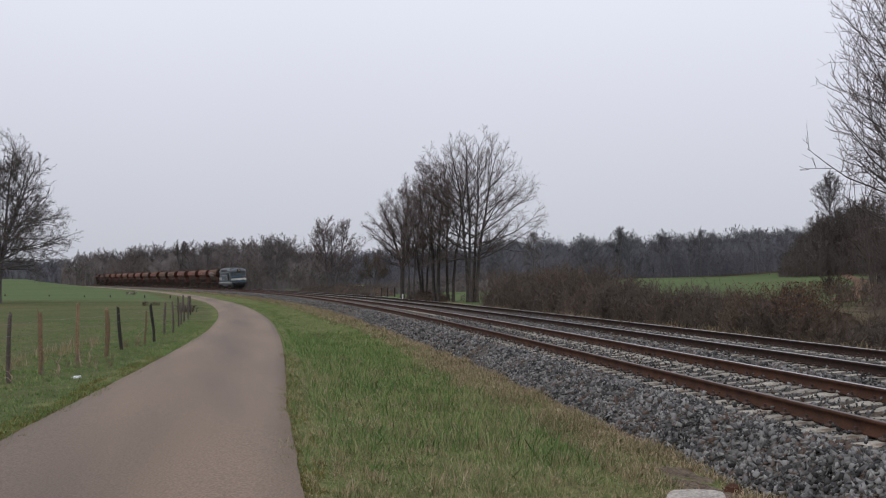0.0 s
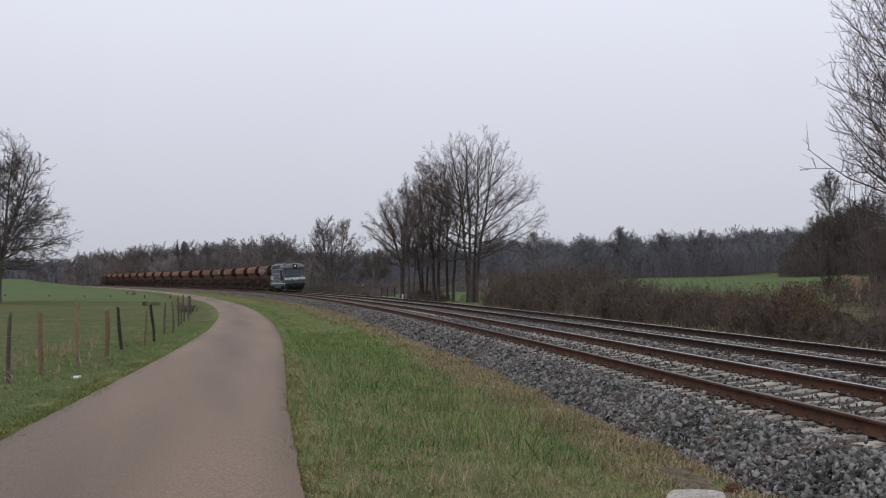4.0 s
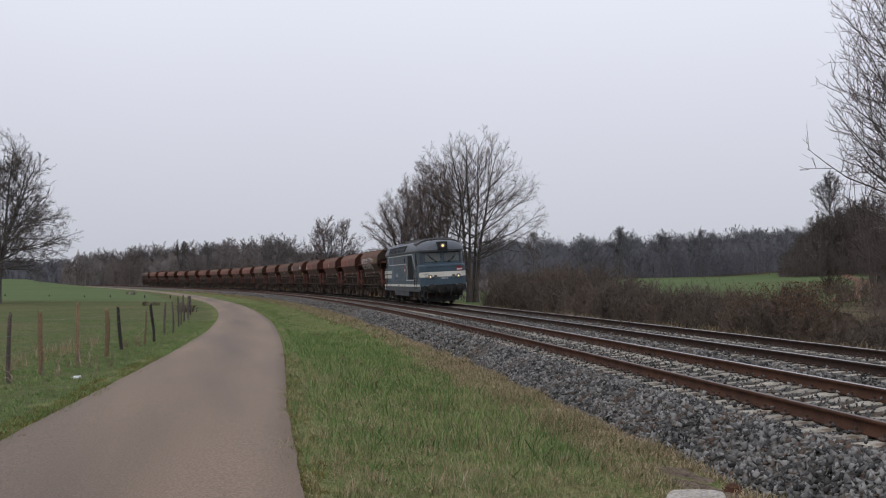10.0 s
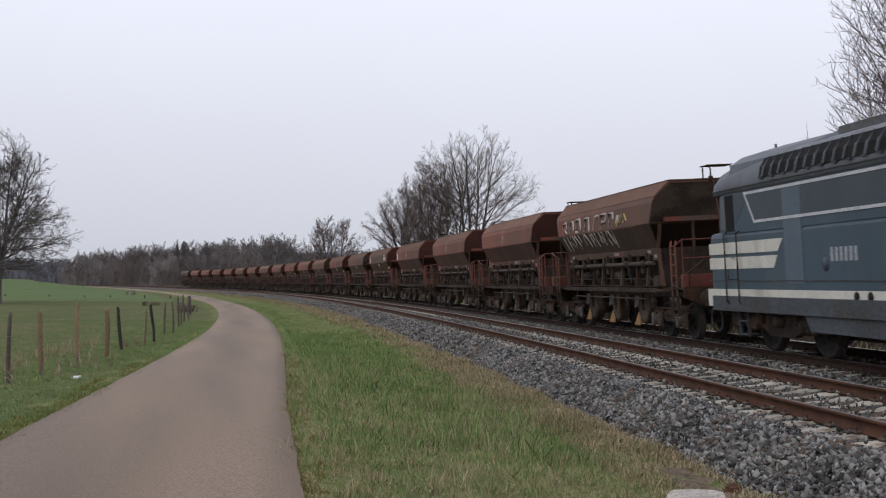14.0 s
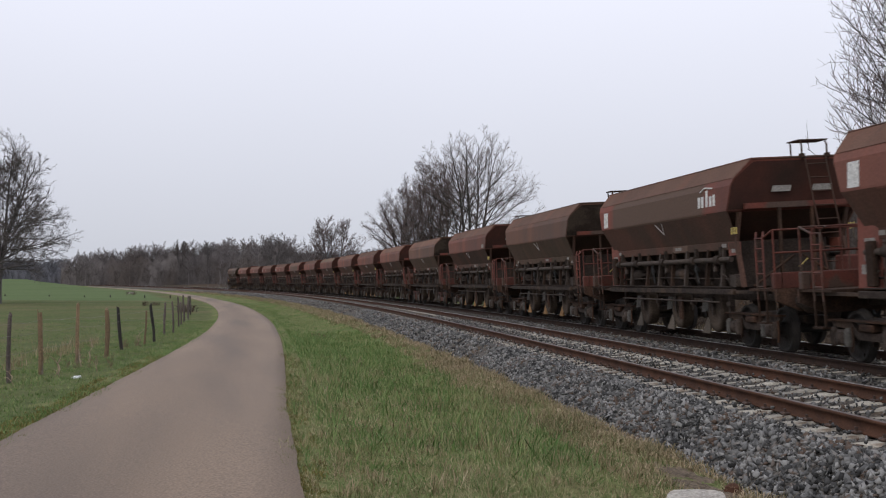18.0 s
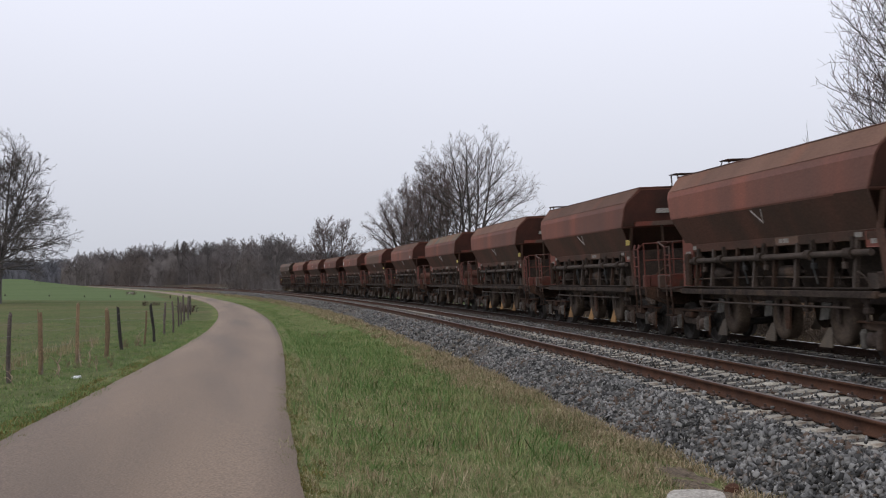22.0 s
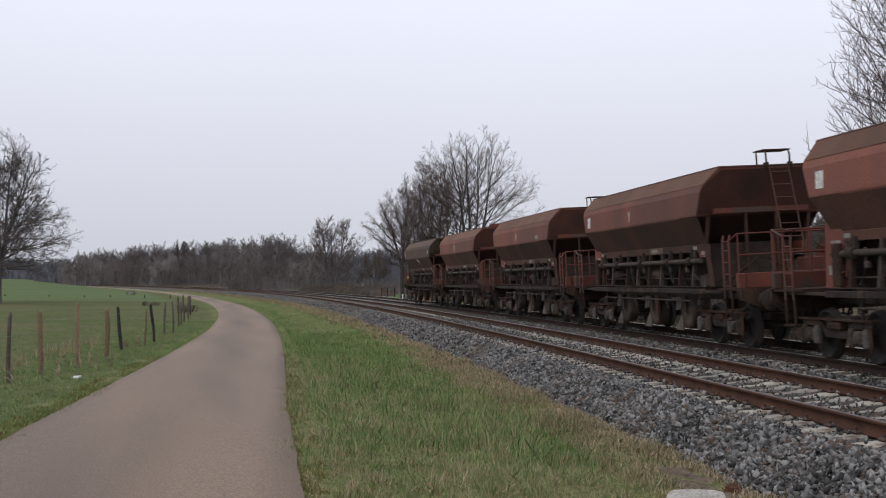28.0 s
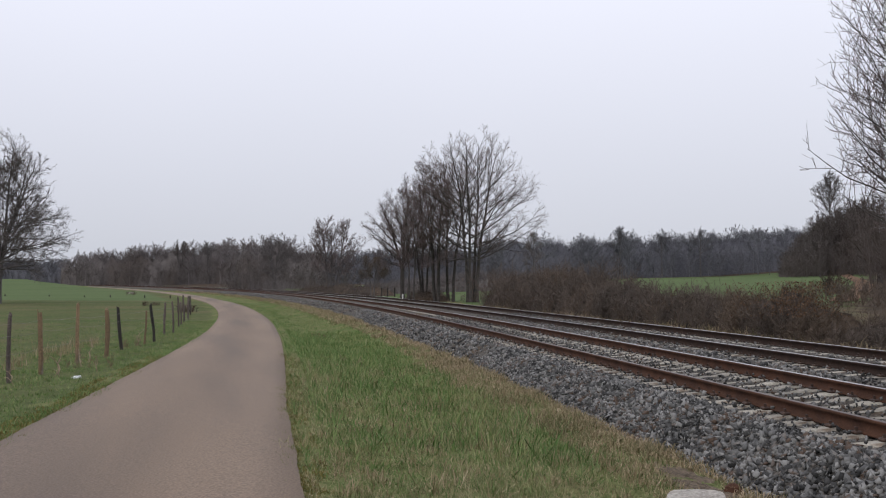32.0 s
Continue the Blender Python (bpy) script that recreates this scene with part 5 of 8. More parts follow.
def locomotive():
    root = tagged(new("diesel_locomotive"), "blue and cream diesel locomotive with lit headlamps", "locomotive")
    # shell
    ms = Mesher()
    lower = [[(x, y, z) for x, y in full_outline(NOSE, 0, ins)] for z, ins in ((1.14, 0.02), (1.18, 0.0), (2.38, 0.0), (2.46, 0.025), (2.49, 0.08))]
    ms.loft(lower)
    body = part("body", ms, M_BLUE, root)
    ms = Mesher()
    ms.loft([[(x, y, z) for x, y in full_outline(CAB, dx, 0)] for z, dx in ((2.45, 0.0), (3.30, -0.09))])
    part("upper_body", ms, M_BLUE, root)
    ms = Mesher()
    for s in (-1, 1):
        ms.box(-7.7, 7.7, s * 1.452 - 0.03, s * 1.452 + 0.002, 0.84, 1.16, 0.01)
    ms.box(-7.6, 7.6, -1.4, 1.4, 0.9, 1.15)
    part("solebar", ms, M_SKIRT, root)
    ms = Mesher()
    for s in (-1, 1):
        ms.prism([(-3.4, 0.88), (-3.15, 0.56), (2.95, 0.52), (3.05, 0.88)], "y", s * 1.43, s * 0.6)
    part("fuel_tank", ms, M_SKIRT, root, "grey fuel tank skirt")
    # roof
    ms = Mesher()
    stations = [(8.0, 0.45, 0.16), (7.94, 0.95, 0.26), (7.8, 1.24, 0.42), (7.55, 1.39, 0.58), (7.2, 1.455, 0.69), (6.6, 1.475, 0.76), (5.0, 1.48, 0.80), (0, 1.48, 0.81)]
    stations = stations + [(-x, w, h) for x, w, h in stations[-2::-1]]

    def roof_ring(x, w, h):
        half = [(w - 0.03, 3.275), (w, 3.29), (w, 3.40), (w * 0.985, 3.29 + 0.36 * h), (w * 0.90, 3.29 + 0.62 * h), (w * 0.72, 3.29 + 0.83 * h), (w * 0.45, 3.29 + 0.95 * h), (0, 3.29 + h)]
        return [(x, -y, z) for y, z in half] + [(x, y, z) for y, z in half[-2::-1]]
    ms.loft([roof_ring(*st) for st in stations], True, True)
    part("roof", ms, M_ROOF, root, "faded grey-blue roof")
    ms = Mesher()
    rim_pts = [(x + 0.016, -w - 0.004, 3.365) for x, w, h in stations[5::-1]] + [(x + 0.016, w + 0.004, 3.365) for x, w, h in stations[:6]]
    for e in (-1, 1):
        ms.tube([(e * x, y, z) for x, y, z in rim_pts], 0.016, 5)
    for s in (-1, 1):
        ms.tube([(-6.6, s * 1.482, 3.365), (6.6, s * 1.482, 3.365)], 0.018, 5)
    part("gutter", ms, M_SOOT, root)
    # roof equipment
    ms = Mesher()
    for x0, x1, w0, z1 in ((-3.55, 2.95, 0.62, 4.24),):
        ms.loft([[(x0, -w0, 3.95), (x0, w0, 3.95), (x0 + 0.05, w0 * 0.8, z1), (x0 + 0.05, -w0 * 0.8, z1)], [(x1, -w0, 3.95), (x1, w0, 3.95), (x1 - 0.05, w0 * 0.8, z1), (x1 - 0.05, -w0 * 0.8, z1)]])
    part("radiator_cover", ms, M_SOOT, root, "sooty raised radiator cover")
    for e in (-1, 1):
        ms = Mesher()
        def hood(x, w, top):
            half = [(w, 3.66), (w * 0.97, 3.86), (w * 0.78, 4.02), (w * 0.45, top - 0.02), (0, top)]
            return [(e * x, -y, z) for y, z in half] + [(e * x, y, z) for y, z in half[-2::-1]]
        ms.loft([hood(6.75, 1.34, 4.10), hood(6.62, 1.39, 4.16), hood(5.6, 1.36, 4.17), hood(3.5, 1.2, 4.17), hood(3.3, 1.1, 4.08)], True, False)
        part("roof_hood", ms, M_ROOF if e < 0 else M_SOOT, root, "sooty arched roof hood")
    for s in (-1, 1):
        frame_ms, slat_ms = Mesher(), Mesher()
        prof = [(1.487, 3.46), (1.452, 3.66), (1.335, 3.84)]
        x0, x1 = -4.9, 2.6
        v = [(x, s * (y + 0.006), z + 0.004) for x in (x0, x1) for y, z in prof] + [(x, s * (y - 0.05), z) for x in (x0, x1) for y, z in prof]
        frame_ms.add(v, [(0, 1, 4, 3), (1, 2, 5, 4), (6, 9, 10, 7), (7, 10, 11, 8), (0, 3, 9, 6), (2, 8, 11, 5), (0, 6, 7, 1), (1, 7, 8, 2), (3, 4, 10, 9), (4, 5, 11, 10)])
        lou = part("roof_louvre", frame_ms, M_BLACK, root, "dark roof louvre panel")
        for i in range(20):
            sl = Mesher()
            x = -4.72 + i * 0.36
            sl.tube([(x, s * 1.5, 3.47), (x + 0.04, s * 1.468, 3.66), (x + 0.08, s * 1.345, 3.845)], 0.022, 5)
            part("slat", sl, M_ROOF, lou)
        for i in range(15):
            sl = Mesher().box(-4.85 + i * 0.5, -4.72 + i * 0.5, s * 1.48, s * 1.52, 3.43, 3.47, 0.005)
            part("hinge", sl, M_SKIRT, lou)
    # painted bands and outlines
    for s in (-1, 1):
        part("waist_band", side_plate([(-7.98, 0.93), (7.72, 0.93), (7.72, 1.3), (-7.98, 1.3)], s, 1.4565), M_CREAM, root, "cream band along the solebar")
        part("side_bar", side_plate([(-8.0 + 0.2, 2.03), (-4.3, 2.03), (-4.05, 2.27), (-7.8, 2.27)], s, 1.452), M_CREAM, root, "cream flash")
        part("side_bar", side_plate([(-7.8, 1.72), (-4.5, 1.72), (-4.32, 1.96), (-7.8, 1.96)], s, 1.452), M_CREAM, root, "cream flash")
        part("dark_panel", side_plate([(-5.72, 3.20), (-5.28, 2.66), (2.45, 2.66), (2.95, 2.13), (2.42, 1.58), (5.66, 1.58), (6.22, 2.16), (5.15, 3.20)], s, 1.4515, 0.004), M_NAVY, root, "dark blue panel")
        part("outline", stroke([(-5.74, 3.22), (-5.3, 2.64), (2.45, 2.64), (2.95, 2.13), (2.42, 1.56), (5.68, 1.56), (6.24, 2.16), (5.16, 3.22)], 0.054, s, 1.4555), M_LINE, root, "white painted outline")
        gr = part("side_grille", side_plate([(3.3, 3.14), (3.25, 1.62), (5.25, 1.62), (5.42, 2.1), (5.02, 3.14)], s, 1.4575, 0.006), M_BLACK, root, "black radiator grille")
        for i in range(19):
            z = 1.66 + i * 0.078
            xr = 5.25 + (z - 1.62) * 0.33 if z < 2.1 else 5.42 - (z - 2.1) * 0.38
            part("slat", Mesher().prism([(3.32, z), (xr - 0.05, z), (xr - 0.05, z + 0.012), (3.32, z + 0.03)], "y", s * 1.4625, s * 1.467), M_BLACK, gr)
        part("vent", side_plate([(1.75, 2.72), (2.15, 2.72), (2.15, 3.02), (1.75, 3.02)], s, 1.457, 0.006), M_BLACK, root, "small dark vent")
        plate = part("logo_plate", side_plate([(1.62, 2.05), (2.18, 2.05), (2.18, 2.52), (1.62, 2.52)], s, 1.452, 0.006), M_LOGO, root, "red company plate with pale marks")
        for i in range(4):
            part("mark", side_plate([(1.67 + 0.12 * i, 2.17), (1.75 + 0.12 * i, 2.17), (1.78 + 0.12 * i, 2.33), (1.70 + 0.12 * i, 2.33)], s, 1.4595, 0.003), M_WHITE, plate)
        for i in range(6):
            x = -2.2 + 0.165 * i
            part("number_bar", side_plate([(x, 1.8), (x + 0.1, 1.8), (x + 0.1, 2.04), (x, 2.04)], s, 1.452, 0.004), M_NUMBER, root)
        for x, w in ((-4.0, 0.75), (3.0, 0.02), (-0.3, 0.02)):
            part("door_seam", side_plate([(x, 1.42), (x + w, 1.42), (x + w, 3.24), (x, 3.24)], s, 1.4536 if w > 0.1 else 1.4505, 0.004), M_PALEBLUE if w > 0.1 else M_NAVY, root)
        part("lower_seam", side_plate([(-7.8, 1.46), (7.5, 1.46), (7.5, 1.485), (-7.8, 1.485)], s, 1.452, 0.01), M_SKIRT, root)
        for x, z in ((-2.4, 1.75), (0.6, 1.95), (2.15, 1.75)):
            part("access_flap", Mesher().turned([(s * 1.448, 0.13), (s * 1.462, 0.12), (s * 1.464, 0.0)], (x, 0, z), "y", 10), M_NAVY, root)
        for x in (-1.35, -0.9):
            part("filler_cap", Mesher().turned([(s * 1.45, 0.1), (s * 1.475, 0.09), (s * 1.477, 0.0)], (x, 0, 1.2), "y", 10), M_BLACK, root)
        # cab doors, windows, handrails
        for e in (-1, 1):
            part("cab_window", side_plate([(e * 6.35, 2.52), (e * 6.78, 2.50), (e * 6.80, 3.24), (e * 6.35, 3.24)], s, 1.4535, 0.006), M_BLACK, root, "dark open cab-door window")
            part("dark_gusset", side_plate([(e * 5.5, 3.22), (e * 6.3, 3.22), (e * 6.3, 2.6)] if e > 0 else [(e * 6.3, 3.22), (e * 5.5, 3.22), (e * 6.3, 2.6)], s, 1.4515, 0.003), M_NAVY, root, "dark blue corner by the cab door")
            door = part("cab_door", stroke([(e * 6.3, 1.5), (e * 6.82, 1.5), (e * 6.82, 2.5), (e * 6.3, 2.5)], 0.022, s, 1.4525, 0.004), M_GREASE, root, "cab door with a dark rubber edge")
            part("handle", Mesher().tube([(e * 6.38, s * 1.47, 1.95), (e * 6.5, s * 1.49, 1.95)], 0.016, 6), M_CHROME, door)
            for x in (6.1, 6.75):
                h = Mesher().tube([(e * x, s * 1.46, 2.48), (e * x, s * 1.53, 2.44), (e * x, s * 1.53, 1.05), (e * x, s * 1.46, 0.98)], 0.018, 6)
                part("handrail", h, M_UNDER, root)
            st = Mesher()
            for z in (0.35, 0.62):
                st.box(min(e * 6.2, e * 6.65), max(e * 6.2, e * 6.65), s * 1.22 - 0.12, s * 1.22 + 0.16, z, z + 0.03)
            st.box(min(e * 6.18, e * 6.22), max(e * 6.18, e * 6.22), s * 1.3 - 0.03, s * 1.3 + 0.03, 0.33, 0.9)
            st.box(min(e * 6.63, e * 6.67), max(e * 6.63, e * 6.67), s * 1.3 - 0.03, s * 1.3 + 0.03, 0.33, 0.9)
            part("cab_step", st, M_SKIRT, root)
            # A black plate laid on the band gives the step recess its shade.
            part("step_hole", side_plate([(e * 6.28, 0.98), (e * 6.5, 0.98), (e * 6.5, 1.15), (e * 6.28, 1.15)] if e > 0 else [(e * 6.5, 0.98), (e * 6.28, 0.98), (e * 6.28, 1.15), (e * 6.5, 1.15)], s, 1.466, 0.004), M_BLACK, root)
    # cab fronts
    for e in (-1, 1):
        band_ms = nose_panel(NOSE, (-1.4, 1.4, 1.72, -1.4, 1.4, 1.87), 0.009, e, cols=40)
        upper_ms = nose_panel(NOSE, (-1.4, 1.4, 1.87, -1.4, 1.4, 2.03), 0.009, e, cols=40)
        band_ms.add(upper_ms.v, upper_ms.f)
        part("front_band", band_ms, M_CREAM, root, "cream band across the nose")
        for s in (-1, 1) if e > 0 else ():
            part("band_tip", Mesher().loft([[(7.825, s * 1.412, 1.72), (7.62, s * 1.455, 1.72), (7.46, s * 1.459, 1.875), (7.62, s * 1.455, 2.03), (7.825, s * 1.412, 2.03)], [(7.825, s * 1.398, 1.72), (7.62, s * 1.44, 1.72), (7.46, s * 1.445, 1.875), (7.62, s * 1.44, 2.03), (7.825, s * 1.398, 2.03)]]), M_CREAM, root, "pointed end of the cream band")
        for s in (-1, 1):
            ys = (0.10, 1.10, 2.66, 0.10, 1.06, 3.21)
            w = part("windscreen", nose_panel(CAB, (s * ys[0], s * ys[1], ys[2], s * ys[3], s * ys[4], ys[5]), 0.012, e, 0.106, 2.45), M_GLASS, root, "dusty grey windscreen pane")
            seal = Mesher()
            for ya, yb, za, zb in ((0.09, 1.115, 2.64, 2.66), (0.09, 1.075, 3.21, 3.23)):
                p = nose_panel(CAB, (s * ya, s * yb, za, s * ya, s * yb, zb), 0.02, e, 0.106, 2.45)
                seal.add(p.v, p.f)
            for y0, y1 in ((0.085, 0.105), (1.095, 1.118)):
                p = nose_panel(CAB, (s * y0, s * y1, 2.62, s * y0, s * (y1 - 0.03), 3.245), 0.02, e, 0.106, 2.45, cols=2)
                seal.add(p.v, p.f)
            part("window_seal", seal, M_RUBBER, w)
            wx = x_on(CAB, 0.45)
            wip = Mesher().tube([(e * (wx + 0.05), s * 0.42, 2.68), (e * (wx + 0.02), s * 0.78, 3.0)], 0.012, 5).tube([(e * (wx + 0.03), s * 0.6, 2.75), (e * (wx - 0.02), s * 0.9, 3.12)], 0.014, 5).box(min(e * wx, e * (wx + 0.07)), max(e * wx, e * (wx + 0.07)), s * 0.42 - 0.05, s * 0.42 + 0.05, 2.62, 2.72, 0.01)
            part("wiper", wip, M_RUBBER, w)
            part("quarter_panel", nose_panel(CAB, (s * 1.17, s * 1.447, 2.54, s * 1.15, s * 1.447, 3.24), 0.008, e, 0.106, 2.45, cols=14), M_QUARTER, root, "grey-blue corner panel")
            for y, r, lit in ((0.88, 0.105, True), (0.56, 0.08, False)):
                x = x_on(NOSE, y)
                rim = part("headlamp", Mesher().turned([(e * (x - 0.03), r + 0.03), (e * (x + 0.06), r + 0.028), (e * (x + 0.075), r), (e * (x + 0.05), r - 0.005)], (0, s * y, 1.745), "x", 18), M_CHROME, root, "round headlamp in a bright rim")
                on = lit and e > 0
                part("lens", Mesher().turned([(e * (x + 0.045), r - 0.004), (e * (x + 0.068), r * 0.6), (e * (x + 0.073), 0.001)], (0, s * y, 1.745), "x", 18), M_LENS if not on else M_CHROME, rim)
                if on:
                    part("bulb", Mesher().turned([(e * (x + 0.07), r * 0.5), (e * (x + 0.083), r * 0.34), (e * (x + 0.087), 0.001)], (0, s * y, 1.735), "x", 12), M_LAMP2, rim, "glowing bulb")
            buf = part("buffer", Mesher().turned([(e * 8.1, 0.13), (e * 8.42, 0.13), (e * 8.42, 0.105), (e * 8.62, 0.105), (e * 8.64, 0.24), (e * 8.69, 0.23), (e * 8.71, 0.0)], (0, s * 0.89, 1.06), "x", 20), M_GREASE, root, "black round buffer")
            hs = Mesher().tube([(e * 8.2, s * 0.55, 1.0), (e * 8.42, s * 0.55, 0.98), (e * 8.46, s * 0.53, 0.6), (e * 8.4, s * 0.5, 0.36), (e * 8.34, s * 0.42, 0.34), (e * 8.3, s * 0.36, 0.55), (e * 8.2, s * 0.34, 0.8)], 0.017, 6)
            part("brake_hose", hs, M_RUBBER, root)
            hr = Mesher().tube([(e * 8.12, s * 1.14, 1.24), (e * 8.3, s * 1.14, 1.24), (e * 8.3, s * 0.66, 1.24), (e * 8.16, s * 0.66, 1.24)], 0.016, 6)
            part("front_step_rail", hr, M_CHROME, root)
            lp = Mesher().tube([(e * 7.98, s * 1.32, 1.02), (e * 8.1, s * 1.36, 0.7), (e * 8.12, s * 1.3, 0.36), (e * 8.12, s * 1.16, 0.3), (e * 8.1, s * 1.1, 0.5), (e * 8.02, s * 1.15, 0.95)], 0.014, 6)
            part("jumper_cable", lp, M_RUBBER, root)
            loop = [(e * 8.16, s * 1.22 + 0.12 * math.cos(a * math.tau / 14 + 1.57), 0.6 + (0.34 if math.sin(a * math.tau / 14 + 1.57) > 0 else 0.26) * math.sin(a * math.tau / 14 + 1.57)) for a in range(15)]
            part("hanging_cable", Mesher().tube(loop, 0.021, 6), M_SKIRT, root, "looped grey cable")
            part("air_cock", Mesher().box(min(e * 8.12, e * 8.24), max(e * 8.12, e * 8.24), s * 0.42 - 0.05, s * 0.42 + 0.05, 0.98, 1.12, 0.02).tube([(e * 8.2, s * 0.42, 1.05), (e * 8.34, s * 0.42, 1.02), (e * 8.4, s * 0.36, 0.75), (e * 8.34, s * 0.24, 0.5), (e * 8.28, s * 0.2, 0.62)], 0.024, 6), M_UNDER, root)
        beam = Mesher()
        beam.prism([(-1.30, 1.2), (-1.30, 0.86), (-0.62, 0.70), (0.62, 0.70), (1.30, 0.86), (1.30, 1.2)], "x", e * 7.75, e * 8.14).prism([(-0.7, 1.24), (-0.7, 0.78), (0.7, 0.78), (0.7, 1.24)], "x", e * 8.0, e * 8.26)
        part("buffer_beam", beam, M_GREASE, root, "grimy buffer beam")
        plow = Mesher().prism([(-1.0, 0.5), (-0.95, 0.24), (-0.2, 0.2), (0.2, 0.2), (0.95, 0.24), (1.0, 0.5)], "x", e * 7.55, e * 7.65).box(min(e * 7.5, e * 8.0), max(e * 7.5, e * 8.0), -0.5, -0.44, 0.4, 0.85).box(min(e * 7.5, e * 8.0), max(e * 7.5, e * 8.0), 0.44, 0.5, 0.4, 0.85)
        part("rail_guard", plow, M_GREASE, root)
        hook = Mesher().box(min(e * 8.1, e * 8.4), max(e * 8.1, e * 8.4), -0.05, 0.05, 0.95, 1.09, 0.02).tube([(e * 8.4, 0, 1.04), (e * 8.5, 0, 1.06), (e * 8.52, 0, 1.14), (e * 8.45, 0, 1.18)], 0.035, 6).tube([(e * 8.33, -0.06, 1.0), (e * 8.36, -0.07, 0.6), (e * 8.36, 0.07, 0.55), (e * 8.33, 0.06, 1.0)], 0.025, 6)
        part("drawhook", hook, M_GREASE, root)
        lbox = Mesher().box(min(e * 7.5, e * 8.06), max(e * 7.5, e * 8.13), -0.30, 0.30, 3.40, 3.88, 0.02).box(min(e * 7.7, e * 8.16), max(e * 7.7, e * 8.16), -0.33, 0.33, 3.36, 3.42, 0.01)
        lb = part("top_lamp_box", lbox, M_GREASE, root, "sooty roof lamp box")
        part("lens", Mesher().turned([(e * 8.12, 0.17), (e * 8.138, 0.165), (e * 8.142, 0.0)], (0, 0, 3.62), "x", 16), M_LENS, lb)
        if e > 0:
            part("bulb", Mesher().turned([(8.135, 0.085), (8.15, 0.06), (8.157, 0.0)], (0, 0, 3.62), "x", 16), M_LAMP, lb, "glowing yellow lamp")
        part("horn", Mesher().tube([(e * 7.35, 0.0, 4.02), (e * 7.35, 0.0, 4.36)], 0.028, 6), M_SOOT, root)
        part("aerial_pot", Mesher().turned([(3.9, 0.07), (4.1, 0.07), (4.13, 0.04), (4.13, 0.0)], (e * 6.9, -0.45, 0), "z", 12), M_SOOT, root)
        if e > 0:
            sq = part("logo_plate", nose_panel(NOSE, (0.78, 1.16, 2.06, 0.78, 1.16, 2.34), 0.008, e, cols=5), M_LOGO, root, "red company plate with pale marks")
            for i in range(4):
                part("mark", nose_panel(NOSE, (0.80 + 0.085 * i, 0.86 + 0.085 * i, 2.1, 0.82 + 0.085 * i, 0.88 + 0.085 * i, 2.2), 0.012, e, cols=2), M_WHITE, sq)
            for i in range(5):
                part("number_bar", nose_panel(NOSE, (-0.2 + 0.085 * i, -0.14 + 0.085 * i, 1.58, -0.2 + 0.085 * i, -0.14 + 0.085 * i, 1.68), 0.008, e, cols=2), M_NUMBER, root)
            for y0, z0, y1, z1 in ((-1.28, 1.98, -1.22, 1.84), (-1.22, 1.84, -1.17, 1.97), (-1.13, 1.96, -1.12, 1.85), (-1.15, 1.9, -1.08, 1.92), (-1.05, 1.97, -1.0, 1.86), (-1.0, 1.86, -0.95, 1.9), (-1.18, 1.78, -1.05, 1.77)):
                part("scrawl", Mesher().tube([(x_on(NOSE, y0) + 0.012, y0, z0), (x_on(NOSE, y1) + 0.012, y1, z1)], 0.012, 5), M_SPRAYDK, root)
            for y0, y1 in ((-1.0, 0.0), (0.35, 1.1)):
                part("nose_rail", Mesher().tube([(x_on(NOSE, y0) + 0.03, y0, 2.36), (x_on(NOSE, (y0 + y1) / 2) + 0.04, (y0 + y1) / 2, 2.37), (x_on(NOSE, y1) + 0.03, y1, 2.36)], 0.014, 6), M_NAVY, root)
    for s in (-1, 1):
        for x, w, z0 in ((3.35, 0.3, 0.45), (-3.75, 0.3, 0.45), (7.15, 0.25, 0.5), (-7.15, 0.25, 0.5)):
            part("equipment_box", Mesher().box(x - w, x + w, s * 0.85 - 0.35, s * 0.85 + 0.4, z0, 0.92, 0.03), M_UNDER, root)
    part("underframe", Mesher().box(-7.6, 7.6, -0.8, 0.8, 0.72, 1.14).box(-7.4, 7.4, -0.5, 0.5, 0.34, 0.74), M_UNDER, root, "dark underframe")
    # bogies
    for bx in (5.05, -5.05):
        bog = part("bogie", Mesher().box(-1.9, 1.9, -0.5, 0.5, 0.55, 0.8, 0.05), M_UNDER, root, at=pose(bx, 0, 0))
        for s in (-1, 1):
            sf = Mesher().prism([(-2.0, 0.72), (-1.9, 0.55), (-0.9, 0.5), (-0.5, 0.36), (0.5, 0.36), (0.9, 0.5), (1.9, 0.55), (2.0, 0.72), (1.6, 0.88), (-1.6, 0.88)], "y", s * 0.98, s * 1.12)
            part("side_frame", sf, M_UNDER, bog)
            for ax in (-1.22, 1.22):
                part("axle_box", Mesher().box(ax - 0.2, ax + 0.2, s * 1.16 - 0.1, s * 1.16 + 0.1, 0.45, 0.8, 0.05).turned([(s * 1.2, 0.14), (s * 1.3, 0.12), (s * 1.31, 0)], (ax, 0, 0.61), "y", 12), M_UNDER, bog)
                for dx in (-0.34, 0.34):
                    part("spring", Mesher().turned([(0.6, 0.09), (0.64, 0.12), (0.7, 0.09), (0.76, 0.12), (0.82, 0.09), (0.86, 0.11)], (ax + dx, s * 1.15, 0), "z", 10), M_UNDER, bog)
            part("brake_cylinder", Mesher().turned([(s * 0.95, 0.12), (s * 1.25, 0.12), (s * 1.27, 0.05)], (0, 0, 0.66), "y", 12), M_PIPE, bog)
            part("sand_box", Mesher().box(1.72, 2.1, s * 1.12 - 0.14, s * 1.12 + 0.2, 0.5, 0.95, 0.03), M_SKIRT, bog)
            part("sand_pipe", Mesher().tube([(1.9, s * 1.1, 0.5), (1.85, s * 0.8, 0.2), (1.8, s * 0.76, 0.1)], 0.02, 6), M_PIPE, bog)
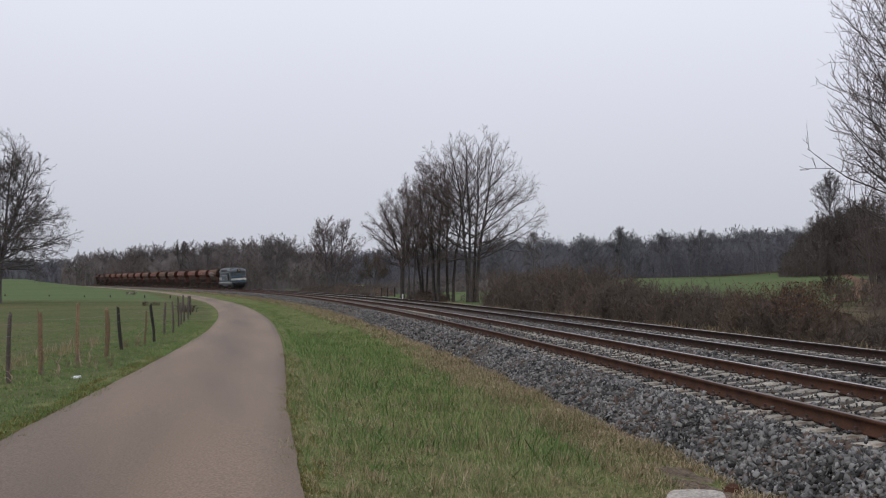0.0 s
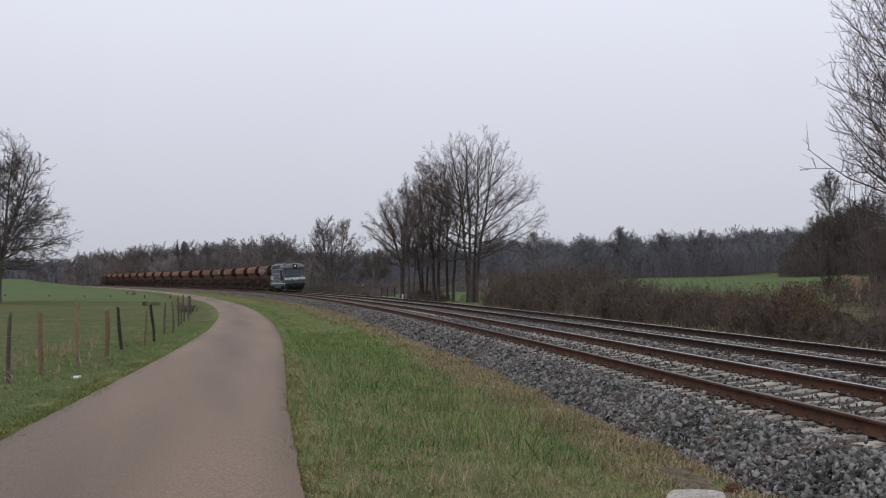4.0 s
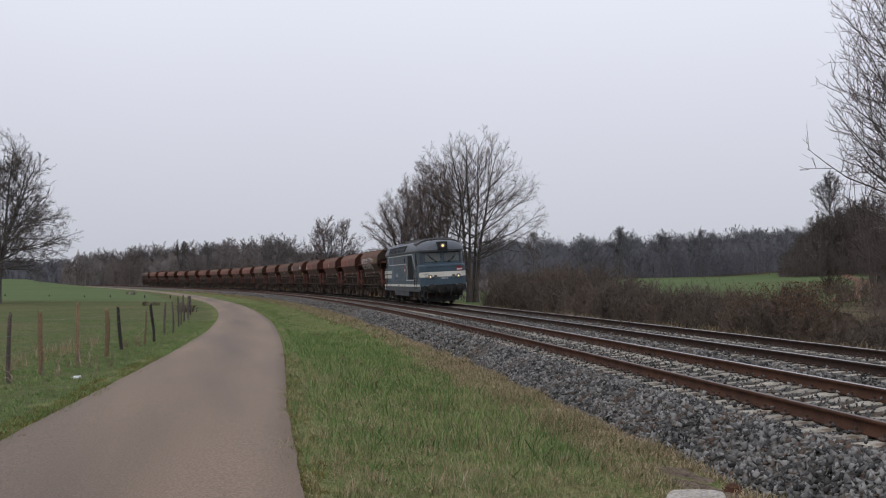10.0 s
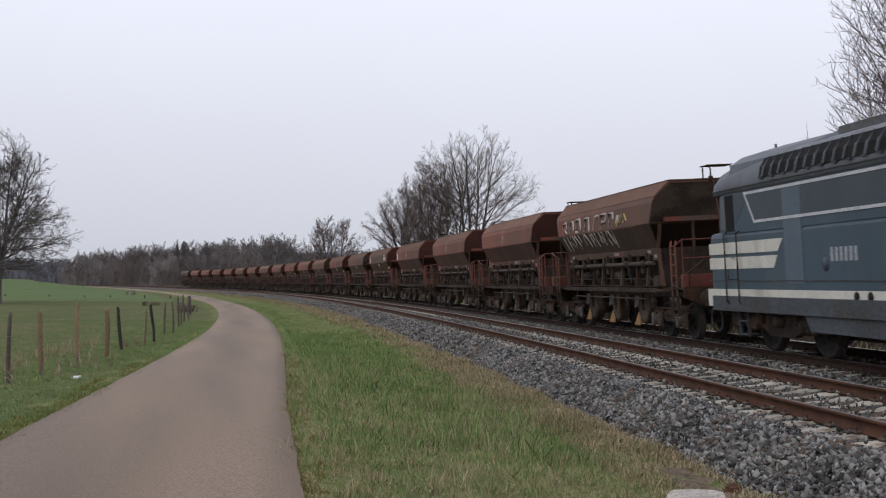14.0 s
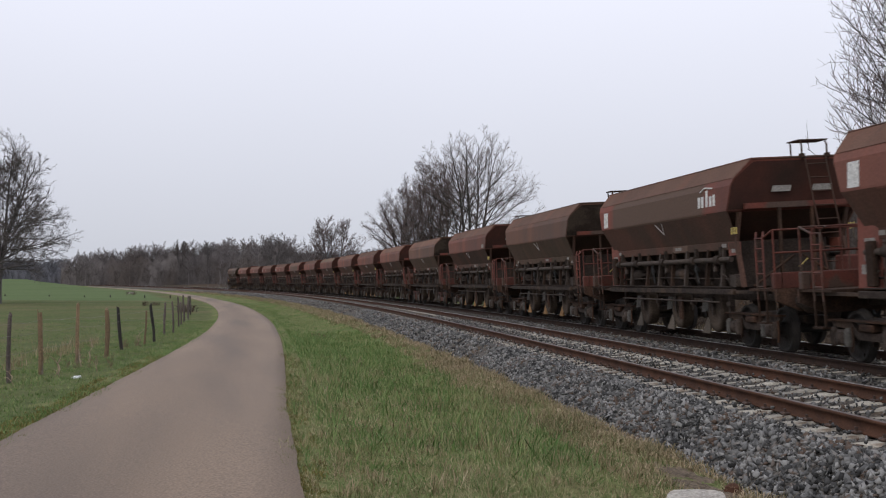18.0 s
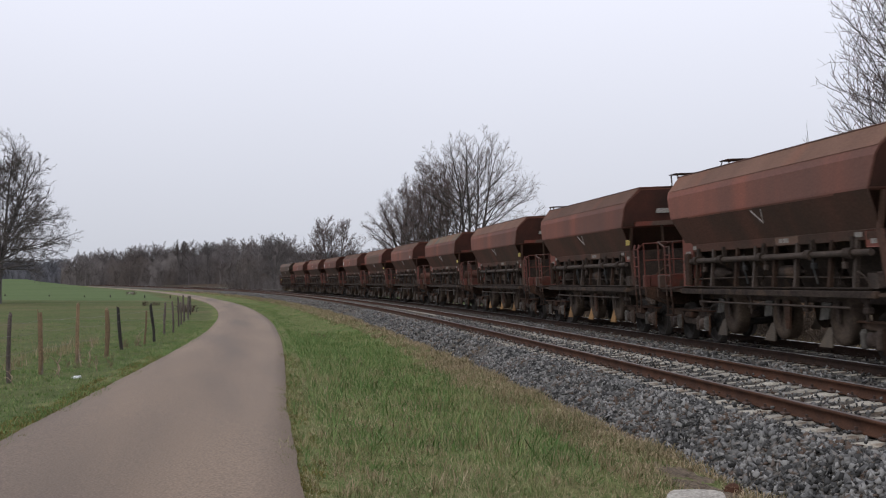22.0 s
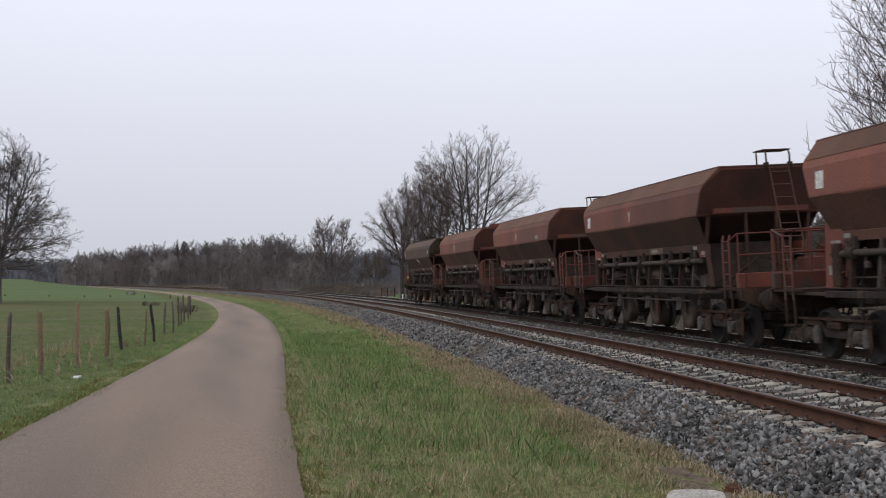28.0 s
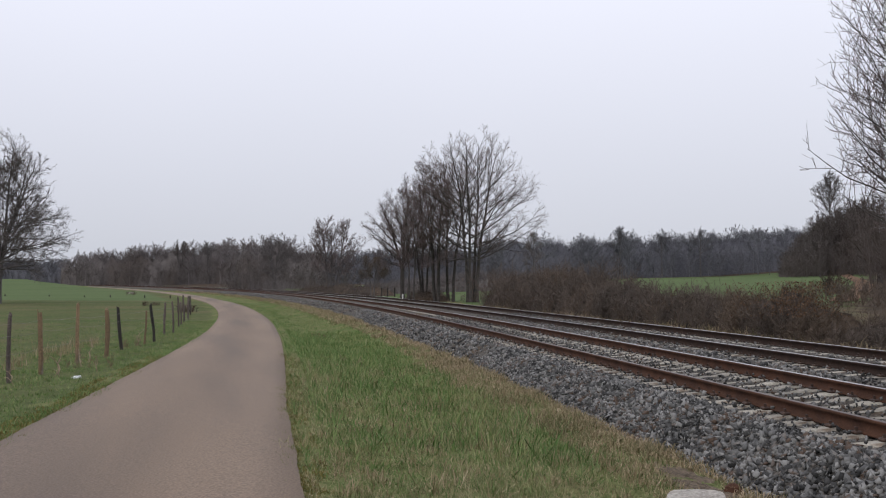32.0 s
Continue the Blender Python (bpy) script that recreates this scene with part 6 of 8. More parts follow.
        for ax in (-1.22, 1.22):
            wset = part("wheelset", WHEEL_DATA["loco"], None, bog, at=pose(ax, 0, LOCO_WHEEL_R))
    return root


def hopper_wagon(tone, label, ladder=1, boards=0, fin=None, upper=None, plated=False, tank=False):
    """A bogie ballast hopper: sloped body, side posts, pipe, chutes, sills, end platforms and two bogies."""
    root = tagged(new("hopper_wagon"), label, "wagon", "ballast hopper wagons")
    ms = Mesher()
    rect = lambda z, y, x: [(-x, -y, z), (x, -y, z), (x, y, z), (-x, y, z)]
    ms.loft([rect(3.84, 0.97, 5.0), rect(3.96, 0.99, 5.05)] + [rect(3.95, 1.05, 5.12), rect(3.58, 1.395, 4.95), rect(3.45, 1.443, 4.885), rect(2.97, 1.469, 4.66), rect(2.93, 1.466, 4.64)] + [rect(2.90, 1.45, 4.60)], True)
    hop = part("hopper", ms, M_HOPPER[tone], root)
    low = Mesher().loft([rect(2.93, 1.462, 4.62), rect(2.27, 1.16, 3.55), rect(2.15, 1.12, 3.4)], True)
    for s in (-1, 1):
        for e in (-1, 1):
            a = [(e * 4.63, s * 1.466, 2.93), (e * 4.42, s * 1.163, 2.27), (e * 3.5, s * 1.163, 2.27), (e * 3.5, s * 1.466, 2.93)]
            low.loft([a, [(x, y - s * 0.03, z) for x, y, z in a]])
    part("lower_sheet", low, M_DIMGRIME if tone in (0, 2) else M_DIMGRIMERED, hop, "grimy inward-sloping lower sheet with overhang shade in its colour")
    cap = Mesher()
    for s in (-1, 1):
        a = [(-5.08, s * 1.055, 3.95), (5.08, s * 1.055, 3.95), (4.93, s * 1.39, 3.592), (-4.93, s * 1.39, 3.592)]
        cap.loft([a, [(x, y + s * 0.006, z + 0.006) for x, y, z in a]])
    part("upper_sheet", cap, upper or (M_HOPPER[2] if tone == 2 else M_DUST), hop, "dusty brown sloping upper sheet")
    for e in (-1, 1):
        a = [(e * 5.1, -1.0, 3.9), (e * 4.945, -1.36, 3.575), (e * 4.885, -1.41, 3.45), (e * 4.652, -1.43, 2.955), (e * 4.652, 1.43, 2.955), (e * 4.885, 1.41, 3.45), (e * 4.945, 1.36, 3.575), (e * 5.1, 1.0, 3.9)]
        part("end_sheet", Mesher().loft([[(x - e * 0.01, y, z) for x, y, z in a], [(x + e * 0.007, y, z) for x, y, z in a]]), M_CHUTE if tone in (0, 2) else M_ENDDARK, hop, "dark end sheet")
    lip = Mesher()
    for s in (-1, 1):
        lip.box(-4.42, 4.42, s * 1.165 - 0.02, s * 1.165 + 0.02, 2.12, 2.3, 0.01)
        lip.tube([(-5.1, s * 1.04, 3.96), (5.1, s * 1.04, 3.96)], 0.028, 6)
    for e in (-1, 1):
        lip.tube([(e * 5.1, -1.04, 3.96), (e * 5.1, 1.04, 3.96)], 0.028, 6)
    part("rim", lip, M_DIMGRIMERED if tone in (1, 3) else M_DIMGRIME, hop)
    for x in (-3.1, -1.05, 1.05, 3.1):
        w = Mesher()
        w.prism([(-0.9, 2.22), (-0.5, 1.3), (0.5, 1.3), (0.9, 2.22)], "x", x - 0.85, x + 0.85)
        part("funnel", w, M_UNDER, root, "dark discharge funnel")
    for s in (-1, 1):
        for x in (-3.7, -2.75, -1.4, -0.45, 0.5, 1.45, 2.8, 3.7):
            part("side_post", Mesher().prism([(s * 1.14, 2.16), (s * 1.2, 2.16), (s * 1.30, 1.34), (s * 1.22, 1.34)], "x", x - 0.05, x + 0.05), M_PIPE if x in (-2.75, -0.45, 1.45, 3.7) else M_FRAME, root)
        pipe = part("air_pipe", Mesher().tube([(-4.3, s * 1.27, 1.92), (4.3, s * 1.27, 1.92)], 0.058, 8), M_PIPE, root)
        for x in (-2.1, 0.0, 2.1, -3.6, 3.6):
            part("pipe_bracket", Mesher().turned([(x - 0.11, 0.1), (x + 0.11, 0.1)], (0, s * 1.27, 1.92), "x", 10).box(x - 0.05, x + 0.05, s * 1.2 - 0.04, s * 1.2 + 0.04, 1.9, 2.2), M_UNDER, pipe)
        part("side_sill", Mesher().box(-4.5, 4.5, s * 1.31 - 0.05, s * 1.31 + 0.03, 1.17, 1.29, 0.012).box(-6.15, -4.5, s * 1.26 - 0.04, s * 1.26 + 0.03, 1.2, 1.26).box(4.5, 6.15, s * 1.26 - 0.04, s * 1.26 + 0.03, 1.2, 1.26).box(-4.3, 4.3, s * 1.31 - 0.04, s * 1.31 + 0.05, 1.325, 1.345), M_UNDER, root, "dirty brown side sill")
        part("brake_rod", Mesher().tube([(-3.5, s * 1.28, 1.0), (3.5, s * 1.28, 1.0)], 0.022, 6), M_PIPE, root)
        for x in (-1.95, 0.55, 2.95):
            ch = part("discharge_chute", Mesher().turned([(s * 0.92, 0.43), (s * 1.12, 0.45), (s * 1.16, 0.42), (s * 1.165, 0.3), (s * 1.15, 0.28), (s * 1.15, 0.0)], (x, 0, 0.76), "y", 20), M_CHUTE, root, "rounded dusty discharge chute")
            part("chute_arm", Mesher().prism([(x - 0.07, 1.1), (x + 0.07, 1.1), (x + 0.04, 0.7), (x - 0.04, 0.7)], "y", s * 1.19, s * 1.23), M_UNDER, ch)
            fl = Mesher().prism([(x - 1.02, 0.26), (x - 0.5, 0.26), (x - 0.44, 0.62), (x - 0.62, 0.62)], "y", s * 1.08, s * 1.11)
            part("flap", fl, fin or M_FIN, root, "pale worn chute flap")
            if tone == 0 or fin in (None, M_CHUTE):
                part("hood_plate", Mesher().prism([(x - 0.86, 0.74), (x - 0.5, 0.78), (x - 0.4, 1.05), (x - 0.72, 1.07)], "y", s * 1.1, s * 1.15), M_SPRING, root, "pale square hood plate")
            else:
                part("hood_plate", Mesher().prism([(x - 0.61, 0.63), (x - 0.43, 0.63), (x - 0.3, 1.04), (x - 0.66, 1.04)], "y", s * 1.08, s * 1.13), M_PIPE if fin else M_FIN, root)
        part("lever_bracket", Mesher().prism([(0.9, 1.08), (1.2, 1.08), (1.12, 0.55), (0.98, 0.55)], "y", s * 1.24, s * 1.28), M_FRAME, root)
        for x, w in ((-3.9, 0.2), (3.75, 0.24), (0.75, 0.16), (0.98, 0.22)):
            part("data_panel", Mesher().box(x - w / 2, x + w / 2, s * 1.19 - 0.004, s * 1.19 + 0.006, 2.18, 2.26), M_TAG, root)
        # working gear hung under the body
        for x in (-2.55, 0.95):
            part("air_cylinder", Mesher().turned([(x - 0.34, 0.06), (x - 0.3, 0.13), (x + 0.3, 0.13), (x + 0.34, 0.06), (x + 0.62, 0.03)], (0, s * 1.1, 1.62), "x", 12), M_UNDER, root, "dark air cylinder")
        for i, x in enumerate((-3.2, -0.95, 0.1, 2.15, 3.3)):
            part("door_lever", Mesher().tube([(x, s * 1.24, 2.0), (x + 0.1, s * 1.29, 1.72), (x + (0.22 if i % 2 else -0.16), s * 1.27, 1.4)], 0.026, 6).box(x + 0.04, x + 0.17, s * 1.27 - 0.04, s * 1.27 + 0.04, 1.66, 1.78, 0.015), M_GREASE if i % 2 else M_PIPE, root)
        part("control_rod", Mesher().tube([(-4.1, s * 1.2, 1.5), (-0.4, s * 1.22, 1.54), (4.1, s * 1.2, 1.5)], 0.02, 6), M_UNDER, root)
        for x in (-3.45, -0.7, 1.8, 4.0):
            part("hanger", Mesher().prism([(x - 0.06, 1.17), (x + 0.06, 1.17), (x + 0.03, 0.78), (x - 0.03, 0.78)], "y", s * 1.22, s * 1.25).box(x - 0.09, x + 0.09, s * 1.22 - 0.06, s * 1.22 + 0.06, 0.9, 1.02, 0.02), M_UNDER, root)
        part("wheel_guard", Mesher().box(-4.2, -3.95, s * 1.3 - 0.05, s * 1.3 + 0.05, 1.36, 2.1, 0.02), M_FRAME, root)
    part("centre_sill", Mesher().box(-6.1, 6.1, -0.35, 0.35, 0.98, 1.32, 0.02), M_UNDER, root)
    # load label marks on the side
    for s in (-1, 1):
        if tone == 1 and not boards and not tank:
            part("load_mark", Mesher().prism([(-0.33, 3.32), (-0.30, 3.32), (-0.24, 3.04), (-0.27, 3.04)], "y", s * 1.452, s * 1.476).prism([(-0.18, 3.32), (-0.16, 3.32), (-0.22, 3.04), (-0.25, 3.04)], "y", s * 1.452, s * 1.476), M_SPRAY, hop)
        for x0, x1 in () if tone == 1 and not boards and not tank else ((-0.02, 0.3), (0.46, 0.3)):
            y = lambda z: 1.468 - (2.93 - z) / 0.66 * 0.302
            part("load_mark", Mesher().tube([(x0, s * y(2.86), 2.86), (x1, s * y(2.6), 2.6)], 0.014, 5), M_SPRAY, hop)
        part("stencil_patch", Mesher().box(0.5, 1.5, s * 1.187 - 0.004, s * 1.187 + 0.004, 2.14, 2.29), M_HOPPER[3] if tone in (1, 3) else M_OXIDE, hop, "red patch behind the stencilled data")
    # ends
    for e in (-1, 1):
        end = part("end_platform", Mesher().box(min(e * 4.9, e * 6.2), max(e * 4.9, e * 6.2), -1.36, 1.36, 1.26, 1.31).prism([(-1.38, 1.31), (1.38, 1.31), (1.38, 1.07), (0.9, 0.86), (-0.9, 0.86), (-1.38, 1.07)], "x", e * 6.14, e * 6.24), M_FRAME, root, "dirty brown end platform and headstock")
        wall = Mesher()
        wall.prism([(-0.98, 2.3), (-0.98, 1.31), (0.98, 1.31), (0.98, 2.3)], "x", e * 4.05, e * 4.12)
        part("end_wall", wall, M_UNDER, root, "dark inner end wall")
        top = Mesher().prism([(-1.12, 2.95), (1.12, 2.95), (1.12, 3.07), (-1.12, 3.07)], "x", e * 4.74, e * 4.84)
        part("bay_beam", top, M_OXIDE, root)
        for y in (-0.36, 0.36):
            part("bay_post", Mesher().box(e * 4.78 - 0.04, e * 4.78 + 0.04, y - 0.03, y + 0.03, 1.3, 2.97), M_FRAME, root)
        part("bay_brace", Mesher().tube([(e * 4.8, -1.0, 1.34), (e * 4.8, -0.1, 1.95)], 0.03, 5).tube([(e * 4.8, 1.0, 1.34), (e * 4.8, 0.1, 1.95)], 0.03, 5), M_FRAME, root)
        for s in (-1, 1):
            if e < 0 and (plated or tone in (1, 3)):
                plate = part("corner_plate", Mesher().prism([(-3.98, 1.33), (-4.74, 1.33), (-4.62, 2.9), (-4.42, 2.5), (-4.0, 2.28)], "y", s * 1.168, s * 1.2), M_HOPPER[3], root, "red gusset plate under the hopper's end")
                for bx, bz, bw, bh in ((4.12, 2.08, 0.34, 0.07), (4.16, 1.96, 0.22, 0.05), (4.1, 1.56, 0.5, 0.16), (4.22, 1.78, 0.26, 0.1)):
                    part("data_panel", Mesher().box(-bx - bw, -bx, s * 1.2 - 0.003, s * 1.2 + 0.005, bz, bz + bh), M_TAG, plate)
            else:
                red = M_HOPPER[3] if tone in (1, 3) else M_DIMGRIME
                plate = part("corner_strut", Mesher().prism([(e * 4.5, 2.3), (e * 4.4, 2.3), (e * 4.6, 2.9), (e * 4.72, 2.9)], "y", s * 1.15, s * 1.22).prism([(e * 4.62, 1.33), (e * 4.78, 1.33), (e * 4.5, 2.3), (e * 4.36, 2.3)], "y", s * 1.15, s * 1.21), M_DIMGRIMERED, root, "sloping strut under the hopper's end")
                part("gusset_box", Mesher().box(min(e * 4.0, e * 4.42), max(e * 4.0, e * 4.42), s * 1.1, s * 1.18, 2.0, 2.28, 0.015), red, plate)
                part("foot_box", Mesher().box(min(e * 4.06, e * 4.4), max(e * 4.06, e * 4.4), s * 1.12, s * 1.22, 1.33, 1.6, 0.015), M_PIPE, plate)
                part("data_panel", Mesher().box(min(e * 4.14, e * 4.34), max(e * 4.14, e * 4.34), min(s * 1.176, s * 1.186), max(s * 1.176, s * 1.186), 2.06, 2.14), M_TAG, plate)
                if e > 0 and boards:
                    for k in range(3):
                        part("lever_grip", Mesher().tube([(4.72 - 0.12 * k, s * 1.3, 2.44), (4.74 - 0.12 * k, s * 1.3, 2.58)], 0.02, 6), M_YELLOW, plate, "yellow lever grip")
            part("hose_lever", Mesher().tube([(e * 4.05, s * 1.22, 1.42), (e * 4.02, s * 1.28, 1.55), (e * 3.85, s * 1.3, 1.62)], 0.014, 6), M_PIPE, plate)
            lad = Mesher()
            for x in (5.28, 5.62):
                lad.tube([(e * x, s * 1.34, 1.1), (e * x, s * 1.34, 2.3), (e * (x - 0.08), s * 1.28, 2.42)], 0.026, 6)
            for z in (1.35, 1.6, 1.85, 2.1, 2.3):
                lad.tube([(e * 5.28, s * 1.34, z), (e * 5.62, s * 1.34, z)], 0.016, 5)
            part("side_ladder", lad, M_OXIDE, end)
            part("step_iron", Mesher().box(min(e * 5.25, e * 5.65), max(e * 5.25, e * 5.65), s * 1.3 - 0.1, s * 1.3 + 0.06, 0.62, 0.65).box(min(e * 5.25, e * 5.28), max(e * 5.25, e * 5.28), s * 1.33 - 0.02, s * 1.33 + 0.02, 0.62, 1.1).box(min(e * 5.62, e * 5.65), max(e * 5.62, e * 5.65), s * 1.33 - 0.02, s * 1.33 + 0.02, 0.62, 1.1), M_FRAME, end)
            buf = Mesher().turned([(e * 6.2, 0.15), (e * 6.45, 0.14), (e * 6.45, 0.1), (e * 6.6, 0.1), (e * 6.61, 0.235), (e * 6.65, 0.23), (e * 6.66, 0.0)], (0, s * 0.88, 1.06), "x", 16)
            part("buffer", buf, M_UNDER, end)
            part("corner_bracket", Mesher().box(min(e * 6.0, e * 6.16), max(e * 6.0, e * 6.16), s * 1.3 - 0.08, s * 1.3 + 0.08, 1.3, 1.62, 0.02), M_OXIDE, end)
        part("end_panel", Mesher().box(min(e * 6.08, e * 6.12), max(e * 6.08, e * 6.12), -1.2, 1.2, 1.31, 1.42 if tank and e > 0 else 1.62, 0.01), M_FRAME if tank and e > 0 else M_OXIDE, end)
        rl = Mesher()
        for z in (2.0, 2.44):
            rl.tube([(e * 6.1, -1.34, z), (e * 6.1, 1.34, z)], 0.022, 6)
        for y in (-1.34, -0.55, 0.2, 1.34):
            rl.tube([(e * 6.1, y, 1.31), (e * 6.1, y, 2.44)], 0.022, 6)
        rl.tube([(e * 5.62, -1.34, 2.3), (e * 6.1, -1.34, 2.44)], 0.02, 6).tube([(e * 5.62, 1.34, 2.3), (e * 6.1, 1.34, 2.44)], 0.02, 6)
        part("railing", rl, M_FRAME if tank and e > 0 else M_OXIDE, end)
        if tank:
            part("air_tank", Mesher().turned([(-0.35, 0.0), (-0.33, 0.18), (-0.25, 0.23), (0.25, 0.23), (0.33, 0.18), (0.35, 0.0)], (e * 5.35, -0.85 * e, 1.78), "y", 16), M_DIMGRIMERED, end, "rusty air reservoir")
        part("control_valve", Mesher().box(e * 5.4 - 0.2, e * 5.4 + 0.2, 0.35, 0.8, 1.32, 1.9, 0.03).tube([(e * 5.4, 0.55, 1.9), (e * 5.4, 0.55, 2.25)], 0.03, 6), M_OXIDE, end)
        if tone == 3:
            part("yellow_handle", Mesher().tube([(e * 6.14, -0.85, 1.72), (e * 6.16, -0.68, 1.87)], 0.011, 5), M_YELLOW, end)
        part("coupling", Mesher().box(min(e * 6.2, e * 6.5), max(e * 6.2, e * 6.5), -0.05, 0.05, 1.0, 1.1, 0.02).tube([(e * 6.4, 0, 1.05), (e * 6.75, 0, 0.95), (e * 6.9, 0, 1.02)], 0.04, 6), M_UNDER, end)
        part("brake_hose", Mesher().tube([(e * 6.2, 0.4, 1.0), (e * 6.5, 0.4, 0.95), (e * 6.6, 0.38, 0.7), (e * 6.75, 0.36, 0.75)], 0.026, 6), M_RUBBER, end)
        if e == ladder:
            big = Mesher()
            for y in (0.1, 0.55):
                big.tube([(e * 5.95, y, 1.35), (e * 5.14, y, 3.95)], 0.019, 6)
            for i in range(9):
                t = (i + 0.5) / 9
                big.tube([(e * (5.95 - 0.81 * t), 0.1, 1.35 + 2.6 * t), (e * (5.95 - 0.81 * t), 0.55, 1.35 + 2.6 * t)], 0.014, 5)
            part("end_ladder", big, M_DIMGRIMERED, root)
            col = part("brake_column", Mesher().prism([(0.72, 1.31), (1.18, 1.31), (1.03, 2.2), (0.9, 2.2)], "x", e * 5.62, e * 5.7).tube([(e * 5.66, 0.96, 2.1), (e * 5.66, 0.96, 2.36)], 0.03, 6), M_OXIDE, root, "red hand-brake column")
            ring = [(e * 5.78, 0.96 + 0.23 * math.cos(k * math.tau / 16), 2.34 + 0.23 * math.sin(k * math.tau / 16)) for k in range(17)]
            wheel = Mesher().tube(ring, 0.019, 6).tube([(e * 5.66, 0.96, 2.34), (e * 5.8, 0.96, 2.34)], 0.03, 8)
            for k in range(4):
                wheel.tube([(e * 5.78, 0.96, 2.34), (e * 5.78, 0.96 + 0.23 * math.cos(k * math.tau / 4 + 0.5), 2.34 + 0.23 * math.sin(k * math.tau / 4 + 0.5))], 0.012, 5)
            part("brake_wheel", wheel, M_FIN, col, "pale yellowed hand-brake wheel")
            wk = Mesher()
            for y in (0.05, 0.6):
                wk.tube([(e * 5.12, y, 3.9), (e * 5.12, y, 4.2), (e * 5.05, y, 4.3)], 0.022, 6).box(e * 5.12 - 0.05, e * 5.12 + 0.05, y - 0.05, y + 0.05, 3.93, 4.03, 0.01)
            wk.box(min(e * 4.55, e * 5.08), max(e * 4.55, e * 5.08), 0.0, 0.65, 4.3, 4.325)
            wk.tube([(e * 4.62, 0.05, 3.95), (e * 4.6, 0.05, 4.3)], 0.02, 6)
            part("roof_step", wk, M_FRAME, root, "small raised step plate on brackets")
        for y in (-0.55, 0.35):
            lab = Mesher().prism([(y, 3.28), (y + 0.42, 3.28), (y + 0.47, 3.45), (y + 0.05, 3.45)], "x", 0, e * 0.012)
            if boards:
                part("end_board", lab, M_TAG, root, at=Matrix.Translation((e * 4.86, 0, 0)))
    for bx in (4.75, -4.75):
        bog = part("bogie", Mesher().box(-0.3, 0.3, -0.95, 0.95, 0.5, 0.8, 0.05).box(-1.1, 1.1, -0.2, 0.2, 0.55, 0.7), M_UNDER, root, at=pose(bx, 0, 0))
        for s in (-1, 1):
            if plated:
                sf = Mesher().prism([(-1.4, 0.86), (-1.38, 0.58), (-0.95, 0.56), (-0.6, 0.36), (0.6, 0.36), (0.95, 0.56), (1.38, 0.58), (1.4, 0.86)], "y", s * 1.06, s * 1.1)
                frame_part = part("side_frame", sf, M_PLATE, bog, "red oxide plate frame with round holes")
                # The frame is uncut: black discs on it paint the dark of round holes.
                for hx in (-0.95, -0.35, 0.35, 0.95):
                    part("hole", Mesher().turned([(s * 1.095, 0.1), (s * 1.105, 0.1), (s * 1.106, 0.0)], (hx, 0, 0.7), "y", 14), M_BLACK, frame_part)
            else:
                sf = Mesher().prism([(-1.32, 0.74), (-1.28, 0.65), (-0.58, 0.61), (-0.4, 0.44), (0.4, 0.44), (0.58, 0.61), (1.28, 0.65), (1.32, 0.74), (0.62, 0.77), (0.38, 0.57), (-0.38, 0.57), (-0.62, 0.77)], "y", s * 0.99, s * 1.06)
                frame_part = part("side_frame", sf, M_UNDER, bog)
                part("top_flange", Mesher().prism([(-1.34, 0.745), (1.34, 0.745), (1.34, 0.775), (-1.34, 0.775)], "y", s * 0.94, s * 1.12), M_FRAME, frame_part)
                part("bolster_spring", Mesher().box(-0.24, 0.24, s * 1.03 - 0.1, s * 1.03 + 0.1, 0.58, 0.72, 0.03), M_FRAME, frame_part)
            for ax in (-0.9, 0.9):
                part("axle_box", Mesher().box(ax - 0.13, ax + 0.13, s * 1.06 - 0.1, s * 1.06 + 0.07, 0.34, 0.6, 0.04).turned([(s * 1.1, 0.115), (s * 1.17, 0.105), (s * 1.19, 0.05), (s * 1.195, 0)], (ax, 0, 0.46), "y", 12), M_PIPE, bog)
                for dx in (-0.25, 0.25):
                    part("spring", Mesher().turned([(0.31, 0.04), (0.33, 0.078), (0.37, 0.066), (0.41, 0.078), (0.45, 0.066), (0.49, 0.078), (0.53, 0.066), (0.57, 0.078), (0.6, 0.06), (0.64, 0.04)], (ax + dx, s * 1.1, 0), "z", 10), M_SPRING if dx * bx < 0 else M_PIPE, bog)
                part("guard_iron", Mesher().tube([(ax + 0.36, s * 1.08, 0.66), (ax + 0.42, s * 1.1, 0.4), (ax + 0.36, s * 1.1, 0.24)], 0.022, 5), M_FRAME, bog)
            part("brake_block", Mesher().box(-0.42, -0.36, s * 0.75 - 0.05, s * 0.75 + 0.05, 0.3, 0.6).box(0.36, 0.42, s * 0.75 - 0.05, s * 0.75 + 0.05, 0.3, 0.6), M_UNDER, bog)
        for ax in (-0.9, 0.9):
            wset = part("wheelset", WHEEL_DATA["wagon"], None, bog, at=pose(ax, 0, WAGON_WHEEL_R))
    return root


LOCO = locomotive()
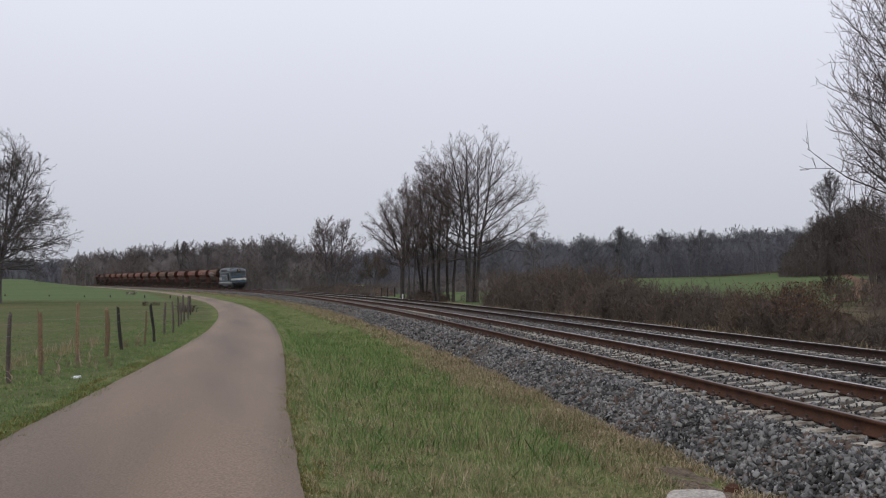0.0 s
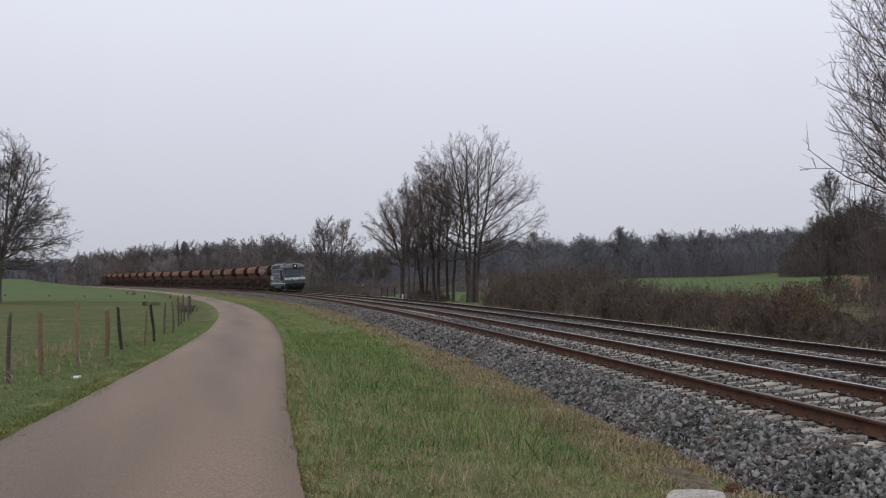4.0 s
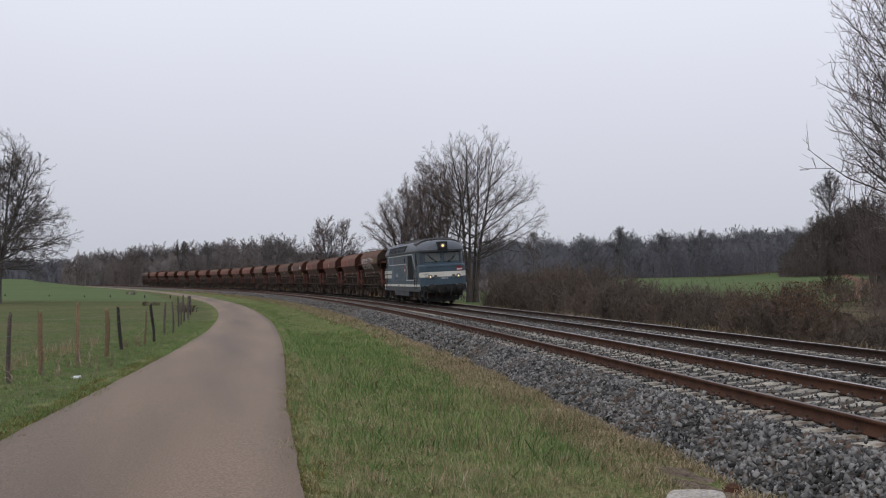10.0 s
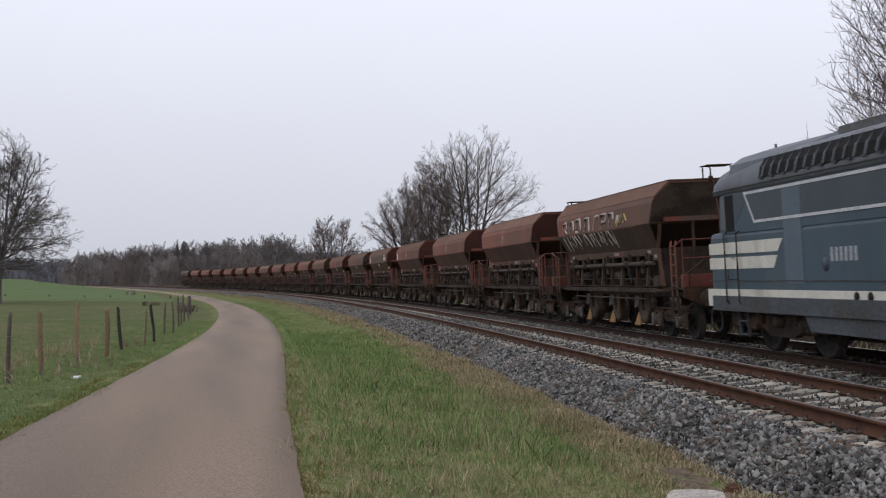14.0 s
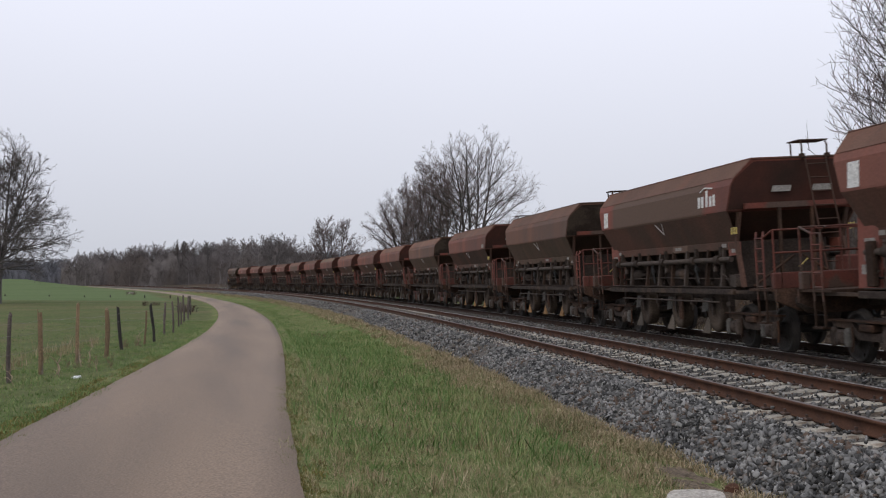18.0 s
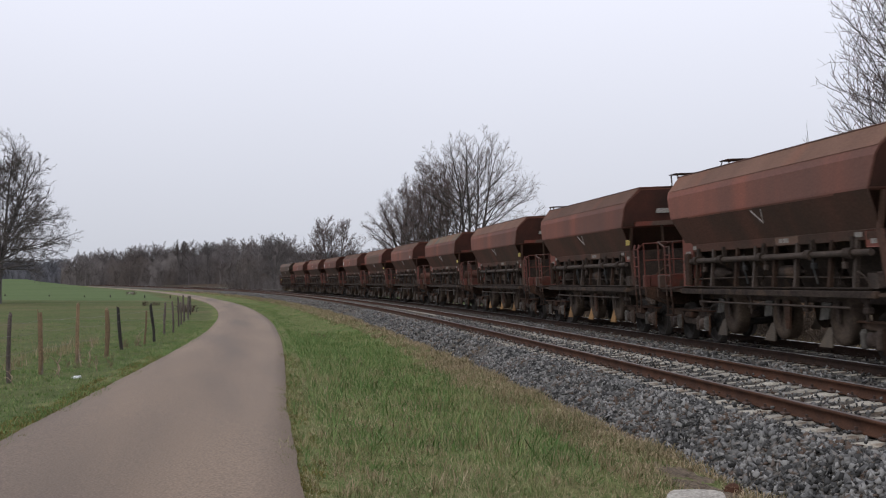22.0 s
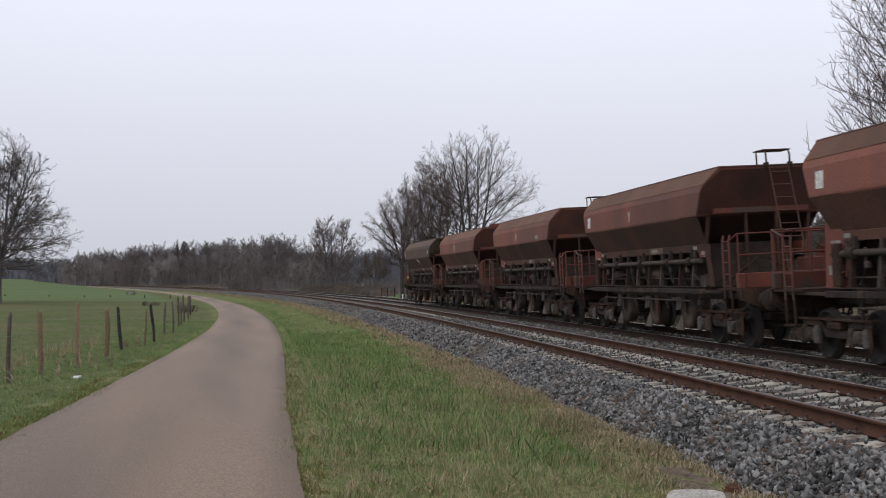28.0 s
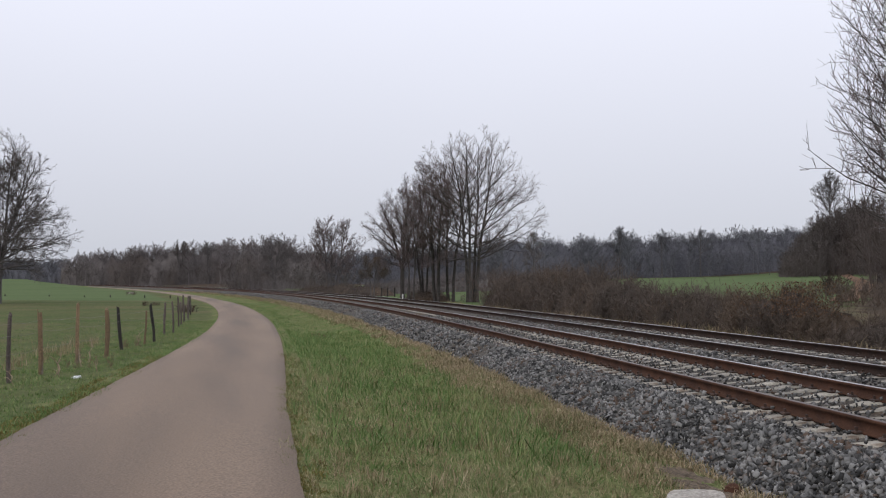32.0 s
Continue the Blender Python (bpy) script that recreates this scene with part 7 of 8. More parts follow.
# distance of each hopper's centre behind the locomotive's nose reference
WAGON_BACK = [25.1, 38.6, 52.7, 67.5, 81.8, 95.3, 109.3, 123.7, 137.6, 150.9, 164.75, 178.9, 193.5, 208.1, 222.6, 237.5, 251.8, 266.0, 279.3]
"""wagon looks: tone of the body, which end carries the ladder, pale end boards, ochre or pale flaps"""
KINDS = [
    hopper_wagon(0, "brown ballast hopper wagon streaked with dirt", 1, 0, M_FINY),
    hopper_wagon(1, "reddish-brown ballast hopper wagon with a ladder and step at its end", 1, 0, None),
    hopper_wagon(2, "dull brown ballast hopper wagon with rusty ends", -1, 0, M_FINY),
    hopper_wagon(3, "red oxide ballast hopper wagon with a ladder at the end", 1, 1, None),
    hopper_wagon(1, "reddish-brown ballast hopper wagon with a raised end lip", -1, 0, M_CHUTE),
]
KINDS.append(hopper_wagon(1, "tan ballast hopper wagon with grey weather streaks along its top", -1, 1, M_CHUTE, M_STREAK, False, True))
KINDS.append(hopper_wagon(0, "reddish-brown ballast hopper wagon on red plate-framed bogies", -1, 0, M_CHUTE, None, True))
KINDS.append(hopper_wagon(1, "reddish-brown ballast hopper wagon with an air tank on its open end", -1, 0, None, None, False, True))
KINDS.append(hopper_wagon(1, "reddish-brown ballast hopper wagon with pale end boards", 1, 1, M_FINY))
part("end_lip", Mesher().box(4.99, 5.05, -0.62, 0.62, 3.9, 4.13, 0.015).box(4.96, 5.08, -0.68, -0.6, 3.9, 4.1).box(4.96, 5.08, 0.6, 0.68, 3.9, 4.1), M_OXIDE, KINDS[4])
KIND_OF = [0, 1, 1, 1, 3, 0, 8, 6, 7, 8, 8, 5, 7, 3, 1, 1, 1, 4, 2]
WAGONS = []
_used = set()
for i, k in enumerate(KIND_OF):
    if k in _used:
        wg = copy_thing(KINDS[k], Matrix.Identity(4))
    else:
        wg = KINDS[k]
        _used.add(k)
    WAGONS.append(wg)


def upper_plate(x0, x1, z0, z1, side, lift=0.006):
    """A plate on the steep upper body side, between the belt and the shoulder."""
    y = lambda z: 1.47 - (z - 2.93) / 0.59 * 0.03
    return Mesher().loft([[(x0, side * (y(z0) + lift), z0), (x1, side * (y(z0) + lift), z0), (x1, side * (y(z1) + lift), z1), (x0, side * (y(z1) + lift), z1)],
                          [(x0, side * (y(z0) - 0.004), z0), (x1, side * (y(z0) - 0.004), z0), (x1, side * (y(z1) - 0.004), z1), (x0, side * (y(z1) - 0.004), z1)]])


def squiggle(pts, r, side):
    """A sprayed line of paint along (x, z) points on the upper body side."""
    return Mesher().tube([(x, side * (1.47 - (z - 2.93) / 0.59 * 0.03 + 0.004), z) for x, z in pts], r, 5)


def body_of(wg):
    return [c for c in wg.children if c.name.startswith("hopper")][0]


# sprayed lettering along the first wagon, too tangled to read
_tag = [((-4.0, 3.05), (-3.9, 3.35), (-3.6, 3.4), (-3.5, 3.2), (-3.8, 3.18), (-3.45, 3.02)), ((-3.1, 3.0), (-3.0, 3.38), (-2.7, 3.38), (-2.65, 3.1)), ((-2.4, 3.05), (-2.3, 3.4), (-1.9, 3.42), (-1.8, 3.1), (-2.1, 3.0), (-2.4, 3.05)),
        ((-1.4, 3.0), (-1.3, 3.4), (-0.9, 3.4), (-0.85, 3.0)), ((-0.4, 3.02), (-0.2, 3.4), (0.2, 3.42)), ((0.4, 3.0), (0.45, 3.42), (0.9, 3.42), (0.85, 3.2), (0.5, 3.2)), ((1.2, 3.05), (1.25, 3.4), (1.6, 3.4), (1.6, 3.25)), ((1.9, 3.1), (2.0, 3.3), (2.1, 3.1), (2.2, 3.3))]
for pts in _tag:
    part("sprayed_tag", squiggle([(x, z - 0.03) for x, z in pts], 0.042, -1), M_SPRAY, body_of(WAGONS[0]))
def paint_runs():
    """Drips and tails of the sprayed letters down the lower sheet."""
    rng = random.Random(12)
    for i in range(16):
        x0 = -3.9 + 0.36 * i + rng.uniform(-0.1, 0.1)
        pts = [(x0 + rng.uniform(-0.12, 0.12), z) for z in (2.9, 2.9 - rng.uniform(0.12, 0.25), 2.9 - rng.uniform(0.3, 0.55))]
        part("paint_run", Mesher().tube([(x, -(1.462 - (2.93 - z) / 0.66 * 0.302 + 0.004), z) for x, z in pts], [0.03, 0.024, 0.012], 5), M_SPRAY, body_of(WAGONS[0]))


paint_runs()
for x0, x1, z0, z1 in ((-4.55, -3.72, 2.97, 3.4), (-4.3, -3.1, 3.26, 3.42), (-2.2, -1.7, 2.97, 3.08)):
    part("red_patch", upper_plate(x0, x1, z0, z1, -1, 0.003), M_HOPPER[3], body_of(WAGONS[0]), "cleaner red patch of old paint")
for pts in (((1.9, 3.0), (2.05, 3.25), (2.2, 3.05), (2.4, 3.3)), ((2.5, 3.05), (2.6, 3.3), (2.8, 3.1))):
    part("sprayed_tag", squiggle(pts, 0.02, -1), M_YELLOW, body_of(WAGONS[0]))
# white marks of the wagon with the faded middle
for i in (3, 4):
    b = body_of(WAGONS[i])
    part("white_panel", upper_plate(-4.4, -4.02, 2.98, 3.4, -1), M_WHITE, b)
for j, (x, h) in enumerate(((3.05, 0.24), (3.25, 0.24), (3.5, 0.36), (3.72, 0.22), (3.92, 0.24))):
    part("sign_bar", upper_plate(x, x + 0.13, 3.08, 3.08 + h, -1), M_WHITE, body_of(WAGONS[4]))
part("sign_arc", squiggle([(3.2, 3.42), (3.45, 3.5), (3.9, 3.46)], 0.018, -1), M_WHITE, body_of(WAGONS[4]))
for i in (14, 15):
    part("white_panel", upper_plate(-4.38, -4.1, 3.06, 3.36, -1), M_WHITE, body_of(WAGONS[i]))
for i, x in ((6, 4.0), (16, 2.9), (12, 3.6)):
    part("marking_panel", upper_plate(x, x + 0.4, 3.0, 3.14, -1), M_TAG, body_of(WAGONS[i]))
for pts in (((-4.9, 3.2), (-4.7, 3.4), (-4.5, 3.15), (-4.75, 3.05)), ((3.9, 3.0), (4.1, 3.35), (4.3, 3.1), (4.4, 3.4))):
    part("sprayed_tag", squiggle(pts, 0.02, -1), M_SPRAY, body_of(WAGONS[18]))
tail = part("tail_lamp", Mesher().turned([(-6.25, 0.11), (-6.33, 0.11), (-6.34, 0.0)], (0, -1.15, 1.75), "x", 14), M_YELLOW, WAGONS[18], "yellow tail lamp disc")


def spread_ends():
    """Couplings stay closed: the end platforms sit a little further out where the neighbour is further away."""
    edges = [WAGON_BACK[0] - (25.1 - 17.45)] + [(a + b) / 2 for a, b in zip(WAGON_BACK, WAGON_BACK[1:])] + [WAGON_BACK[-1] + 6.7]
    for i, wg in enumerate(WAGONS):
        for ch in wg.children:
            if ch.name.startswith("end_platform"):
                forward = ch.name.split(".")[0] and ch.data.vertices[0].co.x > 0
                reach = (WAGON_BACK[i] - edges[i]) if forward else (edges[i + 1] - WAGON_BACK[i])
                ch.location.x = max(-0.05, min(0.5, reach - 6.68)) * (1 if forward else -1)


spread_ends()


# ---- fence along the pasture ----
def build_fence():
    root = tagged(new("pasture_fence"), "weathered post and wire fence beside the lane", "fence")
    rng = random.Random(5)
    spots = [(-8.11, 21.6, 1.29, 0.10, M_POST, 0.5), (-8.11, 23.2, 1.28, 0.12, M_POST_RED, -1.5), (-8.78, 27.6, 1.42, 0.1, M_POST_RED, 1.0), (-8.97, 30.7, 1.30, 0.14, M_POST_RED, 0.0), (-9.5, 34.0, 1.25, 0.12, M_POST_DARK, -3.5),
             (-9.83, 38.0, 1.1, 0.08, M_POST_RED, 2.0), (-9.92, 39.5, 1.28, 0.12, M_POST_DARK, -4.0), (-11.33, 46.9, 1.33, 0.11, M_POST, 1.0), (-11.67, 49.8, 1.37, 0.11, M_POST, -1.0), (-13.2, 57.5, 1.5, 0.12, M_POST, -3.0),
             (-13.9, 61.0, 1.2, 0.11, M_POST, 2.0), (-14.6, 65.0, 1.5, 0.13, M_POST, -2.0), (-15.6, 70.5, 1.3, 0.12, M_POST, 1.0), (-16.8, 76.0, 1.4, 0.13, M_POST, 0.5), (-18.2, 83.0, 1.3, 0.12, M_POST, -1.0), (-20.0, 91.0, 1.3, 0.12, M_POST, 1.0), (-22.2, 100.0, 1.2, 0.12, M_POST, 1.0),
             (-7.9, 17.0, 1.25, 0.1, M_POST, 0.0), (-7.7, 12.5, 1.25, 0.1, M_POST, 0.0)]
    tops = []
    for x, y, h, w, m, tilt in spots:
        z = float(ground_z(np.array([x]), np.array([y]))[0])
        rings, bow, turn = [], rng.uniform(0.015, 0.045), rng.uniform(0, 6.3)
        for i, (t, sc) in enumerate(((-0.2, 1.0), (0.0, 1.05), (0.3, 0.97), (0.6, 1.03), (0.9, 0.95), (1.0, 0.88))):
            ring = []
            for k in range(7):
                a = k * math.tau / 7
                r = w * 0.42 * sc * rng.uniform(0.85, 1.12)
                ring.append((r * math.cos(a) + bow * math.sin(3.0 * t + turn), r * math.sin(a) + bow * math.cos(2.3 * t + turn), t * h + (rng.uniform(-0.07, 0.05) if t == 1.0 else 0)))
            rings.append(ring)
        part("post", Mesher().loft(rings), m, root, at=pose(x, y, z, rng.uniform(-2, 2), tilt, rng.uniform(0, 90)))
        tops.append((y, x, z, h))
    tops.sort()
    for frac in (0.45, 0.75, 0.95):
        pts = []
        for (y0, x0, z0, h0), (y1, x1, z1, h1) in zip(tops, tops[1:]):
            pts.append((x0, y0, z0 + 1.15 * frac))
            pts.append(((x0 + x1) / 2, (y0 + y1) / 2, (z0 + z1) / 2 + 1.15 * frac - 0.03))
        part("wire", Mesher().tube(pts, 0.0025, 4), M_WIRE, root)
    return root


build_fence()


def field_fence():
    root = tagged(new("field_fence"), "low dark posts of a fence across the pasture", "fence")
    for i in range(6):
        px = 10 + i * 52.0 + (i * i * 23) % 31 + (i * 37 % 17)
        d = 185 - 0.05 * px
        x = at_px(px, d)
        z = float(ground_z(np.array([x]), np.array([d]))[0])
        h = 0.25 + 0.25 * ((i * 29) % 7) / 7
        part("post", Mesher().tube([(0, 0, -0.2), (0, 0, h)], [0.09, 0.07], 6), M_POST_DARK, root, at=pose(x, d, z, 0, (i * 13 % 7) - 3, 0))
    return root


field_fence()


def far_posts():
    root = tagged(new("field_fence"), "short fence posts beyond the railway", "fence")
    for px, d, m in ((686, 150, M_POST_DARK), (699, 152, M_POST_DARK), (676, 150, M_POST_DARK), (722, 150, M_POST)):
        x = at_px(px, d)
        z = float(ground_z(np.array([x]), np.array([d]))[0])
        part("post", Mesher().tube([(0, 0, -0.2), (0, 0, 1.2)], [0.09, 0.08], 6), m, root, at=pose(x, d, z))
    return root


far_posts()
mk = tagged(new("marker_post"), "short white marker post beside the track", "post")
_mx, _my, _ma = line(-133.5, 2.6)
mk.matrix_basis = pose(float(_mx), float(_my), 0.0)
part("post", Mesher().tube([(0, 0, -0.3), (0, 0, 0.75)], 0.06, 8), M_WHITE, mk)


# ---- grass ----
WORN = (2.62, 11.9, 0.36, 1.35, 0.1)


def blades(name, label, x, y, h0, h1, w, material, seed, bend=0.5):
    rng = np.random.default_rng(seed)
    worn = ((x - WORN[0] + 0.1 * (y - WORN[1])) / WORN[2]) ** 2 + ((y - WORN[1]) / WORN[3]) ** 2 < rng.uniform(0.3, 1.1, len(x))
    x, y = x[~worn], y[~worn]
    n = len(x)
    z = ground_z(x, y)
    a = rng.uniform(0, math.tau, n)
    h = rng.uniform(h0, h1, n) * (0.45 + 0.6 * (1 + np.sin(x * 2.1 + 1.3 * np.sin(y * 1.4))) * (0.5 + 0.5 * np.sin(x * 9.1 + 2.0 * np.sin(y * 7.3)) * np.sin(y * 8.3 + x)) + 0.25)
    ww = w * rng.uniform(0.6, 1.3, n)
    dx, dy = np.cos(a) * ww / 2, np.sin(a) * ww / 2
    lx, ly = rng.normal(size=n) * bend * h, rng.normal(size=n) * bend * h
    b0 = np.stack([x - dx, y - dy, z - 0.01], -1)
    b1 = np.stack([x + dx, y + dy, z - 0.01], -1)
    m0 = np.stack([x - dx * 0.7 + lx * 0.35, y - dy * 0.7 + ly * 0.35, z + h * 0.6], -1)
    m1 = np.stack([x + dx * 0.7 + lx * 0.35, y + dy * 0.7 + ly * 0.35, z + h * 0.6], -1)
    tp = np.stack([x + lx, y + ly, z + h * np.clip(1 - 0.35 * (lx ** 2 + ly ** 2) / h ** 2, 0.4, 1)], -1)
    if h1 < 0.15:
        v = np.stack([b0, b1, tp], 1).reshape(-1, 3)
        f = 3 * np.arange(n)[:, None] + np.arange(3)
        return tagged(new(name, array_mesh(name, v, f, material)), label, "grass", kind="stuff")
    v = np.stack([b0, b1, m1, m0, tp], 1).reshape(-1, 3)
    i = 5 * np.arange(n)[:, None]
    f = np.concatenate([i + np.array([0, 1, 2]), i + np.array([0, 2, 3]), i + np.array([3, 2, 4])])
    return tagged(new(name, array_mesh(name, v, f, material)), label, "grass", kind="stuff")


def strip_points(rng, n, s0, s1, u0, u1, bias=0.6, clump=0.0):
    s = s1 - (s1 - s0) * rng.random(n) ** (1 / bias)
    u = rng.uniform(u0, u1, n)
    if clump:
        c = rng.random((n // 12 + 1, 2))
        pick = rng.integers(0, len(c), n)
        s = s1 - (s1 - s0) * c[pick, 0] ** (1 / bias) + rng.normal(size=n) * clump
        u = u0 + (u1 - u0) * c[pick, 1] + rng.normal(size=n) * clump
        u = np.clip(u, u0, u1)
    u = np.where(u > -12, u + widening(s) * np.clip((-9.0 - u) / 1.4, 0, 1), u)
    x, y, a = line(s, u)
    return x, y


G = np.random.default_rng(9)
blades("verge_grass", "short mixed green and straw grass on the verge", *strip_points(G, 85000, -62, -36, -10.68, -6.0, 0.75), 0.03, 0.08, 0.008, M_BLADE, 61, 0.8)
blades("verge_grass", "tufts of taller grass on the verge", *strip_points(G, 30000, -64, -36, -10.6, -6.2, 0.75, 0.05), 0.05, 0.12, 0.008, M_BLADE, 62, 0.7)
blades("verge_grass", "dry straw-coloured grass at the ballast edge", *strip_points(G, 34000, -62, -36, -7.25, -5.75, 0.75, 0.1), 0.05, 0.15, 0.010, M_STRAW, 63, 0.8)
blades("verge_grass", "dry straw-coloured grass on the foot of the ballast", *strip_points(G, 22000, -230, -58, -7.0, -5.45, 0.65, 0.1), 0.07, 0.18, 0.022, M_STRAW, 70, 0.8)
blades("verge_grass", "dull dry grass grown over the far ballast shoulder", *strip_points(G, 8000, -300, -94, -7.2, -6.2, 0.7, 0.2), 0.1, 0.24, 0.035, M_STRAW, 78, 0.8)
blades("verge_grass", "green tufts along the far ballast shoulder", *strip_points(G, 6000, -300, -94, -7.4, -6.2, 0.7, 0.3), 0.06, 0.16, 0.035, M_BLADE, 79, 0.8)
blades("verge_grass", "straw-coloured patches in the verge", *strip_points(G, 44000, -62, -36, -10.6, -6.4, 0.5, 0.13), 0.04, 0.13, 0.008, M_STRAW, 73, 1.2)
blades("verge_grass", "lush green grass in the shallow ditch", *strip_points(G, 42000, -170, -42, -10.6, -6.5, 0.7, 0.25), 0.06, 0.14, 0.016, M_LUSH, 64, 0.7)
blades("verge_grass", "green grass between the lane and the fence", *strip_points(G, 46000, -100, -42, -17.2, -13.8, 0.75), 0.04, 0.10, 0.012, M_LUSH, 65, 0.7)
blades("verge_grass", "rough pasture grass behind the fence", *strip_points(G, 14000, -105, -48, -23.0, -17.0, 0.8, 0.3), 0.04, 0.1, 0.015, M_LUSH, 77, 0.7)
blades("verge_grass", "a few dry stalks round the fence posts", *strip_points(G, 1300, -74, -44, -17.4, -16.4, 0.8, 0.06), 0.12, 0.4, 0.009, M_STRAW, 66, 0.3)
blades("verge_grass", "rank dry grass beyond the far track", *strip_points(G, 20000, -130, -42, 3.2, 6.5, 0.7, 0.15), 0.12, 0.4, 0.02, M_STRAW, 67)
blades("verge_grass", "green tufts dotted over the verge", *strip_points(G, 24000, -60, -38, -10.4, -6.4, 0.9, 0.12), 0.05, 0.14, 0.009, M_LUSH, 82, 0.8)
blades("verge_grass", "bleached tufts dotted over the verge", *strip_points(G, 7000, -60, -36, -10.4, -6.2, 0.75, 0.05), 0.08, 0.2, 0.007, M_STRAW, 83, 0.6)
blades("verge_grass", "lush tussocks in the shallow ditch", *strip_points(G, 16000, -84, -43, -10.3, -7.2, 1.1, 0.22), 0.09, 0.26, 0.012, M_LUSH, 74, 0.6)
blades("verge_grass", "grass creeping over the lane's edge", *strip_points(G, 5000, -64, -36, -10.84, -10.55, 0.8, 0.07), 0.03, 0.07, 0.009, M_BLADE, 75, 0.9)
blades("verge_grass", "grass creeping over the lane's far edge", *strip_points(G, 5000, -80, -40, -13.95, -13.6, 0.8, 0.09), 0.03, 0.07, 0.011, M_LUSH, 76, 0.9)
blades("path_moss", "yellow-green moss along the lane's edges", *strip_points(G, 13000, -62, -36, -10.82, -10.42, 0.8, 0.05), 0.01, 0.035, 0.024, M_MOSS, 68, 0.8)
blades("path_moss", "yellow-green moss along the lane's edges", *strip_points(G, 13000, -62, -40, -14.2, -13.6, 0.8, 0.08), 0.01, 0.035, 0.032, M_MOSS, 69, 0.8)


# ---- small things ----
def soil_patch(x0, y0, rx, ry, turn, seed):
    """A worn bare patch in the turf, thin at its ragged rim."""
    rng = np.random.default_rng(seed)
    rings, spokes = 7, 40
    wob = 1 + 0.16 * np.sin(np.arange(spokes) * 0.47 + seed) + 0.12 * rng.normal(size=spokes)
    v = []
    for i in range(rings):
        k = i / (rings - 1)
        a = np.arange(spokes) * math.tau / spokes
        px, py = rx * k * wob * np.cos(a), ry * k * wob * np.sin(a)
        x, y = x0 + px * math.cos(turn) - py * math.sin(turn), y0 + px * math.sin(turn) + py * math.cos(turn)
        v.append(np.stack([x, y, ground_z(x, y) + 0.03 * (1 - k ** 3) - 0.012 + 0.006 * rng.normal(size=spokes)], -1))
    v = np.concatenate(v)
    i = np.arange(rings * spokes).reshape(rings, spokes)
    n = np.roll(i, -1, 1)
    f = np.stack([i[:-1], n[:-1], n[1:], i[1:]], -1).reshape(-1, 4)
    return tagged(new("bare_soil", array_mesh("bare_soil", v, f, M_SOIL, True)), "patch of bare trodden soil in the turf by the ballast", "soil", kind="structure")


soil_patch(*WORN, 4)
slab = tagged(new("concrete_slab"), "pale concrete slab lying in the grass by the ballast", "slab")
slab.matrix_basis = pose(2.235, 10.12, -0.125, 3, -1.5, -10)
part("block", Mesher().prism([(-0.27, -0.2), (0.25, -0.23), (0.24, 0.08), (0.17, 0.17), (0.02, 0.2), (-0.2, 0.16), (-0.25, 0.06)], "z", -0.1, 0.04).prism([(-0.255, -0.19), (0.235, -0.215), (0.225, 0.075), (0.16, 0.155), (0.02, 0.185), (-0.19, 0.15), (-0.235, 0.055)], "z", 0.04, 0.055), M_SLAB, slab)
clod = tagged(new("rusty_lump"), "rusty brown lump lying at the ballast edge", "lump")
clod.matrix_basis = pose(2.9, 11.5, float(ground_z(np.array([2.9]), np.array([11.5]))[0]), 0, 0, 20)
part("lump", Mesher().loft([[(r * math.cos(k * 0.785) * (1 + 0.2 * math.sin(3 * k + z * 40)), r * 0.8 * math.sin(k * 0.785) * (1 + 0.15 * math.cos(2 * k)), z) for k in range(8)] for r, z in ((0.08, -0.02), (0.1, 0.03), (0.085, 0.08), (0.03, 0.11))]), M_RUST, clod)
lit = tagged(new("plastic_litter"), "crumpled white plastic scrap in the grass by the lane", "litter")
_lz = float(ground_z(np.array([-7.1]), np.array([22.4]))[0])
lit.matrix_basis = pose(-7.1, 22.4, _lz - 0.01, 0, 0, 25) @ Matrix.Diagonal((0.75, 0.8, 0.8, 1.0))
_ms = Mesher()
_rng = random.Random(3)
_pts = [[(0.065 * (i - 1.5) + _rng.uniform(-0.03, 0.03), 0.05 * (j - 1) + _rng.uniform(-0.02, 0.02), 0.05 + _rng.uniform(-0.02, 0.05)) for j in range(3)] for i in range(4)]
_ms.loft([[p for p in r] + [(p[0], p[1], p[2] - 0.04) for p in r[::-1]] for r in _pts])
part("sheet", _ms, M_LITTER, lit)
for px, d, w in ((232, 215, 0.4),):
    bag = tagged(new("feed_trough"), "pale low trough standing in the pasture", "trough")
    trough_x = at_px(px, d)
    bag.matrix_basis = pose(trough_x, d, float(ground_z(np.array([trough_x]), np.array([float(d)]))[0]))
    part("tub", Mesher().loft([[(-w, -0.3, -0.02), (w, -0.3, -0.02), (w, 0.3, -0.02), (-w, 0.3, -0.02)], [(-w - 0.1, -0.4, 0.3), (w + 0.1, -0.4, 0.3), (w + 0.1, 0.4, 0.3), (-w - 0.1, 0.4, 0.3)]]), M_SLAB, bag)


for _i, (_px0, _px1, _d, _n, _h) in enumerate(((318, 344, 92, 26, 1.0), (252, 284, 118, 16, 0.7), (224, 240, 200, 8, 1.0))):
    _r = np.random.default_rng(300 + _i)
    wood("dead_bush", "dry brown leafless bush at the pasture edge", at_px(_r.uniform(_px0, _px1, _n), _d), _r.uniform(_d - 1.5, _d + 1.5, _n), _r.uniform(0.6, 1.0, _n) * _h, 310 + _i, THICKET, 0.012, M_BRUSH, 0.8, "stuff", "bush", 0.3, 0.01)


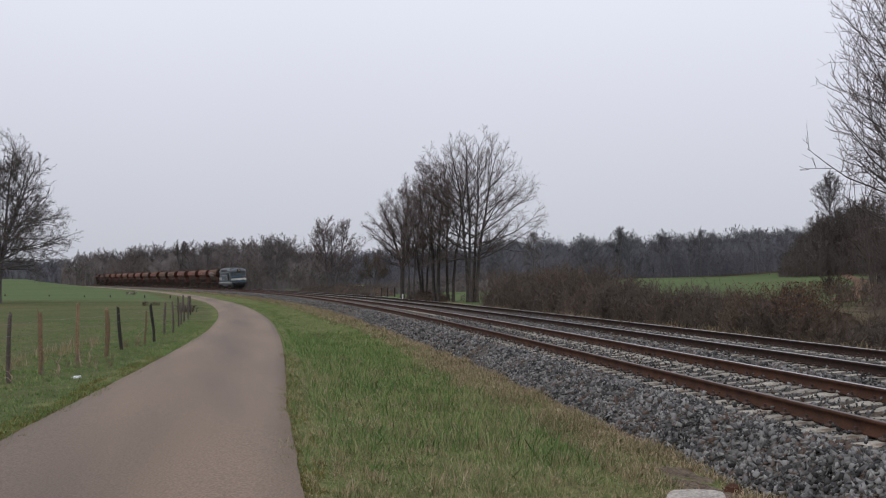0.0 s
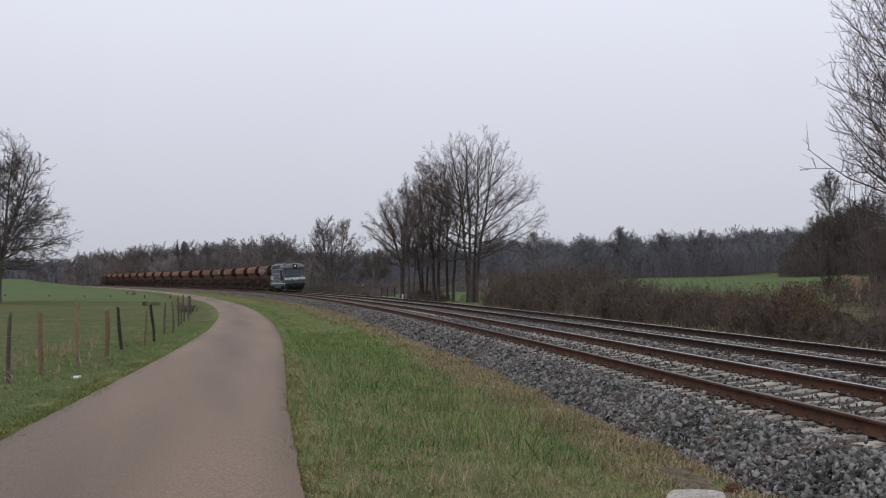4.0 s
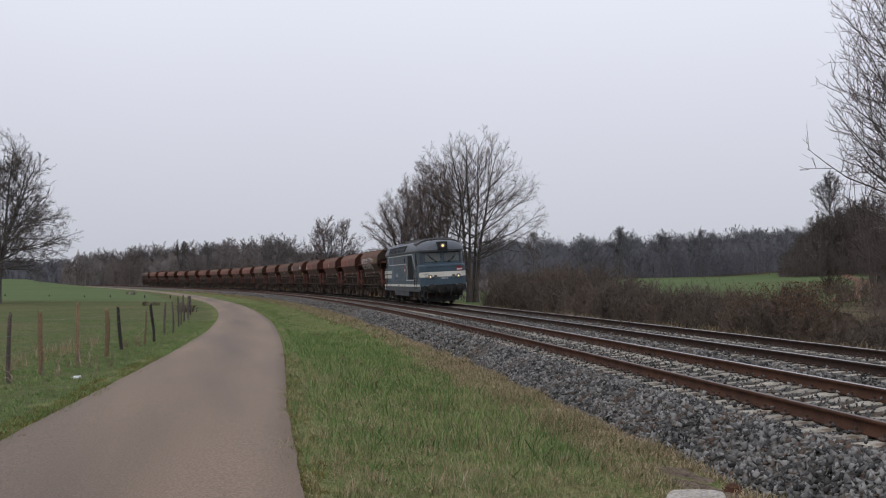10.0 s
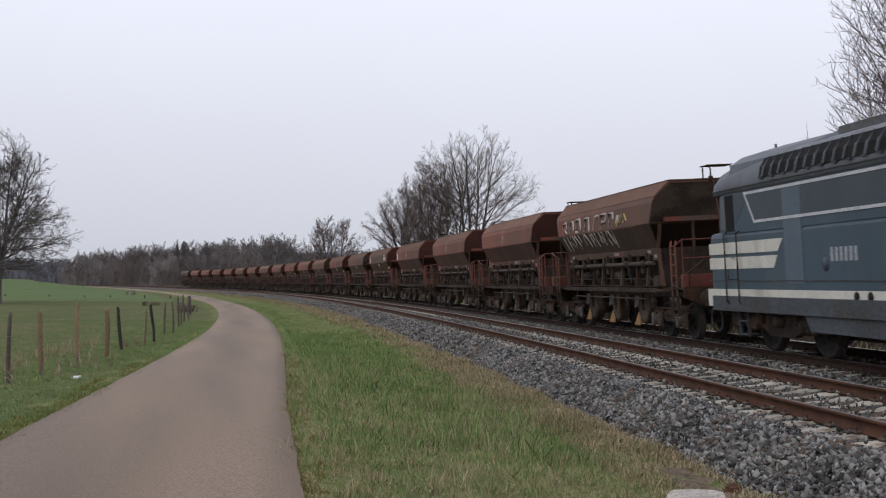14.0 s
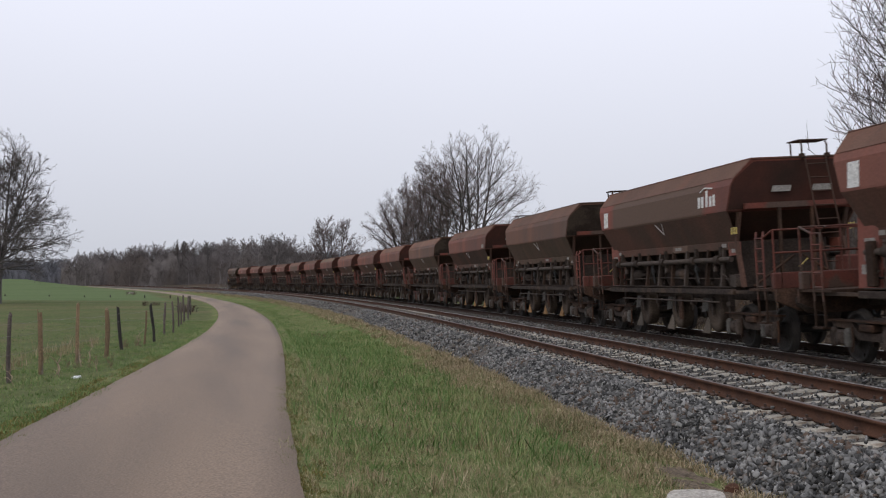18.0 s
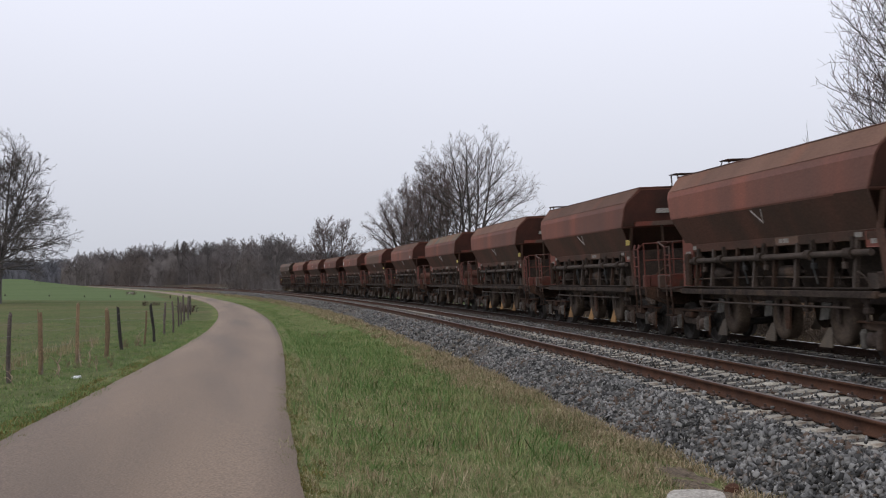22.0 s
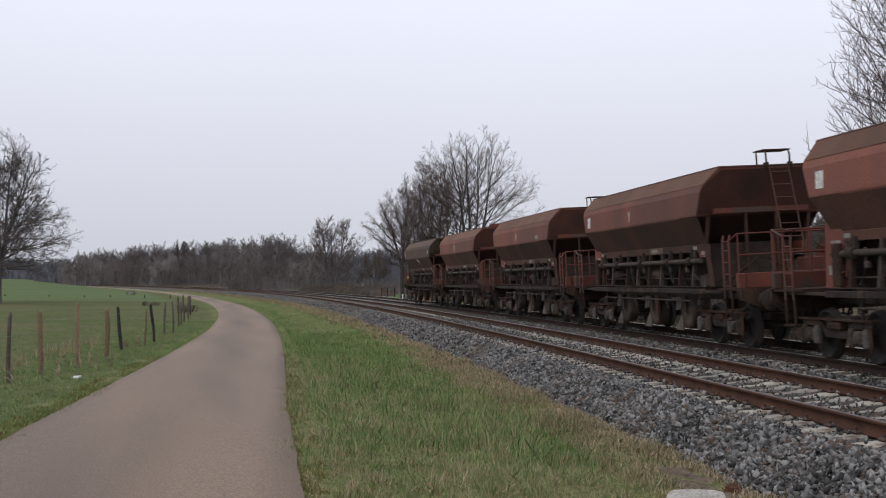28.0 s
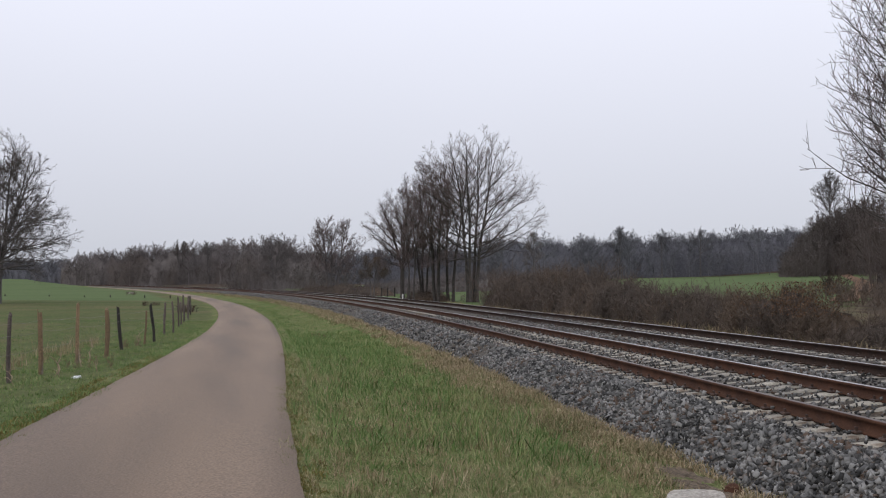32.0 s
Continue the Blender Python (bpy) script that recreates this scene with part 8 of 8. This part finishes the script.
for _i, (_px, _d, _h, _n) in enumerate(((566, 49, 0.5, 9), (618, 32, 0.4, 10), (640, 31, 0.3, 6), (152, 26, 0.55, 6), (240, 36, 0.5, 6))):
    _r = np.random.default_rng(350 + _i)
    wood("dead_weeds", "withered brown weeds standing in the grass", at_px(_px, _d) + _r.normal(size=_n) * 0.25, _d + _r.normal(size=_n) * 0.4, _r.uniform(0.6, 1.0, _n) * _h, 360 + _i, THICKET, 0.012, M_DEADSTALK, 0.8, "stuff", "weeds", 0.35, 0.004)


def dead_branch(x, y, turn, size, seed):
    """A pale dry branch with a few forks, stuck in the grass by the fence."""
    rng = random.Random(seed)
    z = float(ground_z(np.array([x]), np.array([y]))[0])
    root = tagged(new("dead_branch"), "pale dry forked branch lying against the fence", "branch", "dead branches by the fence")
    root.matrix_basis = pose(x, y, z - 0.03, 0, 0, turn)
    ms = Mesher()
    pts = [(0, 0, 0), (0.08, 0.03, 0.18), (0.05, 0.06, 0.36), (0.16, 0.05, 0.5), (0.14, 0.1, 0.66)]
    pts = [(size * (a + rng.uniform(-0.03, 0.03)), size * b, size * c) for a, b, c in pts]
    ms.tube(pts, [0.016, 0.014, 0.012, 0.009, 0.005], 6)
    part("limb", ms, M_DEADWOOD, root)
    for k in (1, 2, 3):
        a = Vector(pts[k])
        d = Vector((rng.uniform(-0.3, 0.3), rng.uniform(-0.1, 0.1), rng.uniform(0.08, 0.25))) * size
        part("twig", Mesher().tube([tuple(a), tuple(a + d * 0.5 + Vector((0, 0, 0.03))), tuple(a + d)], [0.009, 0.007, 0.004], 5), M_DEADWOOD, root)
    return root


for bx, by, bt, bk, bs in ((-7.75, 23.0, 10, 0.85, 1), (-7.5, 22.7, 160, 0.6, 2), (-7.2, 24.0, 80, 0.5, 3), (-8.35, 27.2, 40, 0.8, 4), (-7.95, 21.4, 200, 0.5, 5), (-10.0, 37.6, 30, 0.8, 6), (-8.2, 26.2, 120, 0.7, 7)):
    dead_branch(bx, by, bt, bk, bs)


def leafy(name, label, n, s0, s1, u0, u1, z0, z1, size, seed):
    """Dead leaves that still hang in the hedge."""
    rng = np.random.default_rng(seed)
    s, u = rng.uniform(s0, s1, n), rng.uniform(u0, u1, n)
    x, y, a = line(s, u)
    z = ground_z(x, y) + rng.uniform(z0, z1, n)
    c = np.stack([x, y, z], -1)
    d1 = unit(rng.normal(size=(n, 3))) * size * rng.uniform(0.6, 1.3, (n, 1))
    d2 = unit(np.cross(d1, rng.normal(size=(n, 3)))) * size * 0.5
    v = np.stack([c - d1, c + d2, c + d1, c - d2], 1).reshape(-1, 3)
    f = (np.arange(n)[:, None] * 4 + np.arange(4)).astype(int)
    return tagged(new(name, array_mesh(name, v, f, M_DEADLEAF)), label, "leaves", kind="stuff")


leafy("dead_leaves", "rusty dead leaves clinging in the hedge", 1500, -67.0, -64.4, 4.9, 6.6, 0.9, 2.05, 0.04, 71)
leafy("dead_leaves", "a few rusty dead leaves in the dark hedge", 900, -70.6, -67.0, 4.9, 6.6, 0.7, 2.0, 0.035, 73)
leafy("dead_leaves", "a few rusty dead leaves in the scrub", 350, -128, -88, 4.8, 7.0, 0.8, 2.3, 0.05, 72)

_r = np.random.default_rng(330)
wood("hedge", "low leafless brush at the foot of the wooded slope", at_px(np.concatenate([_r.uniform(1462, 1484, 60), _r.uniform(1546, 1610, 70)]), 76), _r.uniform(66, 86, 130), _r.uniform(0.9, 1.9, 130), 331, THICKET, 0.008, M_BRUSH, 0.8, "stuff", "hedge", 0.3, 0.01)

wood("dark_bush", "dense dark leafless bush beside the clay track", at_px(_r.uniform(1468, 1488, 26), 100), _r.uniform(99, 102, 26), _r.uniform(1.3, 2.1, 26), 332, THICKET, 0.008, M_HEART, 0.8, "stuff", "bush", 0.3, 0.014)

# clay track up the wooded slope
_tp = [(at_px(1491, 80), 80), (at_px(1497, 86), 86), (at_px(1508, 92), 92), (at_px(1522, 106), 106), (at_px(1530, 124), 124), (at_px(1528, 150), 150), (at_px(1514, 185), 185), (at_px(1500, 225), 225), (at_px(1496, 250), 250)]
_rows = []
for i, (x, y) in enumerate(_tp):
    a, b = _tp[max(i - 1, 0)], _tp[min(i + 1, len(_tp) - 1)]
    t = Vector((b[0] - a[0], b[1] - a[1])).normalized()
    for o in (-1.0, 0, 1.0):
        qx, qy = x - t.y * o, y + t.x * o
        _rows.append((qx, qy, float(ground_z(np.array([qx]), np.array([qy]))[0]) + 0.12))
_f = [(i * 3 + j, i * 3 + j + 1, i * 3 + j + 4, i * 3 + j + 3) for i in range(len(_tp) - 1) for j in range(2)]
tagged(new("clay_track", array_mesh("clay_track", np.array(_rows), np.array(_f), M_DIRT, True)), "bare orange-brown clay track up the slope", "track", kind="structure")


# ---- sleepers: the ones nearest the camera singly, the rest joined ----
def lay_sleepers(root, near):
    first = -46.95 if near else -46.7
    for i in range(130):
        s = first + 0.6 * (12 - i) if near else first + 0.6 * (8 - i)
        m = track_pose(s, near, -0.172 - 0.014)
        slp = new("sleeper", SLEEPER_DATA)
        slp.parent, slp.matrix_basis = root, m
        cl = new("fastening", CLIP_DATA)
        cl.parent = slp
    base = np.array([v.co[:] for v in SLEEPER_DATA.vertices])
    quads = np.array([p.vertices[:] for p in SLEEPER_DATA.polygons if len(p.vertices) == 4])
    vs, fs = [], []
    for i in range(130, 420):
        m = np.array(track_pose(first + 0.6 * ((12 if near else 8) - i), near, -0.186))
        vs.append(base @ m[:3, :3].T + m[:3, 3])
        fs.append(quads + len(base) * (i - 130))
    tagged(part("far_sleepers", array_mesh("far_sleepers", np.concatenate(vs), np.concatenate(fs), M_SLEEPER), None, root), kind="stuff")


lay_sleepers(NEAR_TRACK, True)
lay_sleepers(FAR_TRACK, False)


# ---- what moves: the train ----
def train_s(t):
    return -255.83 + 15.5731 * t - 0.0039 * t * t


def vehicle_pose(s, half):
    """A vehicle that stands on the far track with its pivots half metres before and behind s."""
    a, b = Vector(on_track(s + half, 0.0, 0.0, False)), Vector(on_track(s - half, 0.0, 0.0, False))
    t = (a - b).normalized()
    n = Vector((-t.y, t.x, CANT)).normalized()
    m = Matrix((t, n, t.cross(n))).transposed().to_4x4()
    m.translation = (a + b) / 2
    return m


def spin_rows(x, radius):
    """A wheelset that rolls without slip, turned anew for every thirtieth of a second."""
    return [(k / 30.0, pose(x, 0, radius, 0, math.degrees((train_s(k / 30.0) - train_s(0.0)) / radius), 0)) for k in range(961)]


def motions():
    times = [float(i) for i in range(33)]
    walk(LOCO, [(t, vehicle_pose(train_s(t) - 8.66, 5.05)) for t in times])
    for wg, back in zip(WAGONS, WAGON_BACK):
        walk(wg, [(t, vehicle_pose(train_s(t) - back, 4.75)) for t in times])
    # wheelsets at the same place of their bogie turn alike and share one set of keys
    first = {}
    for thing, radius in [(LOCO, LOCO_WHEEL_R)] + [(wg, WAGON_WHEEL_R) for wg in WAGONS]:
        for ob in thing.children_recursive:
            if not ob.name.startswith("wheelset"):
                continue
            key = (radius, ob.location.x > 0)
            if key not in first:
                first[key] = ob
                walk(ob, spin_rows(ob.location.x, radius))
            else:
                src = first[key].animation_data
                ob.rotation_mode = "QUATERNION"
                keys = ob.animation_data_create()
                keys.action, keys.action_slot = src.action, src.action_slot


motions()
